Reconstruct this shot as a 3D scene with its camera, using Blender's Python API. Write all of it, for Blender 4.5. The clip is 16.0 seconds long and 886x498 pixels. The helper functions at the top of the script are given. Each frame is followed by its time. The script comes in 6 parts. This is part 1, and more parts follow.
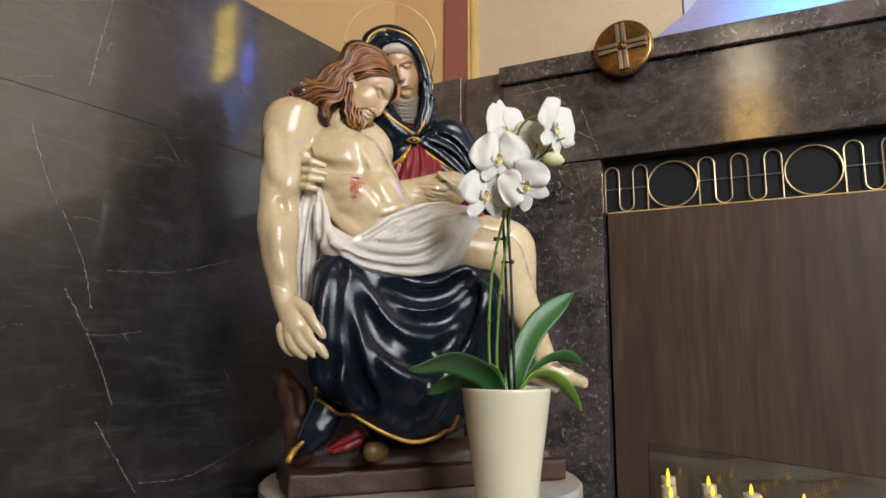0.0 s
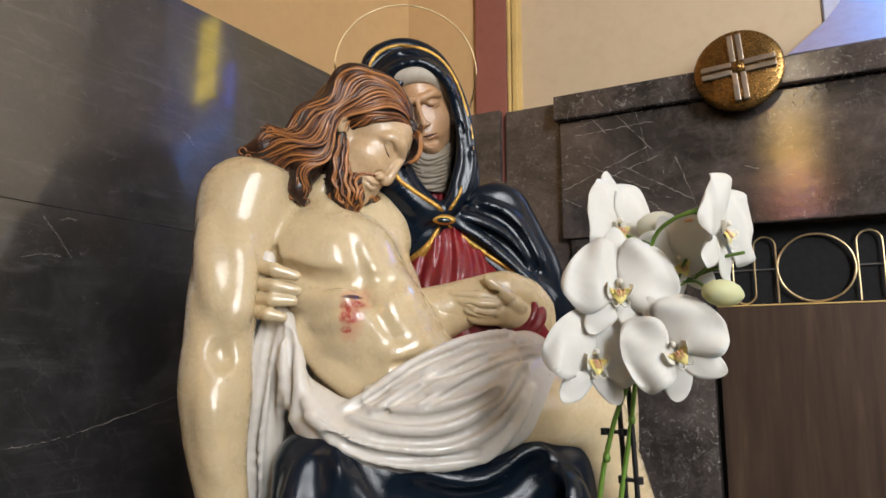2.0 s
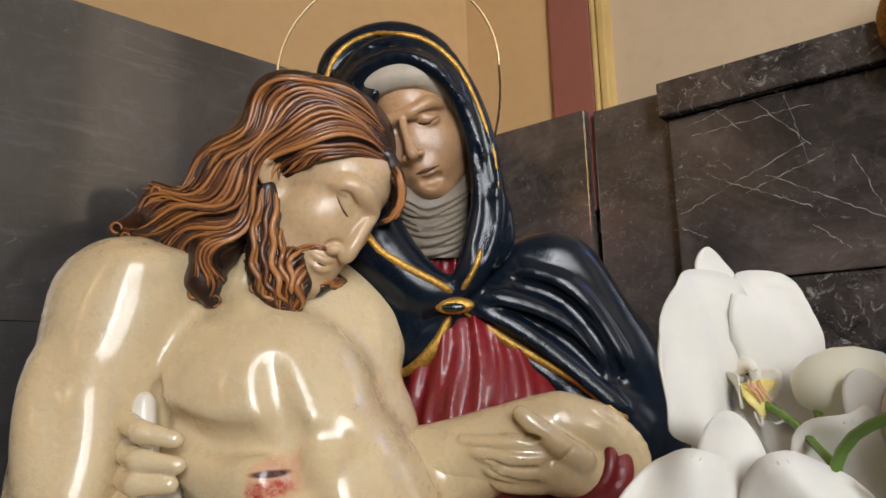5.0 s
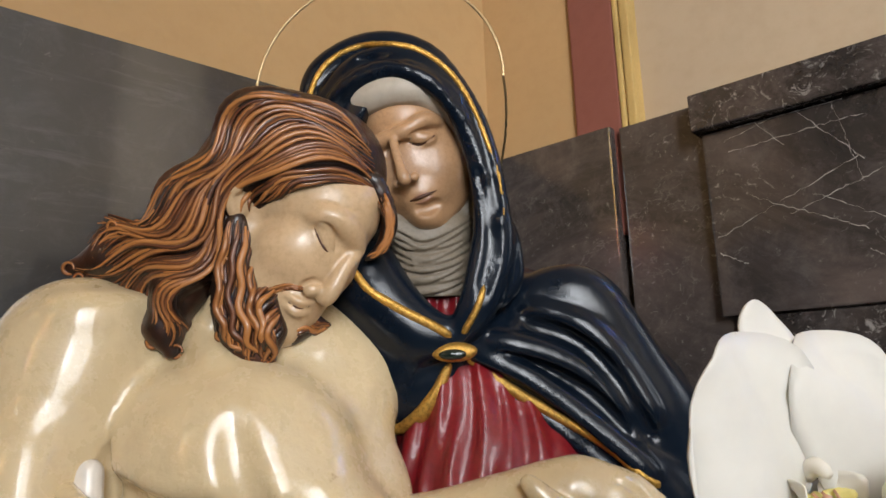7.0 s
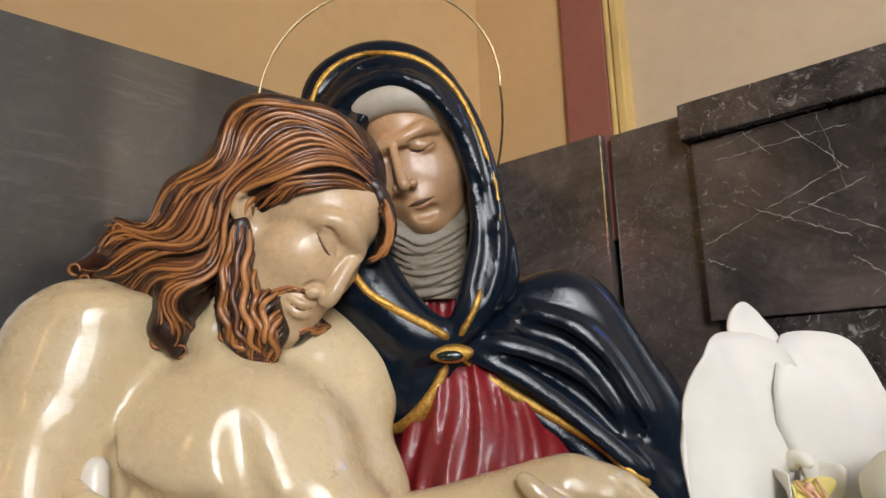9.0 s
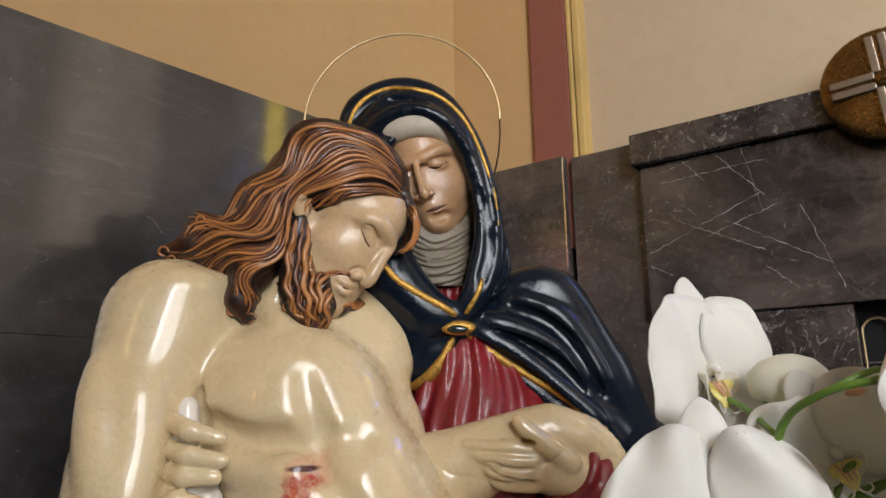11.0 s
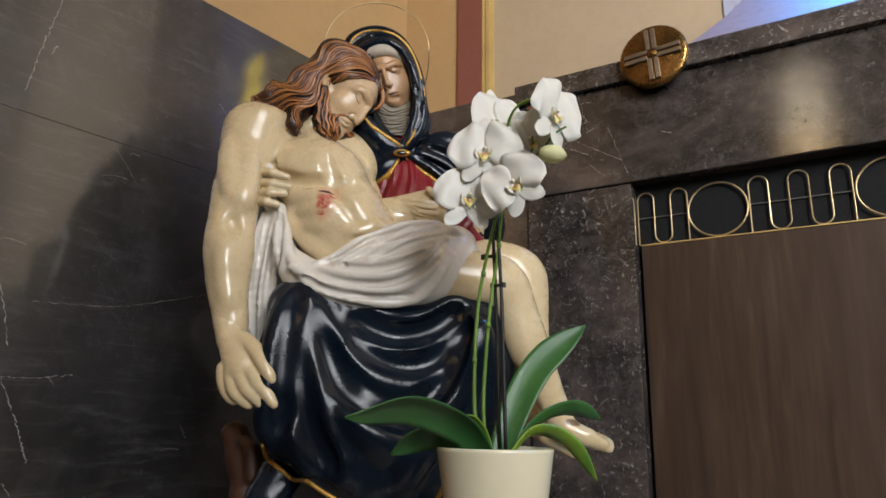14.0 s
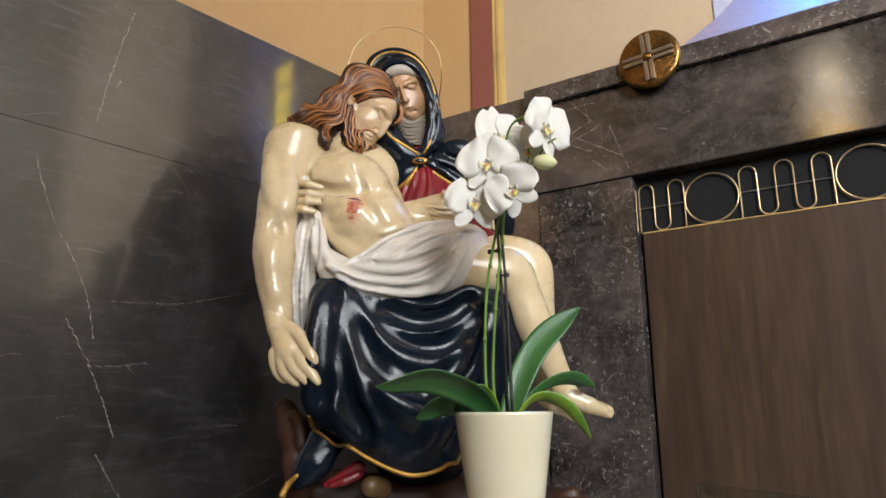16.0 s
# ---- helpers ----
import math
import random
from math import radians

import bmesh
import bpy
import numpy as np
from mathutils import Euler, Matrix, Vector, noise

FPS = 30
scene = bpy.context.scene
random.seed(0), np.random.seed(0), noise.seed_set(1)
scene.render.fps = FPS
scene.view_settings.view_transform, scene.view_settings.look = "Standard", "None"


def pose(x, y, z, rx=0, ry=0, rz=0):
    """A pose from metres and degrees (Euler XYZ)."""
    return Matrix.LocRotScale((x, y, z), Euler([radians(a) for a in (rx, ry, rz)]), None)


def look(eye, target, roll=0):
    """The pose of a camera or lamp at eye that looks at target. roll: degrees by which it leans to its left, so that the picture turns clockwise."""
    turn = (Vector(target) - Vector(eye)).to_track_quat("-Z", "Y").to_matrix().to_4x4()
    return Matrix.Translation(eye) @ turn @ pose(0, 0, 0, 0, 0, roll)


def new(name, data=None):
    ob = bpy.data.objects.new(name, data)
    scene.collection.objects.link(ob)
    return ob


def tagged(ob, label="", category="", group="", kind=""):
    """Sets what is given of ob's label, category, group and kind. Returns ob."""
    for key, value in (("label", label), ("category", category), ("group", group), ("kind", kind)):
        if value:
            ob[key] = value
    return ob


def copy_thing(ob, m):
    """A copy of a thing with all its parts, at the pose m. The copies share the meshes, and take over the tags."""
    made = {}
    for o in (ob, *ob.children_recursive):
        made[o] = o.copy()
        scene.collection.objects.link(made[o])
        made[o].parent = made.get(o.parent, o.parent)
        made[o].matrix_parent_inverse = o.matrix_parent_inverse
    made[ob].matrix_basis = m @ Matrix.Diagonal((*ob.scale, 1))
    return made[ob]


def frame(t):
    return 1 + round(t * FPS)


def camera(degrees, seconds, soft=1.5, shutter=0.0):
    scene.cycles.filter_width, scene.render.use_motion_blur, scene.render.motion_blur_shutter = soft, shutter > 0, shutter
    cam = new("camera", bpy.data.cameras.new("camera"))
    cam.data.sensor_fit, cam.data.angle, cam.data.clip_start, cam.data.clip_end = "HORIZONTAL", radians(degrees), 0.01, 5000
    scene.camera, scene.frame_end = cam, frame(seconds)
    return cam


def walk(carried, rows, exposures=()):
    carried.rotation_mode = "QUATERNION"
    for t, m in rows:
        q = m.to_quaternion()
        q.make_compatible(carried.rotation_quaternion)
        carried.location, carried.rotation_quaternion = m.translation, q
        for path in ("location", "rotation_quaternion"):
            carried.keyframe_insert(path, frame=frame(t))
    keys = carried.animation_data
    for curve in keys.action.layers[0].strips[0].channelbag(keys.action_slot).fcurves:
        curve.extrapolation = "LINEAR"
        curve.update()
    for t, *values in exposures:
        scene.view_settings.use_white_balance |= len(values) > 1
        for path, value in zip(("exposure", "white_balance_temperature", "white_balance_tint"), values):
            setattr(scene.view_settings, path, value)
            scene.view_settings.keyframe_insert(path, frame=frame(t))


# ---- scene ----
EXPOSURES = [(0.0, 0.3), (1.5, 0.35), (2.5, 0.05), (3.5, -0.1), (4.5, 0.0), (7.0, 0.1), (9.0, 0.15), (11.5, -0.05), (12.0, -0.05), (13.0, -0.1), (14.5, 0.1), (15.0, 0.25), (16.0, 0.35)]
cam = camera(66.0, 16.0, soft=1.6)
# seconds, eye x y z, yaw, pitch, lean to the left
ROWS = [
    (0.0, 0.1263, -0.3044, 1.2798, 26.235, 8.515, 0.121),
    (0.5, 0.1243, -0.2688, 1.2962, 27.137, 8.486, 0.316),
    (1.0, 0.0019, -0.1365, 1.3443, 26.354, 9.243, 0.180),
    (1.5, -0.1048, -0.0051, 1.4519, 25.626, 9.532, -0.347),
    (2.0, -0.1406, 0.1159, 1.5297, 26.819, 9.494, 0.110),
    (2.5, -0.1504, 0.1867, 1.5676, 28.509, 9.396, 0.793),
    (3.0, -0.1570, 0.2151, 1.5858, 29.611, 9.409, 0.971),
    (3.5, -0.1546, 0.2277, 1.5904, 30.387, 9.507, 0.638),
    (4.0, -0.1691, 0.3410, 1.6093, 34.511, 9.471, 0.175),
    (4.5, -0.1784, 0.4033, 1.6374, 36.491, 9.271, -1.002),
    (5.7, -0.2176, 0.5316, 1.6881, 41.450, 11.254, -1.769),
    (7.0, -0.2196, 0.5376, 1.6891, 41.650, 11.854, -1.869),
    (7.5, -0.2186, 0.5336, 1.6888, 41.523, 12.128, -1.944),
    (8.0, -0.2172, 0.5310, 1.6874, 41.153, 12.130, -1.841),
    (8.5, -0.2157, 0.5254, 1.6869, 40.997, 12.203, -1.754),
    (9.0, -0.2157, 0.5231, 1.6862, 40.684, 12.206, -1.690),
    (10.1, -0.2147, 0.5171, 1.6852, 40.484, 12.256, -1.640),
    (11.5, -0.1472, 0.2727, 1.6097, 32.636, 13.284, -0.233),
    (12.0, -0.1143, 0.1724, 1.5618, 30.999, 13.704, -0.228),
    (12.5, -0.0749, 0.0404, 1.4805, 28.489, 14.223, -0.574),
    (13.0, -0.0379, -0.0301, 1.3842, 27.713, 14.695, -0.463),
    (13.5, 0.0231, -0.0240, 1.3035, 28.801, 14.857, 0.306),
    (14.0, 0.1137, -0.0375, 1.2528, 30.862, 14.134, 0.836),
    (14.5, 0.1654, -0.0529, 1.2369, 32.236, 13.671, 0.315),
    (15.0, 0.1875, -0.0892, 1.2375, 32.920, 13.262, -0.002),
    (15.5, 0.2078, -0.1233, 1.2264, 33.345, 13.197, -0.253),
    (16.0, 0.2214, -0.1584, 1.2267, 33.575, 13.175, -0.556),
    ]


def facing(x, y, z, yaw, pitch, lean):
    a, b = radians(yaw), radians(pitch)
    return look((x, y, z), (x - math.sin(a) * math.cos(b), y + math.cos(a) * math.cos(b), z + math.sin(b)), lean)


walk(cam, [(t, facing(*row)) for t, *row in ROWS], EXPOSURES)

# ---- world and light ----
world = bpy.data.worlds.new("church_dim")
scene.world = world
world.use_nodes = True
sky = world.node_tree.nodes.new("ShaderNodeTexSky")
sky.sky_type, sky.sun_disc = "NISHITA", False
sky.sun_elevation, sky.sun_rotation = radians(40), radians(200)
world.node_tree.links.new(sky.outputs[0], world.node_tree.nodes["Background"].inputs[0])
world.node_tree.nodes["Background"].inputs[1].default_value = 0.1


NICHE_GLASS, BACK_GLASS = 16.0, 17.0  # how brightly daylight stands in the coloured panes


def area_lamp(name, at, target, size, size_y, watts, colour):
    d = bpy.data.lights.new(name, "AREA")
    d.shape, d.size, d.size_y, d.energy, d.color = "RECTANGLE", size, size_y, watts, colour
    ob = new(name, d)
    ob.matrix_world = look(at, target)
    return ob


area_lamp("window_light_side", (2.6, -1.2, 3.0), (-0.6, 1.0, 1.6), 1.6, 2.4, 94, (0.95, 0.97, 1.0))
area_lamp("window_light_nave", (-2.0, -3.3, 3.2), (-0.6, 1.0, 1.6), 0.8, 2.2, 105, (1.0, 0.985, 0.93))
# unseen fill lamp, added to brighten the wall mirrored in the marble
area_lamp("aisle_fill", (3.4, -2.6, 3.6), (3.0, 1.4, 3.0), 0.9, 2.2, 170, (0.90, 0.95, 1.0)).data.spread = radians(95)
area_lamp("window_light_pane", (0.50, 1.70, 2.95), (0.50, 1.46, 2.18), 0.5, 0.2, 9, (0.02, 0.42, 1.0)).data.spread = radians(50)

# ---- materials ----
class Nodes:
    """A short hand for node materials."""

    def __init__(self, name):
        self.m = bpy.data.materials.new(name)
        self.m.use_nodes = True
        self.t = self.m.node_tree
        self.b = self.t.nodes["Principled BSDF"]

    def node(self, kind, **sets):
        n = self.t.nodes.new("ShaderNode" + kind)
        for k, v in sets.items():
            if k == "ins":
                for i, w in v.items():
                    self.put(n.inputs[i], w)
            elif k == "operation":
                n.operation = v
            elif k == "data_type":
                n.data_type = v
            elif k == "blend_type":
                n.blend_type = v
            elif k == "attribute_name":
                n.attribute_name = v
            elif k == "feature":
                n.feature = v
        return n

    def put(self, socket, w):
        if isinstance(w, bpy.types.NodeSocket):
            self.t.links.new(w, socket)
        elif isinstance(w, tuple) and len(w) == 3 and socket.type == "RGBA":
            socket.default_value = (*w, 1)
        else:
            socket.default_value = w

    def coords(self, scale=1.0, stretch=(1, 1, 1), kind="Object"):
        c = self.node("TexCoord")
        m = self.node("Mapping", ins={0: c.outputs[kind], 3: tuple(scale * s for s in stretch)})
        return m.outputs[0]

    def noise(self, at, scale=1.0, detail=4.0, rough=0.55, distort=0.0):
        return self.node("TexNoise", ins={"Vector": at, "Scale": scale, "Detail": detail, "Roughness": rough, "Distortion": distort}).outputs[0]

    def ramp(self, fac, *stops):
        n = self.node("ValToRGB", ins={0: fac})
        while len(n.color_ramp.elements) < len(stops):
            n.color_ramp.elements.new(0.5)
        for e, (p, c) in zip(n.color_ramp.elements, stops):
            e.position = p
            e.color = (*c, 1) if isinstance(c, tuple) else (c, c, c, 1)
        return n.outputs[0]

    def mix(self, fac, a, b, blend="MIX"):
        n = self.node("Mix", data_type="RGBA", blend_type=blend)
        self.put(n.inputs[0], fac), self.put(n.inputs[6], a), self.put(n.inputs[7], b)
        return n.outputs[2]

    def maths(self, op, a, b=0.5, c=0.0):
        n = self.node("Math", operation=op)
        self.put(n.inputs[0], a), self.put(n.inputs[1], b), self.put(n.inputs[2], c)
        return n.outputs[0]

    def bump(self, height, strength=0.2, distance=0.01):
        n = self.node("Bump", ins={"Height": height, "Strength": strength, "Distance": distance})
        self.t.links.new(n.outputs[0], self.b.inputs["Normal"])

    def done(self, colour=None, rough=None, metal=0.0, coat=0.0, **more):
        if colour is not None:
            self.put(self.b.inputs["Base Color"], colour)
        if rough is not None:
            self.put(self.b.inputs["Roughness"], rough)
        self.b.inputs["Metallic"].default_value = metal
        self.b.inputs["Coat Weight"].default_value = coat
        self.b.inputs["Coat Roughness"].default_value = 0.08
        for k, v in more.items():
            self.put(self.b.inputs[k.replace("_", " ")], v)
        return self.m


def painted(name, colour, rough=0.4, vary=0.15, scale=14.0, grime=(0.5, 0.42, 0.3), dirt=0.25, bump=0.15, coat=0.0, metal=0.0, shine=0.5):
    """Paint or plaster with two scales of unevenness and thin dirt."""
    n = Nodes(name)
    at = n.coords()
    big, fine = n.noise(at, scale * 0.25, 3), n.noise(at, scale * 8, 6, 0.65)
    dark = tuple(c * (1 - vary) for c in colour)
    light = tuple(min(1, c * (1 + vary)) for c in colour)
    col = n.ramp(big, (0.3, dark), (0.7, light))
    col = n.mix(n.maths("MULTIPLY", n.ramp(fine, (0.45, 0.0), (0.8, 1.0)), dirt), col, tuple(c * g for c, g in zip(colour, grime)))
    r = n.maths("MULTIPLY_ADD", fine, 0.25, rough - 0.12)
    n.bump(fine, bump, 0.004)
    return n.done(col, r, metal, coat, Specular_IOR_Level=shine)


def marble(name, base=(0.04, 0.036, 0.034), vein=(0.36, 0.34, 0.32), scale=1.0, amount=1.0, rough=0.12, flecks=0.0, polish=0.0, streak=0.1):
    """Dark polished marble: streaky clouds, hairline veins that come and go, pale flecks."""
    n = Nodes(name)
    at = n.coords(scale)
    flat = n.coords(scale, (1, 1, 1.5))
    cloud = n.noise(flat, 2.4, 8, 0.66, 0.8)
    col = n.ramp(cloud, (0.34, tuple(c * 0.4 for c in base)), (0.5, base), (0.66, (base[0] * 2.2, base[1] * 2.05, base[2] * 2.0)))
    scratch = n.ramp(n.noise(n.coords(scale, (1, 1.2, 9)), 7, 6, 0.7, 0.6), (0.54, 0.0), (0.72, streak))
    col = n.mix(scratch, col, tuple(c * (3.6 + 12 * streak * streak) for c in base))
    mottle = n.ramp(n.noise(at, 17.0, 9, 0.78, 0.4), (0.48, 0.0), (0.66, 0.45))
    col = n.mix(mottle, col, tuple(c * (3.0 + 8 * streak * streak) for c in base))
    v = None
    for freq, wide, low, high, strong in ((2.1, 0.0035, 0.50, 0.62, 0.55), (5.2, 0.006, 0.54, 0.66, 0.4)):
        line = n.maths("ABSOLUTE", n.maths("SUBTRACT", n.noise(at, freq, 7, 0.6, 0.9), 0.5))
        line = n.maths("MULTIPLY", n.ramp(line, (0.0, 1.0), (wide, 0.0)), n.ramp(n.noise(at, freq * 1.7, 3), (low, 0.0), (high, 1.0)))
        line = n.maths("MULTIPLY", line, strong * amount)
        v = line if v is None else n.maths("MAXIMUM", v, line)
    spots = n.ramp(n.noise(at, 46.0 - 16 * flecks, 6, 0.75, 2.0), (0.63 - 0.07 * flecks, 0.0), (0.74 - 0.10 * flecks, 0.7))
    spots = n.maths("MULTIPLY", spots, n.ramp(n.noise(at, 5.0, 3), (0.5 - 0.2 * flecks, 0.0), (0.7 - 0.15 * flecks, 1.0)))
    col = n.mix(n.maths("MAXIMUM", v, n.maths("MULTIPLY", spots, 0.5 + 0.5 * flecks)), col, vein)
    fine = n.noise(at, 60, 4)
    n.bump(n.maths("ADD", fine, n.maths("MULTIPLY", n.noise(n.coords(scale, (1, 1.2, 5)), 9.0, 6, 0.7), 2.0)), 0.035, 0.004)
    return n.done(col, n.maths("MULTIPLY_ADD", n.noise(flat, 9, 7, 0.7), 0.22, rough - 0.11), 0.0, polish, IOR=1.7)


MARBLE_WALL = marble("dark_grey_marble", (0.0100, 0.0097, 0.0102), amount=0.15, rough=0.36, polish=0.85, streak=0.6, flecks=0.2)
MARBLE_ALTAR = marble("dark_brown_marble", (0.042, 0.035, 0.032), scale=1.3, amount=0.35, rough=0.085, flecks=0.55)
MARBLE_FLECKED = marble("flecked_marble", (0.045, 0.037, 0.034), scale=1.6, amount=0.7, rough=0.12, flecks=1.0)
VEIN = painted("pale_calcite", (0.34, 0.32, 0.29), 0.5, 0.3, 60)
OCHRE = painted("ochre_plaster", (0.52, 0.325, 0.145), 0.75, 0.08, 5, dirt=0.12)
CREAM = painted("cream_plaster", (0.48, 0.365, 0.24), 0.75, 0.06, 5, dirt=0.12)
RED_PAINT = painted("red_brown_plaster", (0.26, 0.085, 0.06), 0.6, 0.1, 6, dirt=0.15)
GOLD_TRIM = painted("dull_gold_paint", (0.55, 0.37, 0.13), 0.45, 0.2, 30)
STONE_TOP = painted("beige_stone", (0.52, 0.45, 0.37), 0.35, 0.1, 8, dirt=0.2)
RECESS_SHADE = painted("black_recess_shade", (0.004, 0.004, 0.0045), 0.95)

# painted carving
_n = Nodes("ivory_flesh_paint")
_at = _n.coords()
_big, _fine = _n.noise(_at, 5, 4), _n.noise(_at, 90, 6, 0.65)
_col = _n.ramp(_big, (0.3, (0.60, 0.46, 0.265)), (0.7, (0.70, 0.56, 0.345)))
_col = _n.mix(_n.maths("MULTIPLY", _n.ramp(_fine, (0.5, 0.0), (0.8, 1.0)), 0.25), _col, (0.42, 0.25, 0.12))
_col = _n.mix(_n.ramp(_n.noise(_at, 11, 6, 0.7, 0.6), (0.56, 0.0), (0.76, 0.4)), _col, (0.44, 0.30, 0.15))
_col = _n.mix(_n.ramp(_n.noise(_at, 34, 7, 0.75), (0.66, 0.0), (0.71, 0.55)), _col, (0.33, 0.19, 0.09))


def _stain(at, spot, size, stretch=(1, 1, 1), wild=0.6):
    """A mask round one spot with a ragged edge."""
    v = _n.node("VectorMath", operation="SUBTRACT", ins={0: at, 1: spot}).outputs[0]
    v = _n.node("VectorMath", operation="MULTIPLY", ins={0: v, 1: stretch}).outputs[0]
    far = _n.node("VectorMath", operation="LENGTH", ins={0: v}).outputs["Value"]
    far = _n.maths("MULTIPLY_ADD", _n.noise(at, 70, 5, 0.7), -wild * size, far)
    return _n.ramp(_n.maths("DIVIDE", far, size), (0.35, 1.0), (0.75, 0.0))


# the red wound in the side and on the wrist
_col = _n.mix(_n.maths("MULTIPLY", _stain(_at, (-0.2707, 1.0112, 1.2531), 0.010, (0.8, 0.8, 2.0), 1.1), 0.85), _col, (0.09, 0.04, 0.02))
_blood = _n.ramp(_n.noise(_at, 150, 5, 0.7, 0.5), (0.36, 0.1), (0.56, 0.95))
_col = _n.mix(_n.maths("MULTIPLY", _stain(_at, (-0.573, 0.752, 1.584), 0.016, (1.5, 0.5, 0.55), 1.2), 0.4), _col, (0.62, 0.22, 0.14))
for _spot, _size in (((-0.574, 0.752, 1.592), 0.0085), ((-0.573, 0.752, 1.580), 0.0105), ((-0.577, 0.752, 1.566), 0.006)):
    _col = _n.mix(_n.maths("MULTIPLY", _stain(_at, _spot, _size, (0.9, 0.4, 1.3), 1.0), _blood), _col, (0.42, 0.035, 0.025))
_col = _n.mix(_stain(_at, (-0.574, 0.752, 1.6025), 0.0075, (0.6, 0.4, 2.6), 0.5), _col, (0.07, 0.012, 0.010))
_n.bump(_n.maths("ADD", _n.maths("MULTIPLY", _fine, 0.6), _n.noise(_at, 38, 5, 0.6, 0.4)), 0.24, 0.004)
SKIN = _n.done(_col, _n.ramp(_n.noise(_at, 45, 6, 0.7), (0.35, 0.14), (0.65, 0.42)), 0.0, 0.7)
FACE_PALE = painted("warm_flesh_paint", (0.60, 0.415, 0.24), 0.34, 0.2, 30, grime=(0.55, 0.42, 0.3), dirt=0.4, bump=0.08, coat=0.3)
FACE = painted("tan_flesh_paint", (0.45, 0.26, 0.135), 0.33, 0.24, 48, grime=(0.5, 0.36, 0.26), dirt=0.45, bump=0.10, coat=0.2)
BROW_SLIT = painted("umber_brow_slit_paint", (0.10, 0.04, 0.02), 0.45, 0.3, 60)
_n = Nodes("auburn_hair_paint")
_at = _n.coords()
# tone puts light on the ridges and shade in the grooves into the colour
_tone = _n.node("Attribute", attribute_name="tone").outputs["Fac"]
_shaded_tone = _n.maths("MULTIPLY_ADD", _n.noise(_at, 26, 5, 0.65), 0.55, _n.maths("SUBTRACT", _tone, 0.28))
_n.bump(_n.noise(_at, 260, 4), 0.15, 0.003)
HAIR = _n.done(_n.ramp(_shaded_tone, (0.26, (0.014, 0.006, 0.004)), (0.50, (0.13, 0.040, 0.014)), (0.82, (0.46, 0.185, 0.052))), _n.maths("MULTIPLY_ADD", _n.noise(_at, 90), 0.25, 0.28), 0.0, 0.35)
COIF = painted("grey_white_linen_paint", (0.47, 0.41, 0.33), 0.5, 0.1, 20, dirt=0.3)
WIMPLE = painted("grey_beige_linen_paint", (0.25, 0.205, 0.15), 0.45, 0.25, 40, dirt=0.5)
MANTLE = painted("midnight_blue_paint", (0.0045, 0.009, 0.017), 0.2, 0.4, 30, grime=(2.0, 1.8, 1.5), dirt=0.2, bump=0.07, shine=0.36)
DRESS = painted("crimson_paint", (0.21, 0.008, 0.014), 0.4, 0.3, 25, grime=(0.3, 0.3, 0.3), dirt=0.5, bump=0.15, coat=0.3)
CLOTH = painted("white_cloth_paint", (0.74, 0.69, 0.62), 0.3, 0.1, 14, grime=(0.6, 0.55, 0.5), dirt=0.18, bump=0.08, coat=0.4)
GOLD = painted("gold_leaf", (0.66, 0.38, 0.08), 0.36, 0.4, 50, grime=(0.16, 0.12, 0.1), dirt=0.9, bump=0.3, metal=0.7)
GEM = painted("dark_stone", (0.01, 0.02, 0.015), 0.1, 0.2, 40, coat=0.8)
BASE = painted("brown_stained_wood", (0.055, 0.022, 0.012), 0.45, 0.35, 20, grime=(1.8, 1.8, 1.8), dirt=0.3, bump=0.3)
SHOE = painted("olive_brown_paint", (0.14, 0.08, 0.03), 0.4, 0.3, 20)
LIPS = painted("dull_rose_paint", (0.40, 0.20, 0.12), 0.35, 0.2, 30, coat=0.3)

# ---- mesh helpers ----
def mesh_object(name, bm, material, parent=None, label="", smooth=False):
    me = bpy.data.meshes.new(name)
    bm.to_mesh(me)
    bm.free()
    for m in material if isinstance(material, (list, tuple)) else [material]:
        me.materials.append(m)
    if smooth:
        me.shade_smooth()
    ob = new(name, me)
    if parent is not None:
        ob.parent = parent
    if label:
        ob["label"] = label
    return ob


def part(name, bm, material, parent, label="", smooth=False):
    return mesh_object(name, bm, material, parent, label, smooth)


def box(x0, x1, y0, y1, z0, z1, bevel=0.0, bm=None):
    bm = bm or bmesh.new()
    got = bmesh.ops.create_cube(bm, size=1.0, matrix=Matrix.LocRotScale(((x0 + x1) / 2, (y0 + y1) / 2, (z0 + z1) / 2), None, (x1 - x0, y1 - y0, z1 - z0)))
    if bevel:
        edges = list({e for v in got["verts"] for e in v.link_edges})
        bmesh.ops.bevel(bm, geom=edges, offset=bevel, segments=2, affect="EDGES", profile=0.6)
    return bm


def lathe(profile, steps=48, bm=None, centre=(0, 0)):
    """A turned body: profile is (radius, height) from bottom to top."""
    bm = bm or bmesh.new()
    rings = []
    for r, z in profile:
        if r < 1e-6:
            rings.append([bm.verts.new((centre[0], centre[1], z))])
        else:
            rings.append([bm.verts.new((centre[0] + r * math.cos(a), centre[1] + r * math.sin(a), z)) for a in np.linspace(0, 2 * math.pi, steps, endpoint=False)])
    for a, b in zip(rings, rings[1:]):
        for i in range(steps):
            j = (i + 1) % steps
            quad = [a[i % len(a)], a[j % len(a)], b[j % len(b)], b[i % len(b)]]
            quad = list(dict.fromkeys(quad))
            if len(quad) > 2:
                bm.faces.new(quad)
    bmesh.ops.recalc_face_normals(bm, faces=bm.faces)
    return bm


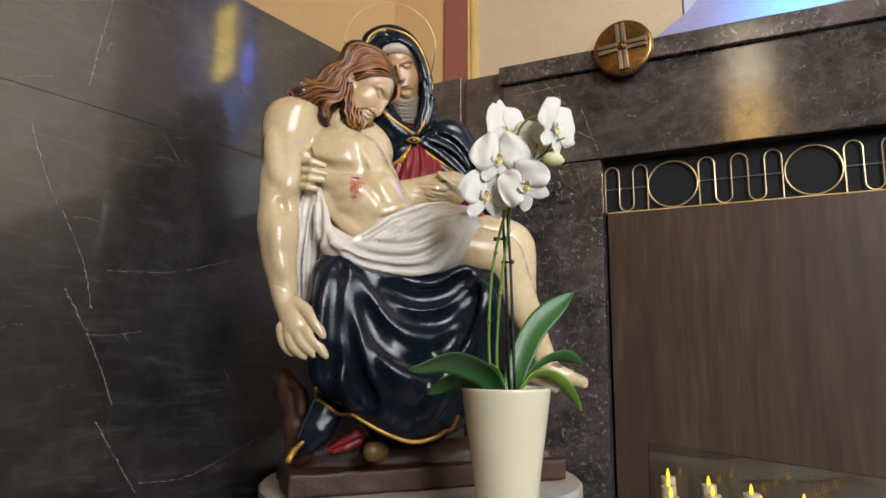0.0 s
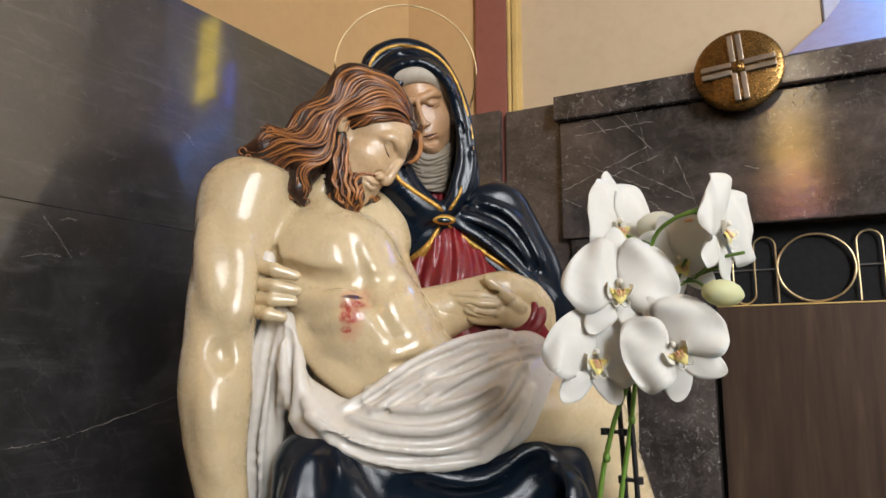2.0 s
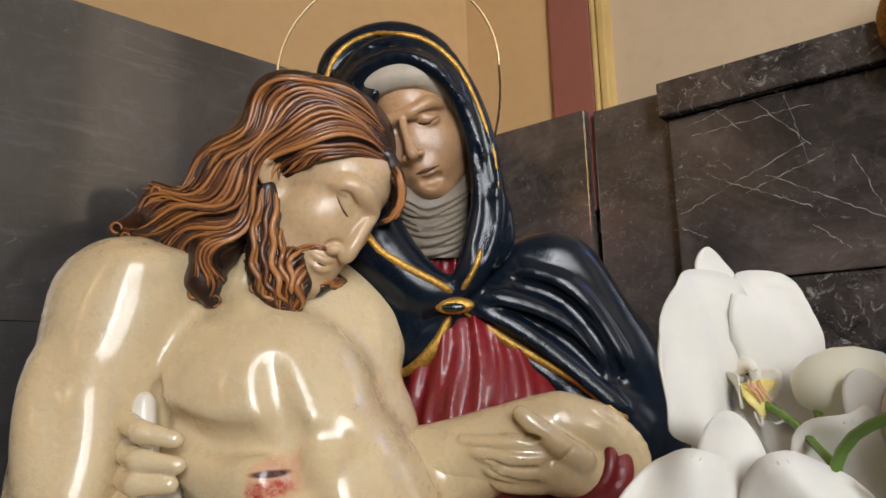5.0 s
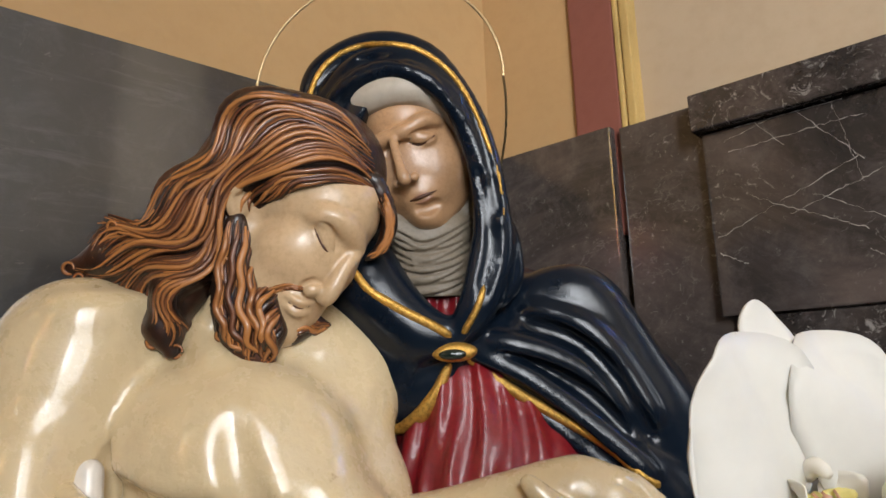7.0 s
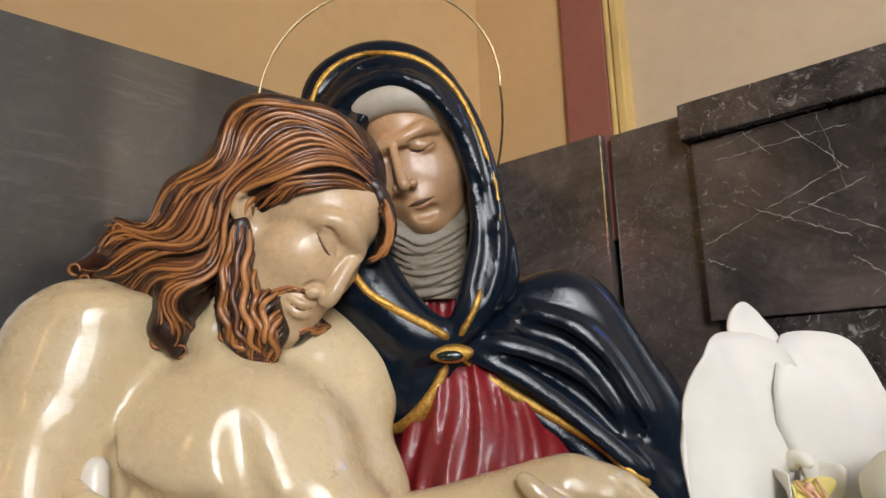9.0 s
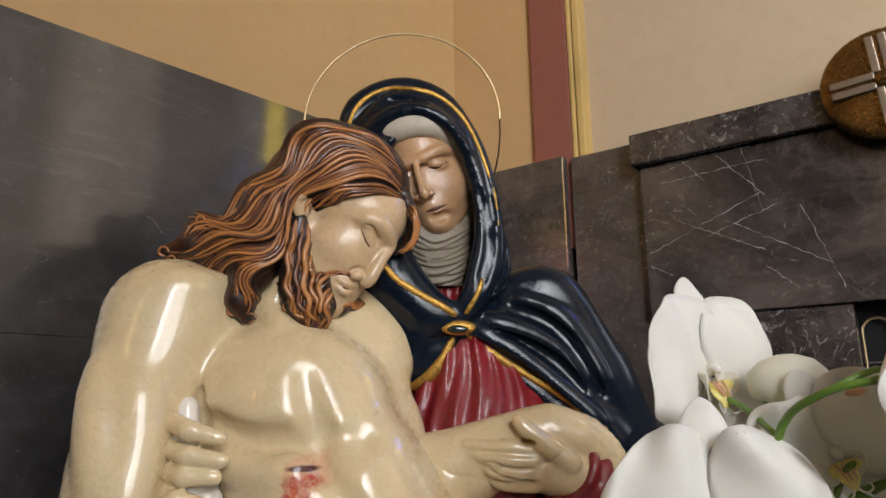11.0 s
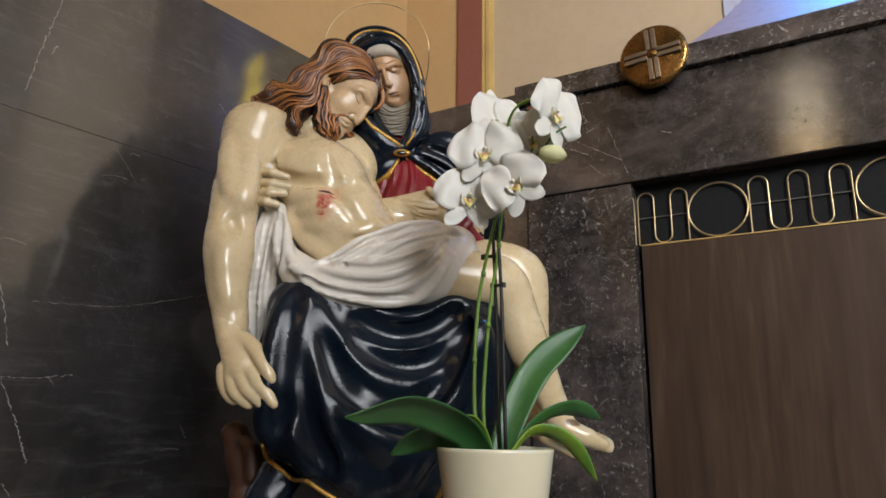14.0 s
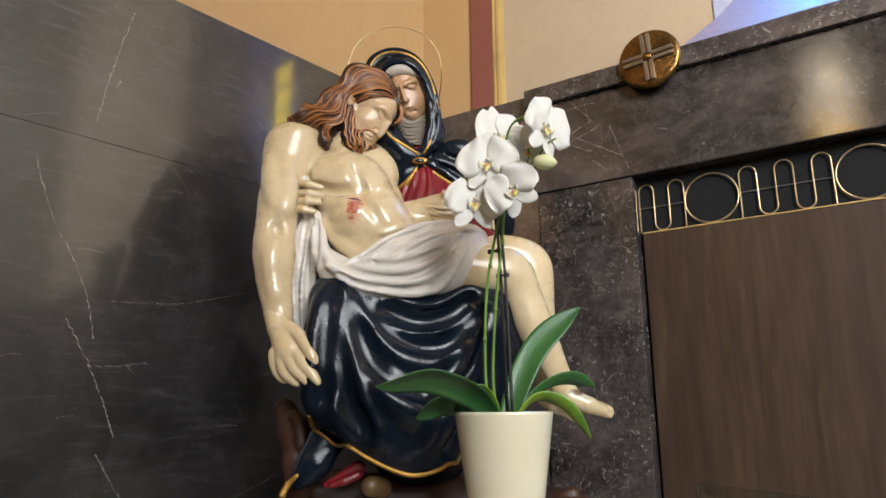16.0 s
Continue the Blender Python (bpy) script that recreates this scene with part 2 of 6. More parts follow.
def spline(points, n):
    """n points along a smooth curve through the given ones (tuples of any length)."""
    p = np.array(points, float)
    if len(p) == 2:
        return np.array([p[0] + (p[1] - p[0]) * t for t in np.linspace(0, 1, n)])
    q = np.vstack([2 * p[0] - p[1], p, 2 * p[-1] - p[-2]])
    out = []
    for s in np.linspace(0, len(p) - 1 - 1e-9, n):
        i, t = int(s), s - int(s)
        a, b, c, d = q[i:i + 4]
        out.append(0.5 * (2 * b + (c - a) * t + (2 * a - 5 * b + 4 * c - d) * t * t + (3 * b - a - 3 * c + d) * t ** 3))
    return np.array(out)


def tube(points, radius, bm=None, sides=8, closed=False):
    """A round bar along points; radius is one number or one a point."""
    bm = bm or bmesh.new()
    pts = [Vector(p[:3]) for p in points]
    n = len(pts)
    radii = [radius] * n if isinstance(radius, (int, float)) else list(radius)
    rings, up = [], Vector((0.3, 0.2, 0.93))
    for i, p in enumerate(pts):
        d = (pts[(i + 1) % n] - pts[i - 1]) if closed else (pts[min(i + 1, n - 1)] - pts[max(i - 1, 0)])
        d.normalize()
        side = d.cross(up)
        if side.length < 1e-4:
            side = d.orthogonal()
        side.normalize()
        up = side.cross(d).normalized()
        rings.append([bm.verts.new(p + radii[i] * (math.cos(a) * side + math.sin(a) * up)) for a in np.linspace(0, 2 * math.pi, sides, endpoint=False)])
    pairs = list(zip(rings, rings[1:])) + ([(rings[-1], rings[0])] if closed else [])
    for a, b in pairs:
        for i in range(sides):
            bm.faces.new((a[i], a[(i + 1) % sides], b[(i + 1) % sides], b[i]))
    if not closed:
        bm.faces.new(rings[0][::-1]), bm.faces.new(rings[-1])
    bmesh.ops.recalc_face_normals(bm, faces=bm.faces)
    return bm


def setting(name, bm, material, label, category, smooth=False):
    return tagged(mesh_object(name, bm, material, None, "", smooth), label, category, "", "structure")


# ---- the room ----
FLOOR = painted("stone_floor", (0.09, 0.078, 0.066), 0.4, 0.15, 4)
NAVE = painted("pale_plaster", (0.42, 0.38, 0.32), 0.8, 0.1, 3)
setting("floor", box(-4.2, 4.2, -4.2, 3.0, -0.1, 0.0), FLOOR, "plain stone church floor", "floor")
setting("ceiling", box(-4.2, 4.2, -4.2, 3.0, 5.6, 5.7), NAVE, "plastered church ceiling", "ceiling")
setting("wall_back", box(-4.2, 4.2, -4.2, -4.0, 0.0, 5.6), NAVE, "plastered wall behind the chapel", "wall")
setting("wall_right", box(4.0, 4.2, -4.0, 3.0, 0.0, 5.6), NAVE, "plastered side wall", "wall")

# unseen dark wainscots, added so that low reflections in the marble stay dark
setting("wainscot", box(3.96, 4.0, -4.0, 1.39, 0.0, 2.09, 0.003), MARBLE_WALL, "unseen dark marble wainscot added along the side wall", "wainscot")
setting("wainscot", box(-4.0, 3.96, -4.0, -3.96, 0.0, 2.09, 0.003), MARBLE_WALL, "unseen dark marble wainscot added along the far wall", "wainscot")

LEFT_YAW = -7.25  # the left wall is not quite square to the altar


def along_left(y0, y1, z0, z1, d0, d1, bevel=0.0):
    """A slab on the left wall: y along it, d its depth out of the wall's face."""
    bm = box(d0, d1, y0, y1, z0, z1, bevel)
    bm.transform(Matrix.Translation((-0.9318, 0.9, 0)) @ Matrix.Rotation(radians(LEFT_YAW), 4, "Z"))
    return bm


setting("wall_left", along_left(-5.0, 0.70, 0.0, 5.6, -0.4, -0.03), OCHRE, "warm ochre plastered wall above the marble", "wall")
dado = setting("marble_dado", along_left(-5.0, 0.50, 0.0, 0.62, -0.03, -0.001), MARBLE_WALL, "dark grey polished marble wall cladding", "wall cladding")
for z0, z1 in ((0.62, 1.7247), (1.7253, 2.083)):
    for y0, y1 in ((-3.0, -0.90), (-0.898, 0.505)):
        part("slab", along_left(y0, y1, z0, z1, -0.03, 0.0, 0.0005), MARBLE_WALL, dado)


def crack(points, wide):
    """A pale hairline vein in the left wall's face; points are (along, height)."""
    rnd = random.Random(len(points) * 7 + int(points[0][0] * 1000))
    line = spline([(y - 0.9, z) for y, z in points], 60)
    pts = [(0.0, y + rnd.uniform(-0.0018, 0.0018), z + rnd.uniform(-0.0015, 0.0015)) for y, z in line]
    bm = tube(pts, [wide * rnd.choice((0.1, 0.3, 0.5, 0.9)) for _ in pts], sides=5)
    bm.transform(Matrix.Translation((-0.9318, 0.9, 0)) @ Matrix.Rotation(radians(LEFT_YAW), 4, "Z") @ Matrix.Diagonal((0.2, 1, 1, 1)))
    part("vein", bm, VEIN, dado, "pale crack-like vein")


for line, wide in (([(0.526, 2.015), (0.508, 1.936), (0.496, 1.876), (0.484, 1.807), (0.477, 1.762)], 0.0011),
                   ([(0.382, 1.672), (0.421, 1.565), (0.469, 1.485), (0.499, 1.415), (0.512, 1.355)], 0.0012),
                   ([(0.461, 1.389), (0.509, 1.310), (0.540, 1.244), (0.565, 1.182)], 0.0012),
                   ([(0.536, 1.155), (0.575, 1.093), (0.624, 1.018)], 0.0012),
                   ([(0.539, 1.425), (0.616, 1.430), (0.692, 1.439), (0.859, 1.487)], 0.0005),
                   ([(0.509, 1.307), (0.558, 1.308), (0.615, 1.316)], 0.0006),
                   ([(0.628, 1.036), (0.725, 1.031), (0.833, 1.061), (0.917, 1.091)], 0.0007)):
    crack(line, wide)
rnd = random.Random(12)
for _ in range(16):
    y, z, a, n = rnd.uniform(0.30, 1.05), rnd.uniform(1.15, 2.0), rnd.choice((-1.1, -0.9, 0.3, 0.1, 1.3)) + rnd.uniform(-0.2, 0.2), rnd.uniform(0.02, 0.07)
    crack([(y, z), (y + 0.5 * n * math.cos(a), z + 0.5 * n * math.sin(a) + 0.003), (y + n * math.cos(a), z + n * math.sin(a))], rnd.uniform(0.0002, 0.0004))

# the altar wall with its painted strips
altar_wall = bmesh.new()
box(-1.3, -0.045, 1.44, 1.9, 0.0, 5.6, bm=altar_wall)
box(1.24, 4.1, 1.44, 1.9, 0.0, 5.6, bm=altar_wall)
box(-0.045, 1.24, 1.44, 1.9, 0.0, 2.05, bm=altar_wall)
box(-0.045, 1.24, 1.44, 1.9, 3.6, 5.6, bm=altar_wall)
setting("wall_altar", altar_wall, CREAM, "cream plastered wall above the altar", "wall")
setting("corner_strip", box(-0.96, -0.719, 1.425, 1.445, 1.9, 5.6), OCHRE, "light ochre painted strip beside the corner", "wall strip")
setting("red_pilaster", box(-0.719, -0.643, 1.415, 1.445, 1.9, 5.6, 0.004), RED_PAINT, "red-brown painted pilaster strip", "pilaster")
for x0, x1 in ((-0.643, -0.634), (-0.632, -0.618)):
    setting("gold_moulding", box(x0, x1, 1.413, 1.445, 1.9, 5.6, 0.003), GOLD_TRIM, "narrow dull gold moulding beside the red strip", "moulding")

# ---- altar surround ----
surround = tagged(new("altar_surround"), "dark brown marble altar surround with an overhanging cap", "altar", "", "structure")
part("side_block", box(-0.895, -0.656, 1.400, 1.44, 0.0, 2.060, 0.003), MARBLE_ALTAR, surround)
part("side_block", box(-0.644, -0.30, 1.404, 1.44, 0.0, 2.054, 0.003), MARBLE_ALTAR, surround)
part("lintel", box(-0.522, 3.96, 1.388, 1.4395, 1.768, 2.004, 0.003), MARBLE_ALTAR, surround)
part("jamb", box(-0.507, -0.262, 1.394, 1.4395, 0.0, 1.7665, 0.002), MARBLE_FLECKED, surround)
part("cap", box(-0.530, 3.96, 1.372, 1.4395, 2.005, 2.056, 0.003), MARBLE_FLECKED, surround)
# unseen block far to the right, added to darken the same reflections
part("side_block", box(1.56, 3.96, 1.396, 1.4395, 0.0, 1.7665, 0.002), MARBLE_ALTAR, surround)
# thin black sheet, painted as the shade of a deeper recess
part("shade_sheet", box(-0.263, 1.6, 1.4365, 1.4392, 0.0, 1.776), RECESS_SHADE, surround, "black sheet standing in for the shade of the recess behind the grille")

# thin straight veins in the surround's face
for x0, z0, x1, z1 in ((-0.515, 1.866, -0.354, 1.932), (-0.403, 1.899, -0.277, 1.821), (-0.517, 1.847, -0.484, 1.828), (-0.355, 1.827, -0.319, 1.793), (-0.431, 1.879, -0.330, 1.914), (-0.305, 1.905, -0.266, 1.789), (-0.189, 1.872, -0.168, 1.865), (-0.492, 1.972, -0.342, 1.980), (-0.496, 1.987, -0.361, 2.024), (-0.379, 2.037, -0.352, 1.903), (-0.481, 2.035, -0.427, 1.964), (-0.413, 2.007, -0.347, 1.926), (-0.472, 1.911, -0.354, 1.849)):
    rnd = random.Random(int(x0 * 1000))
    pts = [(x0 + (x1 - x0) * t + rnd.uniform(-0.0015, 0.0015), 1.388 if z0 > 1.768 else 1.394, min(2.002, z0 + (z1 - z0) * t + rnd.uniform(-0.0015, 0.0015))) for t in np.linspace(0, 1, 24)]
    bm = tube(pts, [0.00055 * rnd.choice((0.2, 0.5, 1.0)) for _ in pts], sides=5)
    part("vein", bm, VEIN, surround, "pale hairline vein")

plinth = tagged(new("plinth"), "stepped round beige stone plinth", "plinth", "", "structure")
part("upper_slab", lathe([(0, 0.983), (0.324, 0.983), (0.331, 0.989), (0.331, 1.0125), (0.325, 1.0185), (0, 1.0185)], 128, centre=(-0.57, 1.01)), STONE_TOP, plinth)
part("lower_slab", lathe([(0, 0.925), (0.265, 0.925), (0.27, 0.930), (0.27, 0.970), (0.265, 0.975), (0, 0.975)], 96, centre=(-0.36, 0.88)), STONE_TOP, plinth)
part("shaft", lathe([(0, 0.0), (0.22, 0.0), (0.22, 0.984), (0, 0.984)], 64, centre=(-0.52, 0.99)), STONE_TOP, plinth)

# wooden panel in the opening
wood = Nodes("dark_walnut_veneer")
at = wood.coords(1.0, (9, 9, 0.7))
grain = wood.noise(at, 6.0, 8, 0.62, 0.4)
streak = wood.noise(wood.coords(1.0, (3.2, 3.2, 0.25)), 4.0, 3, 0.5, 0.2)
tone = wood.ramp(grain, (0.25, (0.028, 0.016, 0.010)), (0.55, (0.062, 0.036, 0.022)), (0.8, (0.10, 0.06, 0.036)))
tone = wood.mix(wood.ramp(streak, (0.35, 0.0), (0.65, 0.55)), tone, (0.035, 0.021, 0.014))
wood.bump(grain, 0.08, 0.002)
WALNUT = wood.done(tone, wood.maths("MULTIPLY_ADD", grain, 0.2, 0.36), Specular_IOR_Level=0.35)
panel = tagged(new("wooden_panel"), "dark walnut veneered panel below the wire grille", "panel", "", "structure")
part("veneer_board", box(-0.254, 1.55, 1.4235, 1.4362, 0.0, 1.6285, 0.0015), WALNUT, panel)
part("top_edge", box(-0.254, 1.55, 1.4215, 1.4362, 1.6288, 1.6315, 0.0008), GOLD_TRIM, panel, "thin pale edge strip")

# the wire grille
WIRE = painted("old_brass_wire", (0.62, 0.47, 0.26), 0.38, 0.2, 60, metal=0.9)
STEEL = painted("dull_steel", (0.35, 0.34, 0.33), 0.4, 0.1, 60, metal=0.9)
grille = tagged(new("wire_grille"), "brass wire grille of rings and meanders over the panel", "grille")
GY, ZT, ZB, ZM = 1.4285, 1.750, 1.6335, 1.693


def meander(x0, widths):
    """A wire that runs up, over, down and under again, by half turns of the given widths."""
    pts, x, top = [(x0, GY, ZB)], x0, True
    for w in widths:
        r = w / 2
        z = ZT - r if top else ZB + r
        for a in np.linspace(math.pi, 0, 11):
            pts.append((x + r - r * math.cos(math.pi - a), GY, z + (r if top else -r) * math.sin(a)))
        x, top = x + w, not top
    pts.append((x, GY, ZB))
    return tube(pts, 0.0016, sides=8)


part("meander", meander(-0.2585, [0.0352] * 3), WIRE, grille)
for i in range(4):
    cx = -0.093 + 0.309 * i
    ring = [(cx + 0.0590 * math.cos(a), GY, ZM - 0.001 + 0.0578 * math.sin(a)) for a in np.linspace(0, 2 * math.pi, 49)[:-1]]
    part("ring", tube(ring, 0.0019, sides=8, closed=True), WIRE, grille)
    part("meander", meander(cx + 0.0625, [0.0366] * 5), WIRE, grille)
    part("rod", tube([(cx + 0.063, GY + 0.004, ZM), (cx + 0.247, GY + 0.004, ZM)], 0.0014, sides=6), STEEL, grille, "thin steel rod")
part("rod", tube([(-0.2605, GY + 0.004, ZM), (-0.153, GY + 0.004, ZM)], 0.0014, sides=6), STEEL, grille, "thin steel rod")

# the round boss with its cross
BRONZE = painted("polished_bronze", (0.22, 0.125, 0.04), 0.27, 0.6, 40, grime=(0.35, 0.3, 0.25), dirt=0.6, bump=0.2, metal=0.95)
PEWTER = painted("worn_pewter", (0.30, 0.25, 0.20), 0.36, 0.2, 40, metal=0.9)
boss = tagged(new("cross_medallion"), "round bronze medallion with a raised cross on the marble cap", "medallion")
bm = lathe([(0, 0.0), (0.0665, 0.0), (0.0725, 0.004), (0.0745, 0.011), (0.0715, 0.0165), (0.066, 0.0175), (0.05, 0.0205), (0.025, 0.0225), (0, 0.023)], 64)
part("disc", bm, BRONZE, boss, smooth=True)
for a in range(4):
    for s in (-1, 1):
        bm = box(0.010, 0.0605, 0.0022 if s > 0 else -0.0118, 0.0118 if s > 0 else -0.0022, 0.017, 0.0275, 0.0014)
        bm.transform(Matrix.Rotation(radians(90 * a), 4, "Z"))
        part("cross_bar", bm, PEWTER, boss)
    bm = box(0.010, 0.059, -0.0018, 0.0018, 0.017, 0.0248, 0.0006)
    bm.transform(Matrix.Rotation(radians(90 * a), 4, "Z"))
    part("inlay", bm, BRONZE, boss)
part("stud", lathe([(0, 0.02), (0.0115, 0.02), (0.0115, 0.0275), (0.0085, 0.0305), (0.006, 0.0290), (0.004, 0.0315), (0, 0.032)], 24), BRONZE, boss, smooth=True)
boss.matrix_world = pose(-0.188, 1.3715, 2.039, 90, 0, 0) @ pose(0, 0, 0, 0, 0, 4)

# two faint round patches in the plaster
for x, z in ((-0.361, 2.334), (-0.266, 2.350)):
    bm = lathe([(0, 0.0), (0.030, 0.0), (0.0285, 0.0012), (0.0262, 0.0002), (0, 0.0004)], 32)
    bm.transform(pose(x, 1.4396, z, 90, 0, 0))
    setting("plaster_patch", bm, CREAM, "round filled patch in cream plaster", "wall patch", True)

# ---- window niche above the altar ----
REVEAL = painted("grey_limewash", (0.27, 0.24, 0.36), 0.6, 0.05, 6)


def sheet(corners, thick=0.006):
    bm = bmesh.new()
    pts = [Vector(p) for p in corners]
    n = (pts[1] - pts[0]).cross(pts[-1] - pts[0]).normalized() * thick
    top, low = [bm.verts.new(p) for p in pts], [bm.verts.new(p - n) for p in pts]
    bm.faces.new(top), bm.faces.new(low[::-1])
    for i in range(len(pts)):
        k = (i + 1) % len(pts)
        bm.faces.new((top[i], low[i], low[k], top[k]))
    bmesh.ops.recalc_face_normals(bm, faces=bm.faces)
    return bm


setting("window_sill", sheet([(-0.109, 1.376, 2.0585), (1.26, 1.376, 2.0585), (1.26, 1.79, 2.5842), (0.214, 1.79, 2.5842), (-0.0435, 1.4352, 2.1337)], 0.012), REVEAL, "steep white sloping window sill", "window sill")
setting("window_reveal", sheet([(-0.044, 1.4355, 2.06), (0.215, 1.79, 2.06), (0.215, 1.79, 3.6), (-0.044, 1.4355, 3.6)], 0.004), painted("pale_limewash", (0.32, 0.31, 0.36), 0.7, 0.06, 6), "white splayed window reveal", "window reveal")


def glowing(name, colour, strength):
    n = Nodes(name)
    at = n.coords(6.0)
    v = n.ramp(n.noise(at, 2.0, 3), (0.3, tuple(c * 0.45 for c in colour)), (0.7, colour))
    n.b.inputs["Emission Strength"].default_value = strength
    n.put(n.b.inputs["Emission Color"], v)
    return n.done((0.02, 0.02, 0.02), 0.2)


LEAD = painted("lead_came", (0.03, 0.03, 0.032), 0.5)


def stained_window(name, x0, x1, z0, z1, y, cols, rows, paints, label, towards=-1):
    """A leaded window: a frame of cames and one pane a field, lit from outside."""
    win = tagged(new(name), label, "window", "", "structure")
    w, h = (x1 - x0) / cols, (z1 - z0) / rows
    for i in range(cols + 1):
        part("came", box(x0 + i * w - 0.006, x0 + i * w + 0.006, y - 0.008, y + 0.008, z0, z1), LEAD, win)
    for j in range(rows + 1):
        part("came", box(x0, x1, y - 0.0085, y + 0.0085, z0 + j * h - 0.005, z0 + j * h + 0.005), LEAD, win)
    for i in range(cols):
        for j in range(rows):
            part("pane", box(x0 + i * w, x0 + (i + 1) * w, y - 0.002, y + 0.002, z0 + j * h, z0 + (j + 1) * h), paints(i, j), win)
    return win


G_YELLOW = glowing("yellow_glass", (1.0, 0.72, 0.08), NICHE_GLASS)
G_BLUE = glowing("blue_glass", (0.08, 0.16, 1.0), NICHE_GLASS)
G_AMBER = glowing("amber_glass", (1.0, 0.42, 0.08), BACK_GLASS)
G_GOLD = glowing("golden_glass", (1.0, 0.68, 0.22), BACK_GLASS)
G_RED = glowing("red_glass", (0.9, 0.16, 0.06), BACK_GLASS)
G_CLEAR = glowing("pale_glass", (0.75, 0.78, 0.82), BACK_GLASS)
G_WHITE = glowing("frosted_glass", (0.80, 0.86, 1.0), NICHE_GLASS * 0.12)
G_DEEP = glowing("deep_blue_glass", (0.10, 0.14, 0.55), NICHE_GLASS * 0.16)
G_VIOLET = glowing("violet_glass", (0.35, 0.25, 0.8), BACK_GLASS)
G_SKY = glowing("bright_cyan_glass", (0.05, 0.45, 1.0), NICHE_GLASS * 2.6)
G_FOOT = glowing("strong_blue_glass", (0.03, 0.08, 1.0), NICHE_GLASS * 3.0)


def niche_paint(i, j):
    """A yellow lancet between blue fields, a bright blue foot at the near end."""
    if i in (7, 8) and 2 <= j <= 4:
        return G_YELLOW
    if i < 3 and j < 3:
        return (G_SKY, G_FOOT)[(i + j) % 2]
    if i in (4, 5) and j in (1, 2):
        return G_BLUE
    return (G_DEEP, G_WHITE, G_DEEP, G_DEEP)[(i * 3 + j) % 4]


stained_window("window_niche", 0.10, 1.2089, 2.40, 3.6, 1.80, 13, 9, niche_paint, "leaded stained glass window in blue and yellow")


def back_paint(i, j):
    if j < 2:
        return (G_RED, G_AMBER, G_VIOLET)[(i + j) % 3]
    return (G_GOLD, G_AMBER, G_GOLD)[(i + j * 2) % 3] if j < 7 else (G_CLEAR, G_GOLD)[(i + j) % 2]


stained_window("window_back", -0.13, 0.13, 2.85, 4.5, -3.985, 4, 12, back_paint, "tall leaded stained glass window in gold and amber")

# ---- candles behind the statue's neighbour, on a stand with a glass screen ----
stand = tagged(new("candle_stand"), "dark metal candle stand with a shelf", "stand")
DARK_METAL = painted("black_iron", (0.03, 0.03, 0.032), 0.45, 0.2, 30, metal=0.6)
SHELF = [(-0.155, 1.330), (-0.100, 1.003), (0.440, 0.645), (0.385, 0.972)]  # its corners, seen from above
part("shelf", sheet([(x, y, 0.933) for x, y in SHELF], 0.012), DARK_METAL, stand)
for x, y in ((-0.138, 1.302), (-0.090, 1.015), (0.425, 0.668), (0.372, 0.962)):
    part("leg", box(x - 0.008, x + 0.008, y - 0.008, y + 0.008, 0.0, 0.922, 0.001), DARK_METAL, stand)
glass = Nodes("clear_glass")
GLASS = glass.done((0.86, 0.95, 0.92), 0.02, Transmission_Weight=1.0, IOR=1.5)
pane = box(0.0, 0.62, -0.003, 0.003, 0.9335, 1.078, 0.0015)
pane.transform(Matrix.Translation((-0.158, 1.318, 0)) @ Matrix.Rotation(radians(-33.5), 4, "Z"))
screen = tagged(mesh_object("glass_screen", pane, GLASS), "clear glass screen with a greenish edge behind candles", "glass screen")
screen.visible_shadow = False

WAX = painted("ivory_wax", (0.48, 0.40, 0.26), 0.45, 0.06, 30)
FLAME = bpy.data.materials.new("led_flame")
FLAME.use_nodes = True
FLAME.node_tree.nodes["Principled BSDF"].inputs["Emission Color"].default_value = (1.0, 0.50, 0.01, 1)
FLAME.node_tree.nodes["Principled BSDF"].inputs["Emission Strength"].default_value = 1.5
FLAME.node_tree.nodes["Principled BSDF"].inputs["Base Color"].default_value = (0.6, 0.35, 0.05, 1)


def candle():
    c = tagged(new("led_candle"), "ivory wax candle with a small yellow electric flame", "candle", "candles on the stand")
    part("wax", lathe([(0, 0), (0.0150, 0), (0.0153, 0.003), (0.0150, 0.080), (0.0146, 0.0835), (0.0125, 0.0825), (0.007, 0.0795), (0, 0.079)], 28), WAX, c, smooth=True)
    part("flame", lathe([(0, 0.079), (0.0028, 0.0825), (0.0038, 0.0870), (0.0028, 0.0935), (0.0012, 0.099), (0, 0.101)], 14), FLAME, c, "glowing yellow flame", True)
    return c


first = candle()
first.matrix_world = pose(-0.110, 1.262, 0.9332)
for j in range(3):
    for i in range(6):
        if i or j:
            copy_thing(first, pose(-0.110 + 0.084 * i + 0.017 * j + random.uniform(-0.003, 0.003), 1.262 - 0.0555 * i - 0.106 * j + random.uniform(-0.003, 0.003), 0.9332, 0, 0, random.uniform(0, 360)))

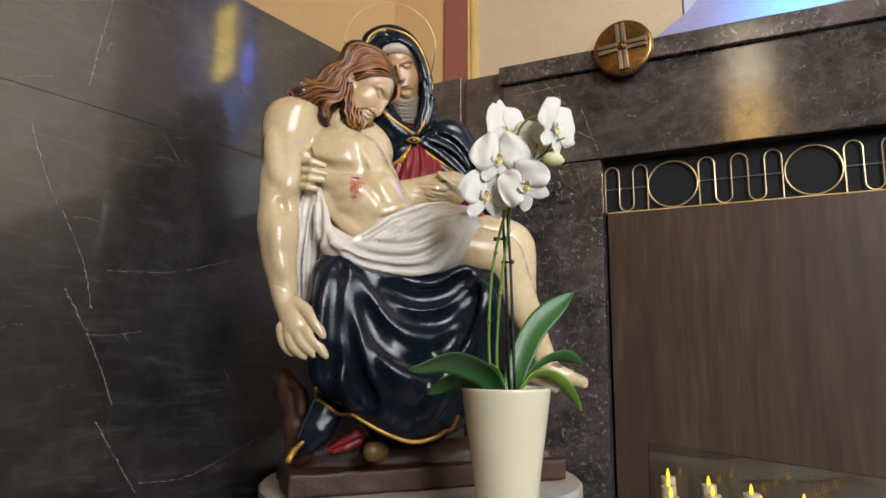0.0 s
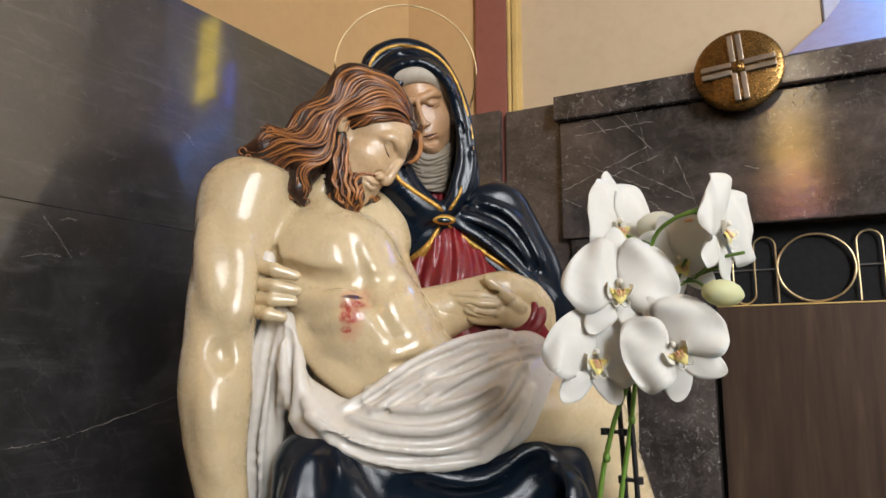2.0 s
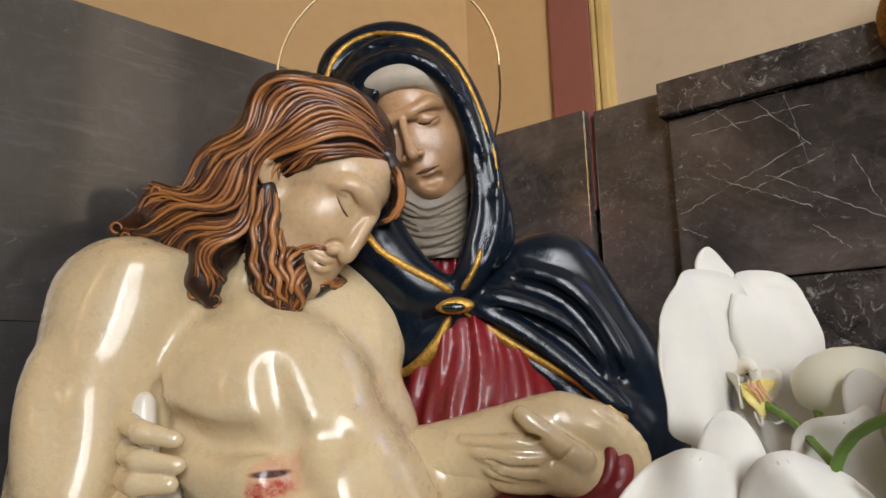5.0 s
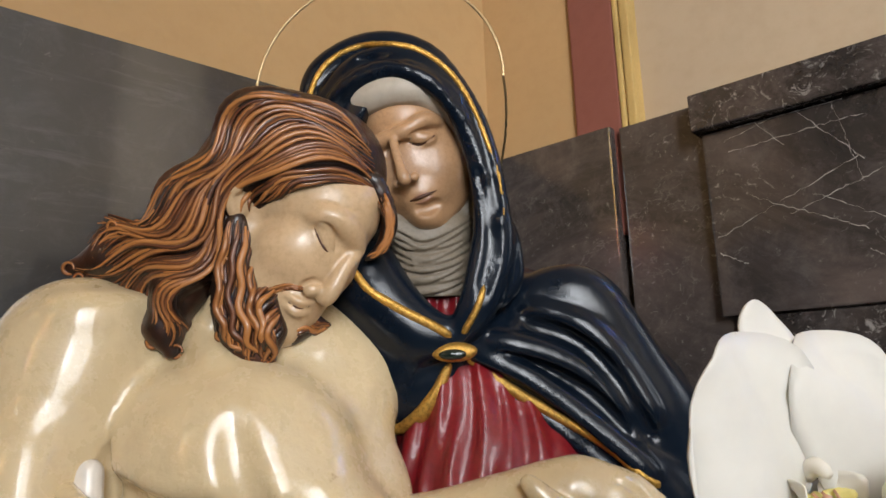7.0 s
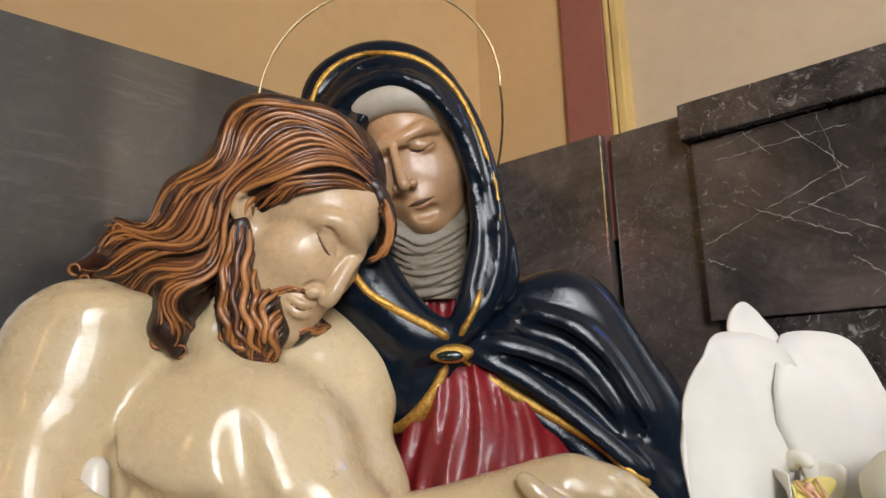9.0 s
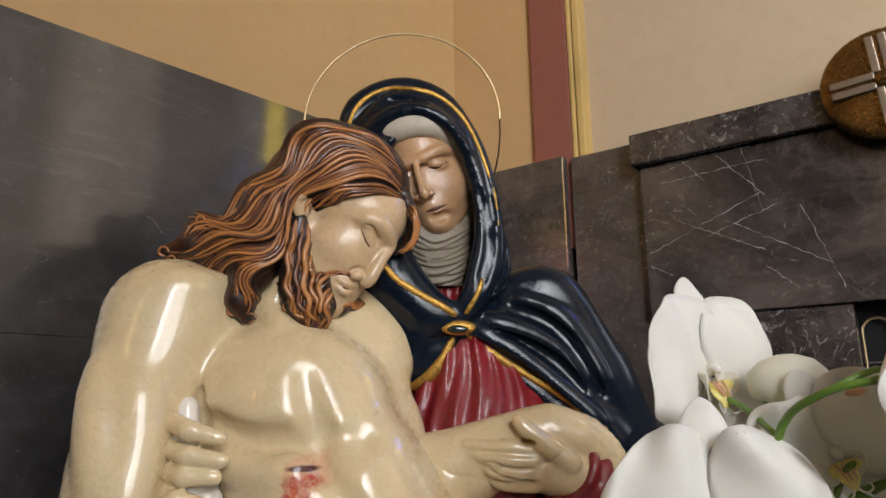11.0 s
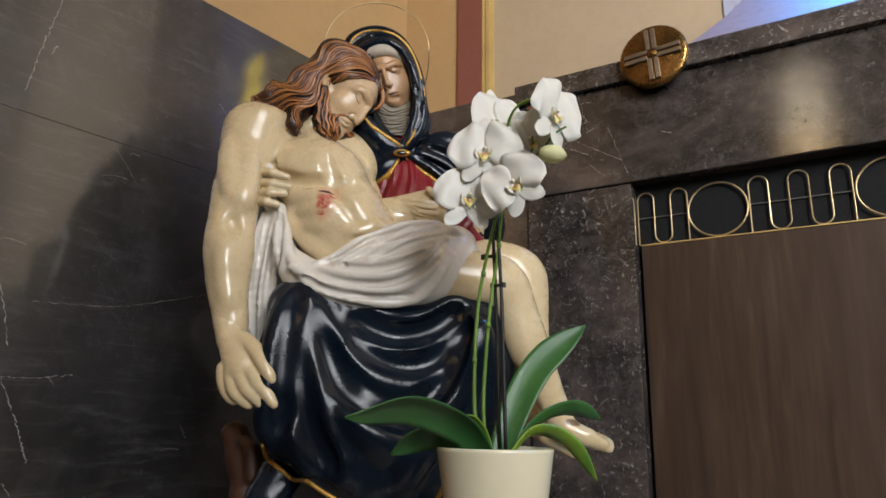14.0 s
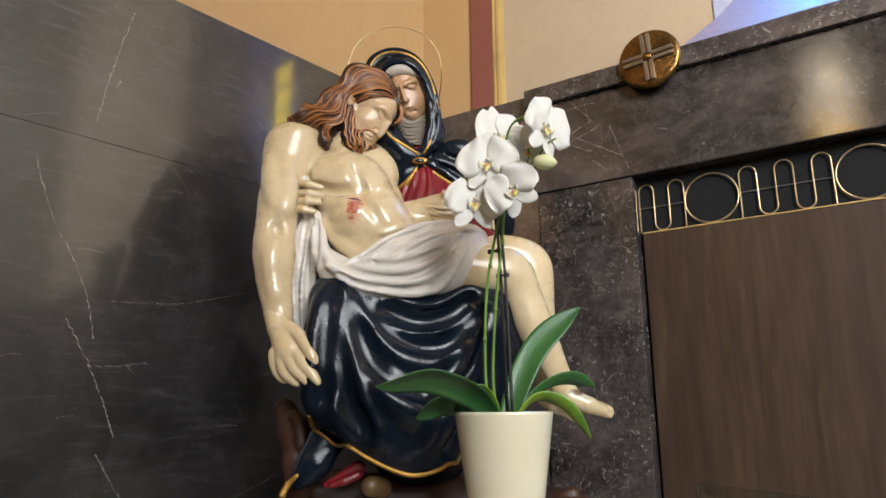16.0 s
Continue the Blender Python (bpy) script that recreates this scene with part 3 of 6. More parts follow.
# ---- modelling in clay: smooth blends of rounded limbs, turned into one mesh ----
class Clay:
    def __init__(self, lo, hi, cell):
        self.h = cell
        self.lo = np.array(lo, np.float32)
        self.n = np.ceil((np.array(hi) - np.array(lo)) / cell).astype(int) + 1
        self.d = np.full(self.n, 0.5, np.float32)
        self.tone, self.smooth = 0.5, 1
        self.axes = [self.lo[i] + cell * np.arange(self.n[i], dtype=np.float32) for i in range(3)]

    def part(self, lo, hi):
        s = []
        for i in range(3):
            a = int(np.clip((lo[i] - self.lo[i]) / self.h, 0, self.n[i]))
            b = int(np.clip((hi[i] - self.lo[i]) / self.h + 2, 0, self.n[i]))
            s.append(slice(a, b))
        x, y, z = (self.axes[i][s[i]] for i in range(3))
        return tuple(s), x[:, None, None], y[None, :, None], z[None, None, :]

    def blend(self, s, e, k, cut=False):
        d = self.d[s]
        if cut:
            m = np.maximum(k - np.abs(d + e), 0) / k
            self.d[s] = np.maximum(d, -e) + m * m * k / 4
        else:
            m = np.maximum(k - np.abs(d - e), 0) / k
            self.d[s] = np.minimum(d, e) - m * m * k / 4

    def limb(self, pts, k=0.008, fine=0, cut=False, flat=None):
        """Round bars from point to point; each is (x, y, z, radius). flat: (direction, factor) thins them along a direction."""
        pts = np.array(pts if not fine else spline(pts, fine), np.float32)
        for a, b in zip(pts, pts[1:]):
            r = max(a[3], b[3]) * (1.0 if flat is None else max(1.0, 1 / flat[1])) + 1.2 * k + 2 * self.h
            s, x, y, z = self.part(np.minimum(a[:3], b[:3]) - r, np.maximum(a[:3], b[:3]) + r)
            if 0 in self.d[s].shape:
                continue
            v = b[:3] - a[:3]
            vv = float(v @ v) + 1e-12
            px, py, pz = x - a[0], y - a[1], z - a[2]
            t = np.clip((px * v[0] + py * v[1] + pz * v[2]) / vv, 0, 1)
            qx, qy, qz = px - t * v[0], py - t * v[1], pz - t * v[2]
            q = qx * qx + qy * qy + qz * qz
            if flat is not None:
                w = np.array(flat[0], np.float32)
                w /= np.linalg.norm(w)
                q = q + (flat[1] ** 2 - 1) * (qx * w[0] + qy * w[1] + qz * w[2]) ** 2
            self.blend(s, np.sqrt(q) - (a[3] + t * (b[3] - a[3])), k, cut)
        return self

    def ball(self, c, radii, k=0.008, turn=(0, 0, 0), cut=False):
        radii = np.array(radii, np.float32) * np.ones(3, np.float32)
        r = radii.max() + 1.2 * k + 2 * self.h
        c = np.array(c, np.float32)
        s, x, y, z = self.part(c - r, c + r)
        if 0 in self.d[s].shape:
            return self
        turn = turn.to_3x3() if isinstance(turn, Matrix) else Euler([radians(a) for a in turn]).to_matrix()
        m = np.array(turn.transposed(), np.float32)
        p = (x - c[0], y - c[1], z - c[2])
        q = [(m[i, 0] * p[0] + m[i, 1] * p[1] + m[i, 2] * p[2]) / radii[i] for i in range(3)]
        g = np.sqrt(q[0] ** 2 + q[1] ** 2 + q[2] ** 2)
        gg = np.sqrt(sum((q[i] / radii[i]) ** 2 for i in range(3))) + 1e-9
        self.blend(s, g * (g - 1) / gg, k, cut)
        return self

    def depth_at(self, p):
        """The signed distance at points, by the nearest cells."""
        i = np.clip(((np.array(p) - self.lo) / self.h).astype(int), 0, self.n - 1)
        return self.d[i[:, 0], i[:, 1], i[:, 2]]

    def onto(self, pts, eye, out=0.0):
        """Slides points (x, y, z, r) towards or away from eye until they lie on the surface that faces it; out lifts them by so many radii."""
        res = []
        for p in np.array(pts, float):
            w = np.array(eye) - p[:3]
            w /= np.linalg.norm(w)
            q = p[:3] + w * np.arange(0.10, -0.13, -0.001)[:, None]
            inside = np.flatnonzero(self.depth_at(q) < 0)
            at = q[inside[0]] if len(inside) else p[:3]
            res.append((*(at + w * out * p[3]), p[3]))
        res = np.array(res)
        for _ in range(2 if len(res) > 4 else 0):
            res[1:-1] = 0.25 * res[:-2] + 0.5 * res[1:-1] + 0.25 * res[2:]
        return res

    def ripple(self, amount, wave):
        """Adds a relief: wave(x, y, z) in -1..1."""
        s, x, y, z = self.part(self.lo, self.lo + self.h * self.n)
        near = np.abs(self.d) < 0.02
        self.d = np.where(near, self.d - amount * wave(x, y, z), self.d)
        return self

    def skin(self):
        """Vertices and faces of the surface (naive surface nets)."""
        d = self.d
        for e in (0, -1):
            for face in (d[e], d[:, e], d[:, :, e]):
                np.maximum(face, 0.5 * self.h, out=face)
        ins = d < 0
        cnt = sum(ins[i:ins.shape[0] - 1 + i, j:ins.shape[1] - 1 + j, k:ins.shape[2] - 1 + k].astype(np.int8) for i in (0, 1) for j in (0, 1) for k in (0, 1))
        act = (cnt > 0) & (cnt < 8)
        idx = np.full(act.shape, -1, np.int64)
        cells = np.argwhere(act)
        idx[act] = np.arange(len(cells))
        acc, num = np.zeros((len(cells), 3)), np.zeros(len(cells))
        cx, cy, cz = cells.T
        for a in range(3):
            o1, o2 = [b for b in range(3) if b != a]
            for u in (0, 1):
                for v in (0, 1):
                    off = [0, 0, 0]
                    off[o1], off[o2] = u, v
                    p = (cx + off[0], cy + off[1], cz + off[2])
                    off2 = list(off)
                    off2[a] += 1
                    q = (cx + off2[0], cy + off2[1], cz + off2[2])
                    d0, d1 = d[p], d[q]
                    c = (d0 < 0) != (d1 < 0)
                    t = np.where(c, d0 / np.where(c, d0 - d1, 1), 0)
                    pos = np.array(off, float)[None, :].repeat(len(cells), 0)
                    pos[:, a] += t
                    acc += pos * c[:, None]
                    num += c
        verts = self.lo + self.h * (cells + acc / num[:, None])
        faces = []
        for a in range(3):
            o1, o2 = [(1, 2), (2, 0), (0, 1)][a]
            lo_s = [slice(1, -1)] * 3
            lo_s[a] = slice(0, -1)
            hi_s = list(lo_s)
            hi_s[a] = slice(1, None)
            A, B = ins[tuple(lo_s)], ins[tuple(hi_s)]
            for flip, mask in ((False, A & ~B), (True, ~A & B)):
                e = np.argwhere(mask)
                e += np.array([1 if i != a else 0 for i in range(3)])
                quad = []
                for u, v in ((-1, -1), (0, -1), (0, 0), (-1, 0)):
                    c = e.copy()
                    c[:, o1] += u
                    c[:, o2] += v
                    quad.append(idx[c[:, 0], c[:, 1], c[:, 2]])
                q = np.stack(quad, 1)
                faces.append(q[:, ::-1] if flip else q)
        return verts, np.vstack(faces)


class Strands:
    """Fine carved strands and drawn lines: tapering bars with light towards the eye and shade elsewhere put into their
    colour.
    """

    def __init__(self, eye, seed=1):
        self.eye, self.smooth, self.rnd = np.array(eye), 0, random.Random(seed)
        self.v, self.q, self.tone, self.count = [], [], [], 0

    def limb(self, pts, k=0, fine=0, cut=False, groove_shade=0.0):
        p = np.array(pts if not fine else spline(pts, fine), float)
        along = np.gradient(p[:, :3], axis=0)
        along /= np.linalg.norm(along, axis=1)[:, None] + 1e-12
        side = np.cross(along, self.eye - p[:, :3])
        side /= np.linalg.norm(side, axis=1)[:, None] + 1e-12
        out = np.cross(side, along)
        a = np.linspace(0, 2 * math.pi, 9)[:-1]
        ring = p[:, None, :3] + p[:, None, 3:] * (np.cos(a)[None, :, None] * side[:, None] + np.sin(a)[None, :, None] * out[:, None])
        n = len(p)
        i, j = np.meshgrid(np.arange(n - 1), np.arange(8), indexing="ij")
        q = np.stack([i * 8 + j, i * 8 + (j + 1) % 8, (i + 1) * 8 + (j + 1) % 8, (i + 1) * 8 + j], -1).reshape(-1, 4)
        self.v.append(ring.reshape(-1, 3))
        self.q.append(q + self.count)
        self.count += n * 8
        shade = self.rnd.uniform(-0.42, 0.10) - groove_shade
        # painted light: brightest towards the eye, dark on the other sides
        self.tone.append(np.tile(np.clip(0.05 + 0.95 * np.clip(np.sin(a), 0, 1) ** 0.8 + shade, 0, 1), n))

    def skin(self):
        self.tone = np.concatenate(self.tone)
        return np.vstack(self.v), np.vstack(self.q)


def eased(v, q, times):
    """Vertices drawn towards the mean of their neighbours."""
    for _ in range(times):
        num = np.maximum(sum(np.bincount(q[:, i], minlength=len(v)) for i in range(4)), 1)
        acc = np.stack([sum(np.bincount(q[:, i], v[q[:, j], a], len(v)) for i, j in ((0, 1), (1, 2), (2, 3), (3, 0))) for a in range(3)], 1)
        v = 0.5 * v + 0.5 * acc / num[:, None]
    return v


def clay_mesh(name, pieces):
    """One mesh out of several pieces of clay, each (clay, material)."""
    vs, fs, ms, tones, mats, base = [], [], [], [], [], 0
    for clay, material in pieces:
        v, q = clay.skin()
        tones.append(np.full(len(v), 1.0) * clay.tone)
        v = eased(v, q, clay.smooth)
        vs.append(v)
        fs.append(q + base)
        base += len(v)
        if material not in mats:
            mats.append(material)
        ms.append(np.full(len(q), mats.index(material), np.int32))
    v, q, m = np.vstack(vs), np.vstack(fs), np.concatenate(ms)
    me = bpy.data.meshes.new(name)
    me.vertices.add(len(v)), me.loops.add(len(q) * 4), me.polygons.add(len(q))
    me.vertices.foreach_set("co", v.astype(np.float32).ravel())
    me.loops.foreach_set("vertex_index", q.astype(np.int32).ravel())
    me.polygons.foreach_set("loop_start", np.arange(0, len(q) * 4, 4, dtype=np.int32))
    for x in mats:
        me.materials.append(x)
    me.polygons.foreach_set("material_index", m)
    me.update(calc_edges=True)
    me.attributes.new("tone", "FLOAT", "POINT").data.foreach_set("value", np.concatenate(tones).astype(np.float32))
    me.shade_smooth()
    return me


# ---- the statue ----
STATUE = pose(-0.55, 0.95, 1.027, 0, 0, 30)
LEAN = Matrix(((0.9086, 0.0583, 0.0093, -0.1199), (0.1627, 0.9423, 0.0384, 0.0682), (0.0, 0.0, 1.0051, -0.0123), (0, 0, 0, 1)))  # the carving as it stands, a little narrow
FRONT, NEAR, MID = (0.022, -1.062, 0.423), (0.081, -0.382, 0.728), (0.045, -0.640, 0.629)  # the sides from which it is carved
skin = Clay((-0.30, -0.27, 0.08), (0.42, 0.14, 0.80), 0.0036)
# the lying figure: trunk, arms and legs
skin.limb([(-0.168, -0.045, 0.674, 0.0548), (-0.141, -0.080, 0.621, 0.0689), (-0.092, -0.098, 0.556, 0.0642), (-0.041, -0.100, 0.500, 0.0584)], 0.02)
skin.limb([(-0.248, -0.098, 0.699, 0.0484), (-0.230, -0.068, 0.692, 0.0383), (-0.190, -0.042, 0.683, 0.0382), (-0.121, -0.030, 0.693, 0.0412), (-0.088, -0.020, 0.674, 0.0391)], 0.02)
skin.limb([(-0.102, -0.030, 0.679, 0.0387), (-0.067, -0.050, 0.602, 0.0261), (-0.044, -0.060, 0.539, 0.0234)], 0.02)
skin.ball((-0.177, -0.103, 0.640), (0.0403, 0.0190, 0.0313), 0.03)
skin.ball((-0.111, -0.096, 0.635), (0.0361, 0.0175, 0.0294), 0.03)
skin.limb([(-0.110, -0.090, 0.511, 0.0521), (-0.052, -0.100, 0.474, 0.0561)], 0.02)
skin.limb(skin.onto(spline([(-0.197, -0.130, 0.609, 0.0060), (-0.160, -0.130, 0.596, 0.0060), (-0.130, -0.130, 0.601, 0.0050)], 12), FRONT, 0.72), 0.02, cut=True)
skin.limb(skin.onto(spline([(-0.119, -0.130, 0.599, 0.0050), (-0.095, -0.130, 0.593, 0.0055), (-0.071, -0.130, 0.607, 0.0050)], 12), FRONT, 0.72), 0.02, cut=True)
skin.limb(skin.onto(spline([(-0.190, -0.130, 0.588, 0.0065), (-0.154, -0.130, 0.576, 0.0065), (-0.116, -0.130, 0.581, 0.0065)], 12), FRONT, -0.86), 0.016)
skin.limb(skin.onto(spline([(-0.183, -0.130, 0.564, 0.0065), (-0.146, -0.130, 0.552, 0.0065), (-0.109, -0.130, 0.559, 0.0065)], 12), FRONT, -0.86), 0.016)
skin.limb(skin.onto(spline([(-0.170, -0.130, 0.541, 0.0065), (-0.137, -0.130, 0.528, 0.0065), (-0.105, -0.130, 0.537, 0.0065)], 12), FRONT, -0.86), 0.016)
skin.limb(skin.onto(spline([(-0.121, -0.120, 0.656, 0.0044), (-0.106, -0.130, 0.612, 0.0055), (-0.081, -0.130, 0.568, 0.0054), (-0.050, -0.130, 0.527, 0.0044)], 14), FRONT, 0.72), 0.012, cut=True)
skin.limb(skin.onto(spline([(-0.089, -0.130, 0.592, 0.0076), (-0.070, -0.130, 0.563, 0.0087), (-0.049, -0.120, 0.535, 0.0077)], 10), FRONT, -0.85), 0.014)
skin.limb(skin.onto(spline([(-0.074, -0.130, 0.519, 0.0065), (-0.050, -0.130, 0.521, 0.0087), (-0.031, -0.120, 0.535, 0.0077)], 10), FRONT, -0.6), 0.012)
skin.limb(skin.onto(spline([(-0.065, -0.130, 0.507, 0.0033), (-0.041, -0.130, 0.512, 0.0033), (-0.022, -0.120, 0.524, 0.0033)], 10), FRONT, 0.5), 0.006, cut=True)
skin.limb(skin.onto(spline([(-0.166, -0.120, 0.533, 0.0088), (-0.134, -0.130, 0.504, 0.0098), (-0.103, -0.135, 0.480, 0.0086)], 12), FRONT, -0.75), 0.014)
skin.limb(skin.onto(spline([(-0.050, -0.130, 0.509, 0.0035), (-0.042, -0.130, 0.505, 0.0035)], 6), FRONT, 0.3), 0.004, cut=True)
skin.limb(skin.onto(spline([(-0.241, -0.120, 0.727, 0.0077), (-0.202, -0.100, 0.723, 0.0079), (-0.154, -0.080, 0.700, 0.0069)], 12), FRONT, -0.5), 0.014)
skin.limb(skin.onto(spline([(-0.212, -0.120, 0.647, 0.0055), (-0.207, -0.120, 0.628, 0.0066), (-0.203, -0.120, 0.606, 0.0055)], 8), FRONT, 0.5), 0.008, cut=True)
skin.limb(skin.onto(spline([(-0.113, -0.140, 0.582, 0.0024), (-0.102, -0.140, 0.577, 0.0028), (-0.091, -0.140, 0.574, 0.0022)], 10), FRONT, 0.2), 0.002, cut=True)
skin.limb([(-0.151, -0.030, 0.704, 0.0387), (-0.138, -0.035, 0.752, 0.0314), (-0.122, -0.035, 0.795, 0.0290)], 0.016)
skin.limb([(-0.244, -0.100, 0.699, 0.0483), (-0.250, -0.112, 0.655, 0.0410), (-0.250, -0.130, 0.598, 0.0347), (-0.250, -0.145, 0.542, 0.0319), (-0.249, -0.155, 0.503, 0.0315), (-0.245, -0.160, 0.471, 0.0324), (-0.240, -0.163, 0.425, 0.0270), (-0.231, -0.166, 0.383, 0.0217), (-0.222, -0.168, 0.353, 0.0185)], 0.012, 20)
skin.ball((-0.255, -0.146, 0.579), (0.0213, 0.0181, 0.0468), 0.024)
skin.limb(skin.onto(spline([(-0.272, -0.140, 0.655, 0.0097), (-0.261, -0.150, 0.605, 0.0106), (-0.246, -0.160, 0.561, 0.0084)], 12), FRONT, -0.7), 0.016)
skin.limb(skin.onto(spline([(-0.243, -0.140, 0.648, 0.0097), (-0.233, -0.150, 0.594, 0.0096), (-0.235, -0.160, 0.550, 0.0084)], 12), FRONT, -0.7), 0.016)
skin.limb(skin.onto(spline([(-0.248, -0.160, 0.527, 0.0052), (-0.242, -0.160, 0.512, 0.0052)], 8), FRONT, 0.4), 0.012, cut=True)
skin.limb(skin.onto(spline([(-0.249, -0.170, 0.476, 0.0093), (-0.241, -0.180, 0.435, 0.0082), (-0.230, -0.180, 0.394, 0.0061)], 12), FRONT, -0.7), 0.014)
palm = Clay((-0.27, -0.25, 0.19), (-0.09, -0.12, 0.40), 0.0021)
palm.limb([(-0.237, -0.166, 0.388, 0.0207), (-0.231, -0.170, 0.368, 0.0195), (-0.223, -0.178, 0.343, 0.0193)], 0.006)
palm.limb([(-0.223, -0.178, 0.347, 0.0183), (-0.212, -0.188, 0.324, 0.0201), (-0.201, -0.196, 0.301, 0.0219)], 0.006, flat=((0.3, 1, 0), 1.5))
palm.limb([(-0.204, -0.186, 0.342, 0.0121), (-0.183, -0.198, 0.328, 0.0105), (-0.168, -0.208, 0.309, 0.0089), (-0.157, -0.212, 0.294, 0.0078), (-0.150, -0.213, 0.283, 0.0054)], 0.004, 12)
palm.limb([(-0.185, -0.200, 0.299, 0.0104), (-0.171, -0.208, 0.280, 0.0093), (-0.156, -0.212, 0.265, 0.0083), (-0.144, -0.213, 0.250, 0.0059)], 0.003, 10)
palm.limb([(-0.198, -0.198, 0.294, 0.0104), (-0.186, -0.205, 0.273, 0.0094), (-0.171, -0.208, 0.260, 0.0083), (-0.159, -0.208, 0.248, 0.0059)], 0.003, 10)
palm.limb([(-0.212, -0.194, 0.293, 0.0100), (-0.204, -0.198, 0.270, 0.0089), (-0.191, -0.200, 0.257, 0.0079), (-0.180, -0.200, 0.248, 0.0054)], 0.003, 10)
palm.limb([(-0.225, -0.188, 0.300, 0.0090), (-0.221, -0.190, 0.279, 0.0080), (-0.213, -0.190, 0.263, 0.0070), (-0.203, -0.190, 0.253, 0.0050)], 0.003, 10)
skin.limb([(-0.006, -0.120, 0.471, 0.0506), (0.070, -0.130, 0.461, 0.0469), (0.136, -0.130, 0.453, 0.0393), (0.173, -0.125, 0.446, 0.0352), (0.187, -0.120, 0.421, 0.0320), (0.211, -0.115, 0.363, 0.0300), (0.235, -0.108, 0.308, 0.0245), (0.256, -0.100, 0.262, 0.0191), (0.266, -0.098, 0.239, 0.0180)], 0.012, 26)
skin.ball((0.170, -0.140, 0.462), (0.0238, 0.0195, 0.0260), 0.012)
skin.ball((0.203, -0.100, 0.368), (0.0270, 0.0270, 0.0451), 0.02)
skin.limb([(0.027, -0.040, 0.490, 0.0430), (0.135, -0.035, 0.499, 0.0386), (0.203, -0.030, 0.486, 0.0388), (0.219, -0.030, 0.449, 0.0327), (0.223, -0.025, 0.394, 0.0304), (0.230, -0.020, 0.321, 0.0293), (0.237, -0.020, 0.260, 0.0219), (0.241, -0.030, 0.226, 0.0193)], 0.012, 24)
skin.limb([(0.264, -0.095, 0.239, 0.0192), (0.282, -0.100, 0.220, 0.0191), (0.307, -0.105, 0.210, 0.0168), (0.333, -0.100, 0.200, 0.0124)], 0.01, flat=((0, 0.3, 1), 1.25))
skin.limb([(0.320, -0.100, 0.199, 0.0073), (0.347, -0.093, 0.191, 0.0066)], 0.004)
skin.limb([(0.323, -0.094, 0.204, 0.0068), (0.351, -0.085, 0.195, 0.0062)], 0.004)
skin.limb([(0.324, -0.088, 0.210, 0.0063), (0.353, -0.077, 0.200, 0.0057)], 0.004)
skin.limb([(0.321, -0.082, 0.214, 0.0057), (0.351, -0.069, 0.204, 0.0052)], 0.004)
skin.limb([(0.317, -0.076, 0.218, 0.0052), (0.347, -0.061, 0.208, 0.0047)], 0.004)
skin.limb([(0.241, -0.030, 0.226, 0.0193), (0.254, -0.050, 0.213, 0.0165), (0.293, -0.060, 0.186, 0.0105)], 0.01)
skin.limb([(-0.065, -0.045, 0.547, 0.0318), (-0.033, -0.056, 0.557, 0.0297), (0.004, -0.062, 0.569, 0.0253), (0.038, -0.062, 0.581, 0.0199), (0.057, -0.060, 0.585, 0.0172)], 0.01, 14)
fingers = Clay((-0.24, -0.20, 0.50), (0.20, 0.02, 0.68), 0.0024)
fingers.limb([(-0.224, -0.135, 0.617, 0.0076), (-0.195, -0.160, 0.608, 0.0074), (-0.173, -0.158, 0.602, 0.0059)], 0.002)
fingers.limb([(-0.225, -0.135, 0.597, 0.0076), (-0.194, -0.160, 0.590, 0.0074), (-0.170, -0.158, 0.586, 0.0059)], 0.002)
fingers.limb([(-0.224, -0.135, 0.579, 0.0076), (-0.195, -0.160, 0.575, 0.0074), (-0.174, -0.158, 0.574, 0.0059)], 0.002)
fingers.limb([(-0.221, -0.135, 0.564, 0.0075), (-0.199, -0.160, 0.559, 0.0073), (-0.184, -0.158, 0.556, 0.0059)], 0.002)
# ---- the two heads, drawn from the side on which they are carved: across, down, and out towards the carver ----
BENCH = facing(-0.2186, 0.5336, 1.6888, 41.523, 12.128, -1.944)
INTO = (LEAN @ STATUE).inverted()


class Relief:
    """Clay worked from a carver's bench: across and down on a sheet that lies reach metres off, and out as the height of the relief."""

    def __init__(self, reach, bench=BENCH):
        self.reach, self.unit, self.bench = reach, reach / 1207, bench
        self.eye = tuple(INTO @ bench.translation)
        self.turn = (INTO.to_3x3() @ bench.to_3x3()).to_quaternion().to_matrix().to_4x4()

    def at(self, x, y, out=0.0, r=0.0):
        far = self.reach - out * self.unit
        return (*(INTO @ (self.bench @ Vector(((x - 784) / 1207 * far, (441 - y) / 1207 * far, -far)))), r * self.unit)

    def ball(self, clay, x, y, out, rx, ry, rd, k=10, cut=False):
        clay.ball(self.at(x, y, out)[:3], (rx * self.unit, ry * self.unit, rd * self.unit), k * self.unit, self.turn, cut)

    def limb(self, clay, pts, k=10, fine=0, cut=False):
        clay.limb([self.at(*p) for p in pts], k * self.unit, fine, cut)

    def line(self, clay, pts, on, lift=0.0, k=3, fine=16, cut=False):
        """A bar or groove laid on the face of another clay; points are (across, down, radius)."""
        pts = spline([self.at(x, y, 70, r) for x, y, r in pts], fine)
        clay.limb(on.onto(pts, self.eye, lift), k * self.unit, 0, cut)


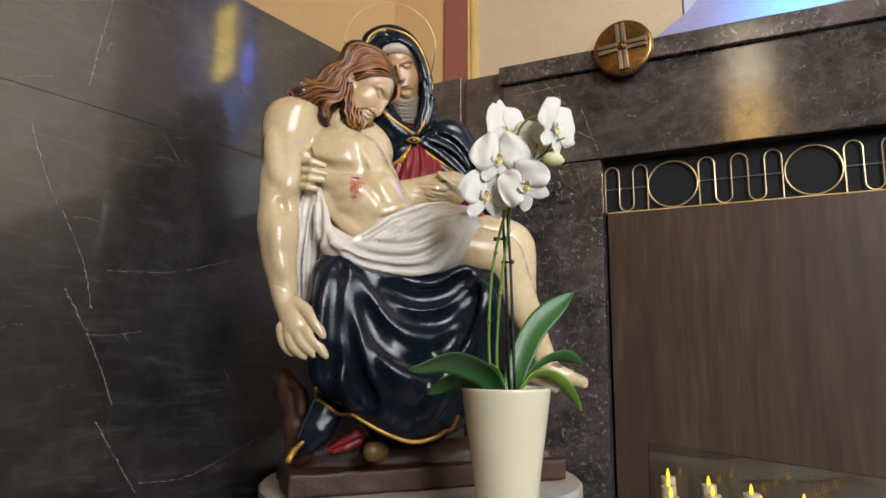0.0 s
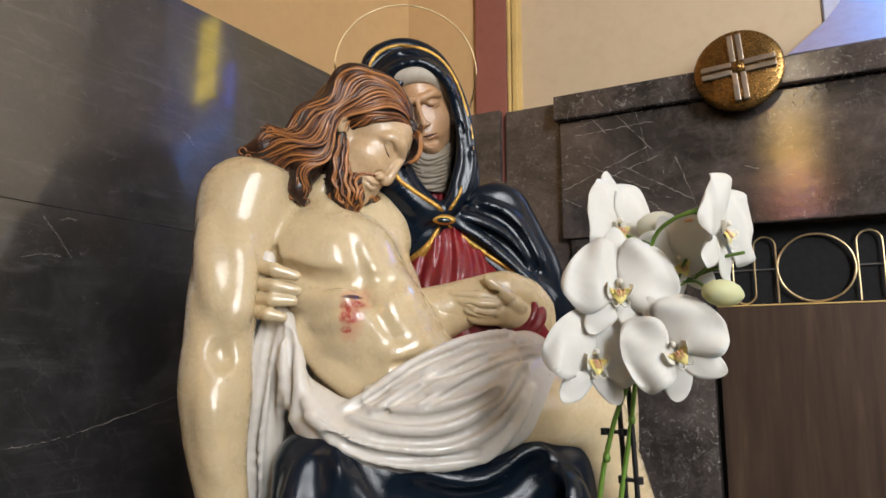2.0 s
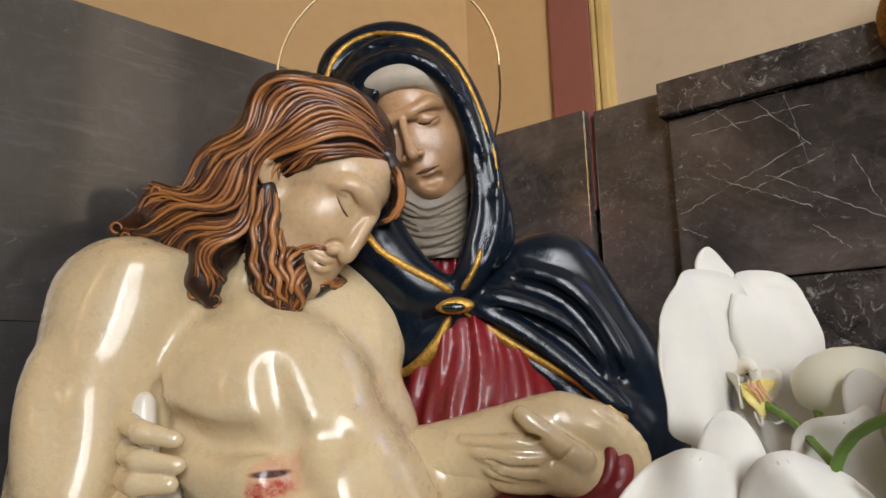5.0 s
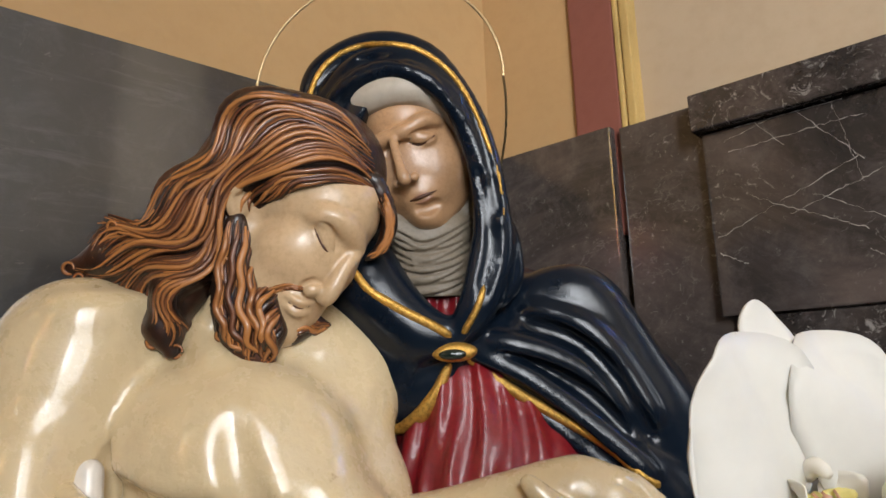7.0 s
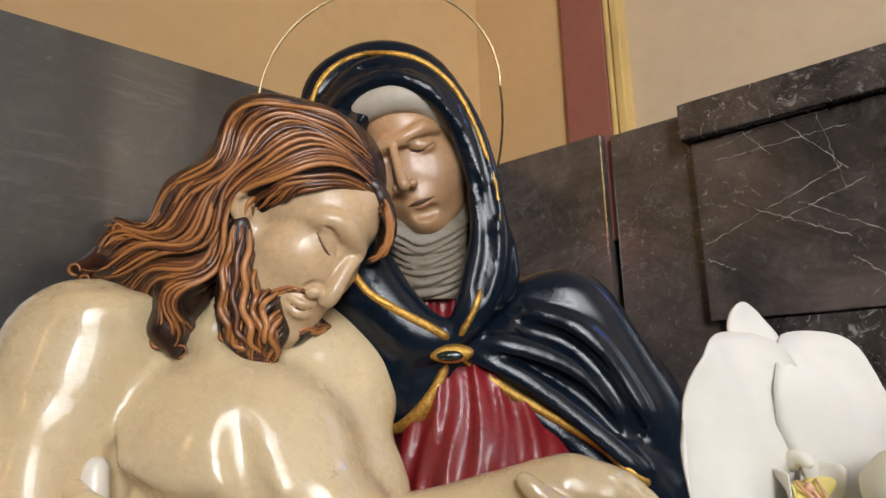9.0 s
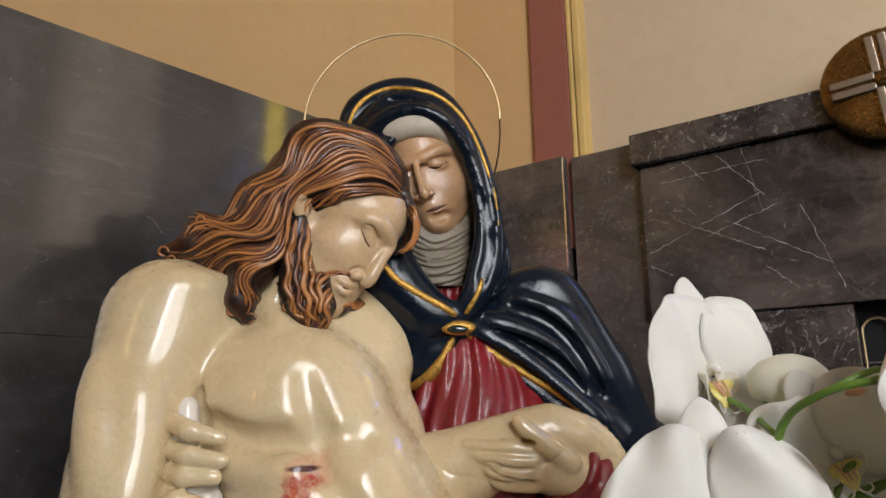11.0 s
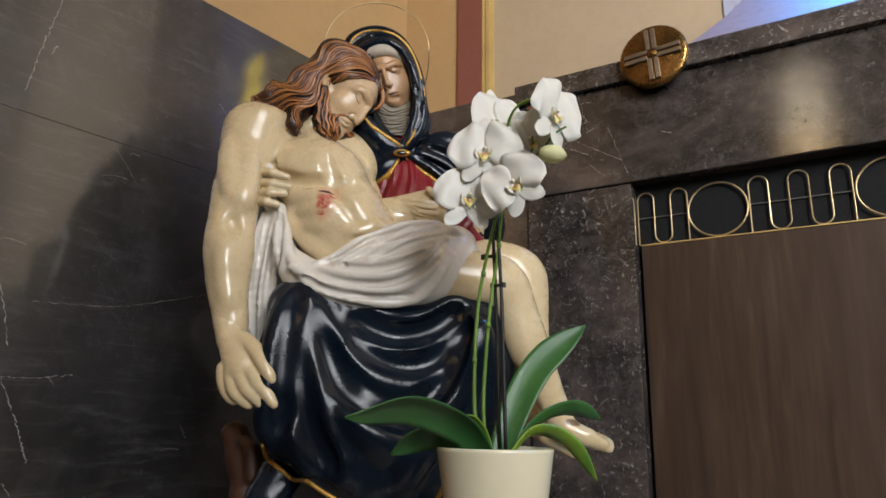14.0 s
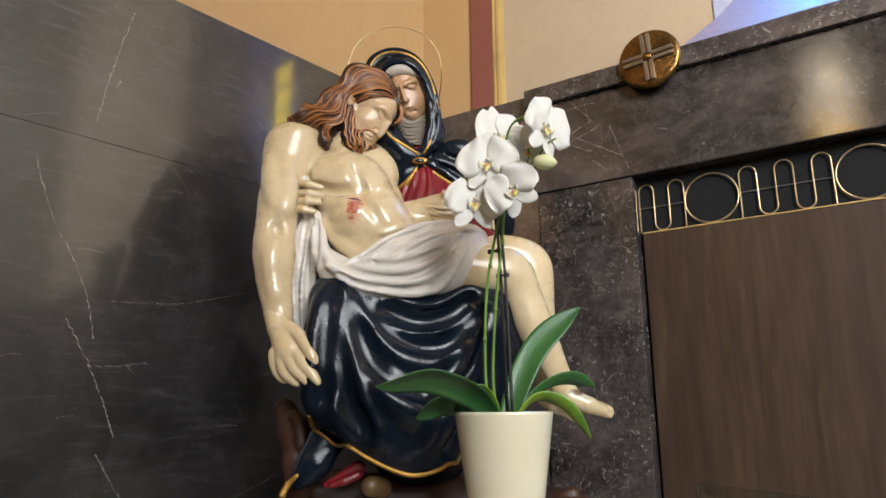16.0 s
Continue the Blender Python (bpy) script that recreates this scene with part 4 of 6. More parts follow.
# the forearm and hand that hang, and the seated figure's hand laid over them
clasp = Relief(0.585, facing(-0.1784, 0.4033, 1.6374, 36.491, 9.271, -1.002))
hands = Clay((-0.10, -0.16, 0.49), (0.20, 0.04, 0.68), 0.0017)
clasp.limb(hands, [(700, 745, -6, 66), (780, 730, 0, 62), (862, 702, 4, 56), (940, 672, 6, 47), (985, 668, 4, 43)], 16, 14)
clasp.limb(hands, [(965, 662, 6, 43), (1015, 672, 6, 38), (1048, 700, 0, 28)], 12)
for row in ([(1020, 652, 16, 16), (1064, 692, 16, 13), (1080, 742, 10, 12), (1086, 784, 4, 8)], [(1040, 654, 4, 15), (1084, 698, 2, 13), (1098, 750, -4, 11), (1100, 778, -8, 8)],
            [(1004, 668, 26, 15), (1040, 690, 24, 13), (1064, 720, 16, 11), (1072, 770, 8, 9)]):
    clasp.limb(hands, row, 4, 12)
clasp.limb(hands, [(1012, 742, 24, 40), (965, 730, 34, 40), (918, 724, 32, 34)], 10)
for row in ([(940, 700, 52, 15), (900, 692, 54, 14), (862, 692, 50, 12), (814, 686, 42, 7)], [(935, 716, 60, 15), (896, 714, 62, 14), (862, 712, 58, 12), (826, 704, 48, 7)],
            [(935, 736, 60, 15), (898, 736, 60, 14), (866, 732, 56, 12), (840, 720, 46, 7)], [(940, 756, 52, 14), (905, 756, 52, 13), (876, 754, 48, 11), (852, 740, 40, 7)]):
    clasp.limb(hands, row, 3.5, 12)
clasp.limb(hands, [(1000, 718, 52, 20), (962, 690, 60, 16), (926, 662, 58, 13), (904, 642, 52, 9)], 6, 14)
clasp.ball(hands, 926, 682, 62, 13, 6, 24, 4, True)
for row in ([(1000, 706, 1.5), (960, 672, 2.2), (930, 648, 1.5)], [(985, 700, 1.5), (965, 716, 2.0), (940, 722, 1.4)], [(930, 705, 2.2), (890, 703, 2.4), (836, 696, 1.6)], [(930, 726, 2.2), (890, 725, 2.4), (846, 713, 1.6)], [(930, 747, 2.2), (890, 746, 2.4), (858, 732, 1.6)],
            [(1010, 642, 1.5), (1050, 664, 2.2), (1082, 700, 1.6)]):
    clasp.line(hands, row, hands, 0.3, 3, 14, True)

bow = Relief(0.49)
head = Clay((-0.24, -0.20, 0.63), (0.01, 0.06, 0.88), 0.0014)
brow_slit_lines = Strands(bow.eye)
bow.ball(head, 545, 330, -20, 128, 138, 120)
bow.limb(head, [(575, 400, 20, 88), (555, 470, 32, 70), (520, 545, 48, 46), (500, 590, 52, 34)], 24)
bow.ball(head, 592, 372, 22, 80, 70, 74, 24)
bow.limb(head, [(440, 400, 38, 44), (446, 480, 48, 44), (482, 560, 56, 38)], 24)
bow.ball(head, 512, 452, 74, 52, 46, 34, 26)
bow.ball(head, 480, 500, 62, 44, 44, 34, 24)
bow.limb(head, [(640, 446, 50, 8), (618, 408, 80, 8), (588, 390, 88, 7), (560, 388, 86, 5)], 20, 14)
bow.ball(head, 590, 430, 124, 22, 32, 26, 18, True)
bow.ball(head, 574, 429, 76, 20, 29, 18, 10)
bow.line(head, [(560, 408, 1.6), (568, 428, 2.2), (577, 445, 2.2), (587, 456, 1.4)], head, 0.3, 1.5, 14, True)
bow.line(head, [(574, 402, 1.2), (590, 408, 1.6), (599, 430, 1.8), (598, 450, 1.2)], head, 0.2, 5, 14, True)
bow.limb(head, [(634, 454, 52, 11), (616, 478, 70, 10), (598, 510, 82, 11), (583, 534, 86, 12)], 9, 12)
bow.ball(head, 579, 535, 84, 13, 12, 13, 6)
bow.ball(head, 556, 520, 92, 15, 12, 12, 6)
bow.ball(head, 561, 534, 100, 7, 4, 8, 3, True)
bow.line(head, [(572, 508, 2.4), (556, 504, 3.0), (542, 512, 3.0), (536, 526, 2.4)], head, 0.3, 6, 12, True)
bow.ball(head, 526, 535, 62, 38, 32, 34, 16)
bow.limb(head, [(556, 541, 80, 4), (536, 542, 92, 5), (514, 530, 93, 3)], 6, 10)
bow.limb(head, [(546, 559, 80, 4.5), (528, 560, 91, 5.5), (510, 546, 92, 3)], 6, 10)
bow.limb(head, [(556, 550, 86, 2.2), (536, 552, 99, 3.0), (508, 536, 99, 2.2)], 2, 12, True)
bow.ball(head, 508, 590, 66, 30, 26, 28, 10)
bow.limb(head, [(424, 392, 82, 8), (414, 372, 86, 7), (416, 350, 88, 6), (430, 340, 90, 6)], 6, 12)
bow.ball(head, 432, 366, 74, 15, 24, 14, 8)
bow.ball(head, 432, 364, 92, 5, 11, 8, 4, True)
for n in range(9):
    f = n / 8
    x, y = 634 - 60 * f ** 0.8, 446 - 58 * f ** 0.6
    bow.line(brow_slit_lines, [(x + 3, y + 6, 0.6), (x - 1, y - 3, 1.7), (x - 9, y - 9, 0.5)], head, 0.5, 1, 6)
# lid line, and the shade of mouth gap and nostril, drawn on in umber
bow.line(brow_slit_lines, [(560, 407, 0.8), (568, 428, 1.9), (577, 445, 2.0), (588, 457, 0.9)], head, 0.4, 1)
bow.line(brow_slit_lines, [(552, 548, 0.8), (536, 552, 3.0), (520, 544, 2.8), (508, 534, 1.0)], head, 0.2, 1)
bow.line(brow_slit_lines, [(573, 533, 0.8), (564, 531, 2.0), (555, 527, 0.8)], head, -0.5, 1, 8)
# the neck under the hair
bow.limb(skin, [(455, 480, -10, 72), (410, 590, 0, 82), (370, 680, 0, 92)], 30)
bow.limb(skin, [(420, 470, 66, 9), (385, 560, 74, 11), (345, 650, 70, 9)], 22, 10)

hair = Clay((-0.29, -0.21, 0.64), (0.02, 0.07, 0.92), 0.00116)
# dark ground, painted as the shade between the strands
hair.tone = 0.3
bow.ball(hair, 545, 318, -24, 140, 136, 132)
bow.limb(hair, [(440, 290, 6, 72), (368, 385, 24, 66), (285, 448, 46, 48), (200, 462, 54, 32), (140, 480, 56, 15)], 20)
bow.limb(hair, [(380, 420, 44, 46), (325, 515, 70, 42), (298, 585, 90, 30), (310, 628, 98, 13)], 20)
bow.limb(hair, [(560, 420, 40, 86), (520, 480, 60, 84), (480, 560, 90, 76)], 14, 10, True)
bow.limb(hair, [(640, 395, 60, 30), (600, 380, 130, 34), (540, 372, 140, 34), (480, 392, 140, 30)], 8, 12, True)
scalp = Clay(hair.lo, hair.lo + hair.h * (hair.n - 1.5), hair.h)
scalp.d = hair.d.copy()


def tresses(clay, drawing, guides, count, radius, sway, length, on, seed, lift=0.35, k=0.9, order=0.5, locks=0):
    """Carved locks that run between guide lines on a surface; neighbours wave together, but for a share that order leaves free."""
    rnd = random.Random(seed)
    lines = [spline(g, 40) for g in guides]
    for i in range(count):
        v = (i + rnd.uniform(-0.3, 0.3)) / (count - 1) * (len(lines) - 1)
        v = min(max(v, 0.0), len(lines) - 1.001)
        a, b, f = lines[int(v)], lines[int(v) + 1], v - int(v)
        mid = a * (1 - f) + b * f
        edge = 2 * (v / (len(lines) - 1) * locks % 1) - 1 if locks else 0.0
        t0, t1 = rnd.uniform(0, 0.12), rnd.uniform(0.86, 1.0)
        phase, bend, fat = 1.1 * v + (1 - order) * rnd.uniform(-3.1, 3.1), 1 + (1 - order) * rnd.uniform(-0.3, 0.3), rnd.uniform(0.65, 1.3)
        run, pts = 0.0, []
        for t in np.linspace(t0, t1, 34):
            j = t * 39
            p = mid[int(j)] + (mid[min(int(j) + 1, 39)] - mid[int(j)]) * (j - int(j))
            d = mid[min(int(j) + 2, 39)] - mid[max(int(j) - 1, 0)]
            d = d / (np.linalg.norm(d) + 1e-9)
            run = t * np.linalg.norm(np.diff(mid, axis=0), axis=1).sum()
            w = sway * (0.2 + 0.8 * t) * bend * math.sin(phase + run * 6.28 / (length * bend))
            taper = min(1.0, 4 * (t - t0) + 0.3) * min(1.0, 4 * (t1 - t) + 0.15)
            pts.append(drawing.at(p[0] - d[1] * w, p[1] + d[0] * w, 60, radius * fat * taper))
        laid = on.onto(pts, drawing.eye, lift + rnd.uniform(-0.25, 0.3) + (2.6 * (1 - edge * edge) if locks else 0))
        # shade between locks: strands near a lock's edge are painted darker
        if locks:
            clay.limb(laid, groove_shade=0.7 * abs(edge) ** 2)
        else:
            clay.limb(laid, k * drawing.unit)


crown = [[(650, 262), (585, 196), (500, 172), (418, 200), (366, 270), (316, 336), (252, 384), (186, 412)],
         [(655, 276), (592, 208), (505, 192), (428, 232), (388, 298), (332, 352), (270, 386), (204, 408)],
         [(662, 292), (592, 230), (502, 214), (430, 256), (394, 322), (340, 392), (268, 430), (190, 440), (130, 468)],
         [(668, 310), (606, 254), (516, 240), (440, 280), (404, 348), (360, 425), (298, 470), (212, 478), (122, 492)],
         [(676, 330), (622, 284), (540, 264), (456, 298), (414, 362), (378, 440), (338, 500), (282, 530), (258, 580), (288, 630)],
         [(684, 352), (640, 314), (560, 292), (482, 312), (426, 352), (396, 410), (376, 470), (346, 520), (316, 560), (332, 605), (320, 640)]]
tresses(hair, bow, crown, 13, 17.0, 24.0, 190, scalp, 3, -0.3, 3.0, 1.0)
locks = Clay(hair.lo, hair.lo + hair.h * (hair.n - 1.5), hair.h)
locks.d = hair.d.copy()
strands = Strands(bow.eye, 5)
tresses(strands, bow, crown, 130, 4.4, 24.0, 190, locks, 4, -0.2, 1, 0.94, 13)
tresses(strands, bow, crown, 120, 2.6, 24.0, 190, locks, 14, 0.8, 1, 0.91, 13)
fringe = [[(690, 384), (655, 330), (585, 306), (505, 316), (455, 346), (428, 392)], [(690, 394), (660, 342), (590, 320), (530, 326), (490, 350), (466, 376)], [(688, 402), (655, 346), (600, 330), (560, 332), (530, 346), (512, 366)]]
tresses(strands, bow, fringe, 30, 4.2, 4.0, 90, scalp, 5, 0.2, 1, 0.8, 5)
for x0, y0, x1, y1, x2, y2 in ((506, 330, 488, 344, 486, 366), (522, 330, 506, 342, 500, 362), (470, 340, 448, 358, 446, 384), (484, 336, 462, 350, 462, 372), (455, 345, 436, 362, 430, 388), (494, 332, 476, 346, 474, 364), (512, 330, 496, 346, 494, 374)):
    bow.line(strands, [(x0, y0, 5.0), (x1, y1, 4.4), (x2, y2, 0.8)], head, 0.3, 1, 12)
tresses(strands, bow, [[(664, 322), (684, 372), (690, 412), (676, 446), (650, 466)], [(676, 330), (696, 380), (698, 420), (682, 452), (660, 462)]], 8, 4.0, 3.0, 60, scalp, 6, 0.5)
bow.limb(hair, [(668, 330, 22, 15), (688, 380, 16, 14), (690, 418, 10, 12), (674, 450, 8, 8), (652, 466, 10, 4)], 8, 12)
# curled ends on the shoulder
for x, y, r in ((128, 482, 11), (146, 500, 9), (205, 408, 9), (276, 612, 11), (318, 628, 12), (300, 600, 9), (250, 405, 7)):
    ring = [(x + r * 0.9 * math.cos(a), y + r * 0.9 * math.sin(a), (96 if y > 560 else 60) + 2 * a, 5.4 - 0.5 * a) for a in np.linspace(0.5, 6.5, 12)]
    bow.limb(strands, ring, 1.5)
# beard and moustache
chin = Clay(hair.lo, hair.lo + hair.h * (hair.n - 1.5), hair.h)
bow.limb(chin, [(424, 398, 82, 15), (420, 450, 84, 21), (416, 520, 88, 28), (424, 580, 92, 30), (450, 625, 98, 24), (470, 648, 104, 10)], 12, 14)
bow.limb(chin, [(470, 545, 92, 26), (478, 595, 96, 28), (478, 640, 100, 14)], 12)
bow.limb(chin, [(520, 590, 60, 26), (552, 580, 30, 20), (590, 590, 16, 10)], 10)
hair.blend((slice(None),) * 3, chin.d, 4 * bow.unit)
whiskers = [[(408, 392), (392, 450), (382, 515), (388, 575), (408, 612), (440, 640)],
            [(430, 395), (420, 455), (412, 520), (418, 580), (436, 622), (456, 650)],
            [(450, 408), (444, 458), (440, 515), (446, 572), (460, 618), (474, 655)],
            [(492, 515), (468, 540), (466, 580), (476, 612), (482, 650)],
            [(505, 580), (496, 600), (490, 622), (484, 645)]]
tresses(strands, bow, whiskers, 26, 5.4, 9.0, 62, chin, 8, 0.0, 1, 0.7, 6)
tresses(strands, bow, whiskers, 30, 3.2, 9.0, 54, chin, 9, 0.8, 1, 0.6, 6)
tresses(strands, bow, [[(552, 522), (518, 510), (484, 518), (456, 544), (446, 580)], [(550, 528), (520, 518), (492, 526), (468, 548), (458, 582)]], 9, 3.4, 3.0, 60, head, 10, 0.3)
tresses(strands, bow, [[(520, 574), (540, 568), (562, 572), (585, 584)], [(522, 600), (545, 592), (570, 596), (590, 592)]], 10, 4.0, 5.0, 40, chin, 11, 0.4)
for x, y in ((395, 600), (412, 628), (440, 642), (474, 652), (486, 628), (398, 540), (402, 470), (440, 560), (462, 596)):
    ring = [(x + 7 * math.cos(a), y + 8 * math.sin(a), 104 + 1.5 * a, 4.4 - 0.4 * a) for a in np.linspace(0.2, 6.0, 11)]
    bow.limb(strands, ring, 1.5)
hair.smooth = 1

# the seated figure: face, coif, hood
GAZE = pose(-0.043, -0.035, 0.849, 22.8, -14.7, 6.0)
gaze = Relief(0.545)
face = Clay((-0.13, -0.14, 0.74), (0.06, 0.06, 0.94), 0.0012)
lips = Clay(face.lo, face.lo + face.h * (face.n - 1.5), 0.0012)
gaze.ball(face, 738, 288, 0, 86, 124, 90)
gaze.limb(face, [(728, 250, 14, 68), (744, 322, 30, 54), (756, 380, 44, 34)], 26)
gaze.ball(face, 712, 216, 32, 60, 46, 52, 24)
gaze.ball(face, 782, 312, 42, 34, 52, 36, 28)
gaze.ball(face, 694, 328, 52, 30, 44, 30, 26)
gaze.limb(face, [(812, 290, 4, 20), (802, 350, 20, 22), (776, 394, 44, 20)], 24)
gaze.limb(face, [(702, 246, 84, 5), (724, 239, 85, 5), (752, 221, 77, 5), (776, 224, 60, 4)], 16, 12)
gaze.limb(face, [(692, 250, 82, 5), (672, 262, 75, 5), (650, 280, 60, 4)], 16, 10)
gaze.ball(face, 748, 251, 117, 30, 15, 27, 18, True)
gaze.ball(face, 674, 282, 112, 22, 14, 26, 18, True)
gaze.ball(face, 748, 254, 68, 25, 16, 20, 5)
gaze.ball(face, 672, 288, 64, 20, 15, 18, 5)
gaze.limb(face, [(698, 256, 90, 5), (705, 284, 102, 5), (714, 312, 112, 6), (720, 327, 116, 7)], 8, 12)
gaze.ball(face, 719, 328, 110, 9.5, 9, 10, 5)
gaze.ball(face, 736, 321, 99, 8, 8.5, 9, 5)
gaze.ball(face, 705, 333, 99, 7, 7, 8, 5)
gaze.ball(face, 731, 333, 106, 5, 2.6, 6, 2, True)
gaze.ball(face, 746, 352, 64, 32, 26, 26, 18)
gaze.ball(face, 757, 392, 66, 20, 16, 22, 20)
gaze.line(face, [(746, 378, 3.5), (762, 376, 4.0), (776, 368, 3.0)], face, 0.7, 12, 10, True)
gaze.line(lips, [(727, 363, 2.2), (742, 354, 3.6), (752, 350, 3.8), (775, 343, 1.8)], face, -0.25, 2, 16)
gaze.line(lips, [(733, 368, 2.0), (753, 362, 4.4), (773, 351, 1.8)], face, -0.25, 2, 16)
for clay in (face, lips):
    gaze.limb(clay, [(727, 365, 90, 1.6), (748, 357, 97, 2.4), (774, 346, 88, 1.6)], 1.5, 14, True)
gaze.line(face, [(724, 259, 1.6), (740, 264, 2.2), (754, 262, 2.2), (770, 250, 1.6)], face, 0.2, 1.5, 14, True)
gaze.line(face, [(726, 249, 1.0), (746, 239, 1.4), (766, 240, 1.0)], face, 0.2, 4, 14, True)
gaze.line(face, [(658, 297, 1.6), (672, 297, 2.0), (686, 290, 1.6)], face, 0.2, 1.5, 12, True)
# lid lines, and the shade of the mouth gap, drawn on in umber
gaze.line(brow_slit_lines, [(720, 259, 0.8), (738, 265, 2.4), (750, 263, 3.2), (762, 256, 2.2), (771, 248, 0.8)], face, 0.6, 1.5)
gaze.line(brow_slit_lines, [(657, 297, 0.7), (672, 299, 2.4), (687, 291, 0.7)], face, 0.6, 1.5)
gaze.line(brow_slit_lines, [(725, 365, 0.8), (738, 360, 2.8), (748, 356, 3.2), (760, 351, 2.4), (775, 345, 0.6)], face, 1.8, 1.0)
coif = Clay((-0.14, -0.12, 0.68), (0.08, 0.08, 0.95), 0.0014)
gaze.limb(coif, [(606, 236, 6, 22), (622, 208, 32, 24), (656, 184, 58, 24), (700, 168, 66, 24), (744, 170, 58, 24), (782, 196, 38, 22), (808, 244, 18, 20), (824, 300, 6, 18), (828, 350, 2, 16)], 12, 28)
gaze.ball(coif, 740, 280, -30, 96, 124, 84, 14)
wimple = Clay((-0.14, -0.12, 0.68), (0.08, 0.08, 0.87), 0.0013)
gaze.limb(wimple, [(826, 300, 6, 16), (836, 350, 6, 20), (832, 380, 10, 22), (812, 420, 22, 26)], 10, 10)
gaze.limb(wimple, [(694, 380, 34, 16), (706, 410, 48, 18), (750, 430, 46, 22), (806, 410, 34, 22)], 12, 14)
gaze.limb(wimple, [(764, 436, 10, 70), (770, 480, 12, 74), (776, 540, 10, 74)], 20)
gaze.ball(wimple, 782, 606, 60, 110, 74, 110, 4, True)
for i in range(11):
    y = 410 + 12.5 * i
    sag, wob = 22 - 1.2 * i, 5 * math.sin(2.4 * i)
    gaze.line(wimple, [(686 + 2 * i, y - 8 + wob, 2.0), (716, y + 8, 3.4), (752, y + sag + wob, 3.8), (800, y + 4, 3.2), (842, y - 22 - wob, 2.2)], wimple, 0.15, 3, 22)
    gaze.line(wimple, [(686 + 2 * i, y - 1 + wob, 1.6), (718, y + 14, 2.2), (752, y + 7 + sag + wob, 2.4), (800, y + 10, 2.2), (842, y - 15 - wob, 1.6)], wimple, 0.35, 3, 22, True)
gaze.line(coif, [(622, 226, 2.0), (660, 202, 2.4), (700, 188, 2.4), (752, 186, 2.0)], coif, 0.1, 2, 20)
hood = Clay((-0.17, -0.12, 0.44), (0.26, 0.16, 0.965), 0.0021)
hood.limb([(-0.063, -0.008, 0.876, 0.0610), (-0.049, -0.004, 0.839, 0.0584), (-0.033, 0.000, 0.795, 0.0529), (-0.028, 0.010, 0.763, 0.0525)], 0.015)
hood.limb([(-0.081, 0.030, 0.889, 0.0555), (-0.065, 0.040, 0.841, 0.0576), (-0.048, 0.050, 0.782, 0.0584)], 0.02)
hood.limb([(*(GAZE @ (Vector(p) * 0.006)), r * 0.006) for p, r in (((0, -14, -0.8), 6.2), ((0, -4.5, -0.8), 6.2), ((0, 1.5, 0.5), 5.0))], 0.006, cut=True, flat=(GAZE.to_3x3() @ Vector((0, 0, 1)), 0.74))
hood.limb([(-0.025, -0.060, 0.785, 0.0241), (-0.019, -0.055, 0.761, 0.0249), (-0.013, -0.055, 0.733, 0.0166), (-0.008, -0.050, 0.711, 0.0055)], 0.006, cut=True)
gaze.limb(hood, [(742, 290, 170, 92), (745, 300, 40, 92), (760, 400, 60, 84)], 12, 0, True)
gaze.limb(hood, [(760, 400, 100, 82), (768, 480, 96, 74), (788, 550, 100, 42), (806, 592, 106, 12)], 10, 12, True)
gaze.limb(hood, [(760, 400, 60, 82), (768, 480, 56, 74), (788, 550, 70, 42)], 10, 10, True)
hood.limb([(-0.118, -0.045, 0.885, 0.0092), (-0.109, -0.046, 0.913, 0.0102), (-0.083, -0.047, 0.930, 0.0100), (-0.054, -0.047, 0.932, 0.0098), (-0.026, -0.047, 0.918, 0.0096), (-0.005, -0.047, 0.888, 0.0093), (0.009, -0.046, 0.857, 0.0092), (0.018, -0.045, 0.823, 0.0090), (0.022, -0.044, 0.790, 0.0089)], 0.006, 24)
hood.limb([(-0.096, -0.060, 0.877, 0.0070), (-0.077, -0.068, 0.894, 0.0072), (-0.048, -0.072, 0.901, 0.0074), (-0.025, -0.070, 0.893, 0.0073), (-0.006, -0.060, 0.875, 0.0069), (0.005, -0.048, 0.848, 0.0070), (0.013, -0.046, 0.814, 0.0069), (0.015, -0.044, 0.786, 0.0073), (0.011, -0.044, 0.757, 0.0081), (0.005, -0.044, 0.729, 0.0080), (-0.004, -0.040, 0.709, 0.0073)], 0.005, 26)
hood.limb([(-0.103, -0.050, 0.886, 0.0072), (-0.081, -0.058, 0.908, 0.0079), (-0.053, -0.060, 0.915, 0.0086), (-0.027, -0.058, 0.907, 0.0076), (-0.007, -0.052, 0.883, 0.0067)], 0.006, 20)
hood.limb([(0.020, -0.044, 0.794, 0.0097), (0.022, -0.040, 0.770, 0.0098), (0.018, -0.040, 0.745, 0.0097), (0.009, -0.040, 0.723, 0.0089), (-0.004, -0.036, 0.706, 0.0066)], 0.008, 14)
hood.limb([(0.027, -0.030, 0.787, 0.0059), (0.031, -0.028, 0.767, 0.0062), (0.031, -0.026, 0.746, 0.0066), (0.021, -0.030, 0.729, 0.0058)], 0.006, 10)
hood.limb(hood.onto(spline([(0.017, -0.040, 0.816, 0.0017), (0.020, -0.040, 0.786, 0.0016), (0.021, -0.040, 0.757, 0.0016), (0.011, -0.040, 0.729, 0.0016)], 16), NEAR, 0.2), 0.004, cut=True)
hood.limb(hood.onto(spline([(0.008, -0.040, 0.829, 0.0017), (0.014, -0.040, 0.795, 0.0016), (0.016, -0.040, 0.766, 0.0016), (0.009, -0.040, 0.737, 0.0016)], 16), NEAR, 0.2), 0.004, cut=True)
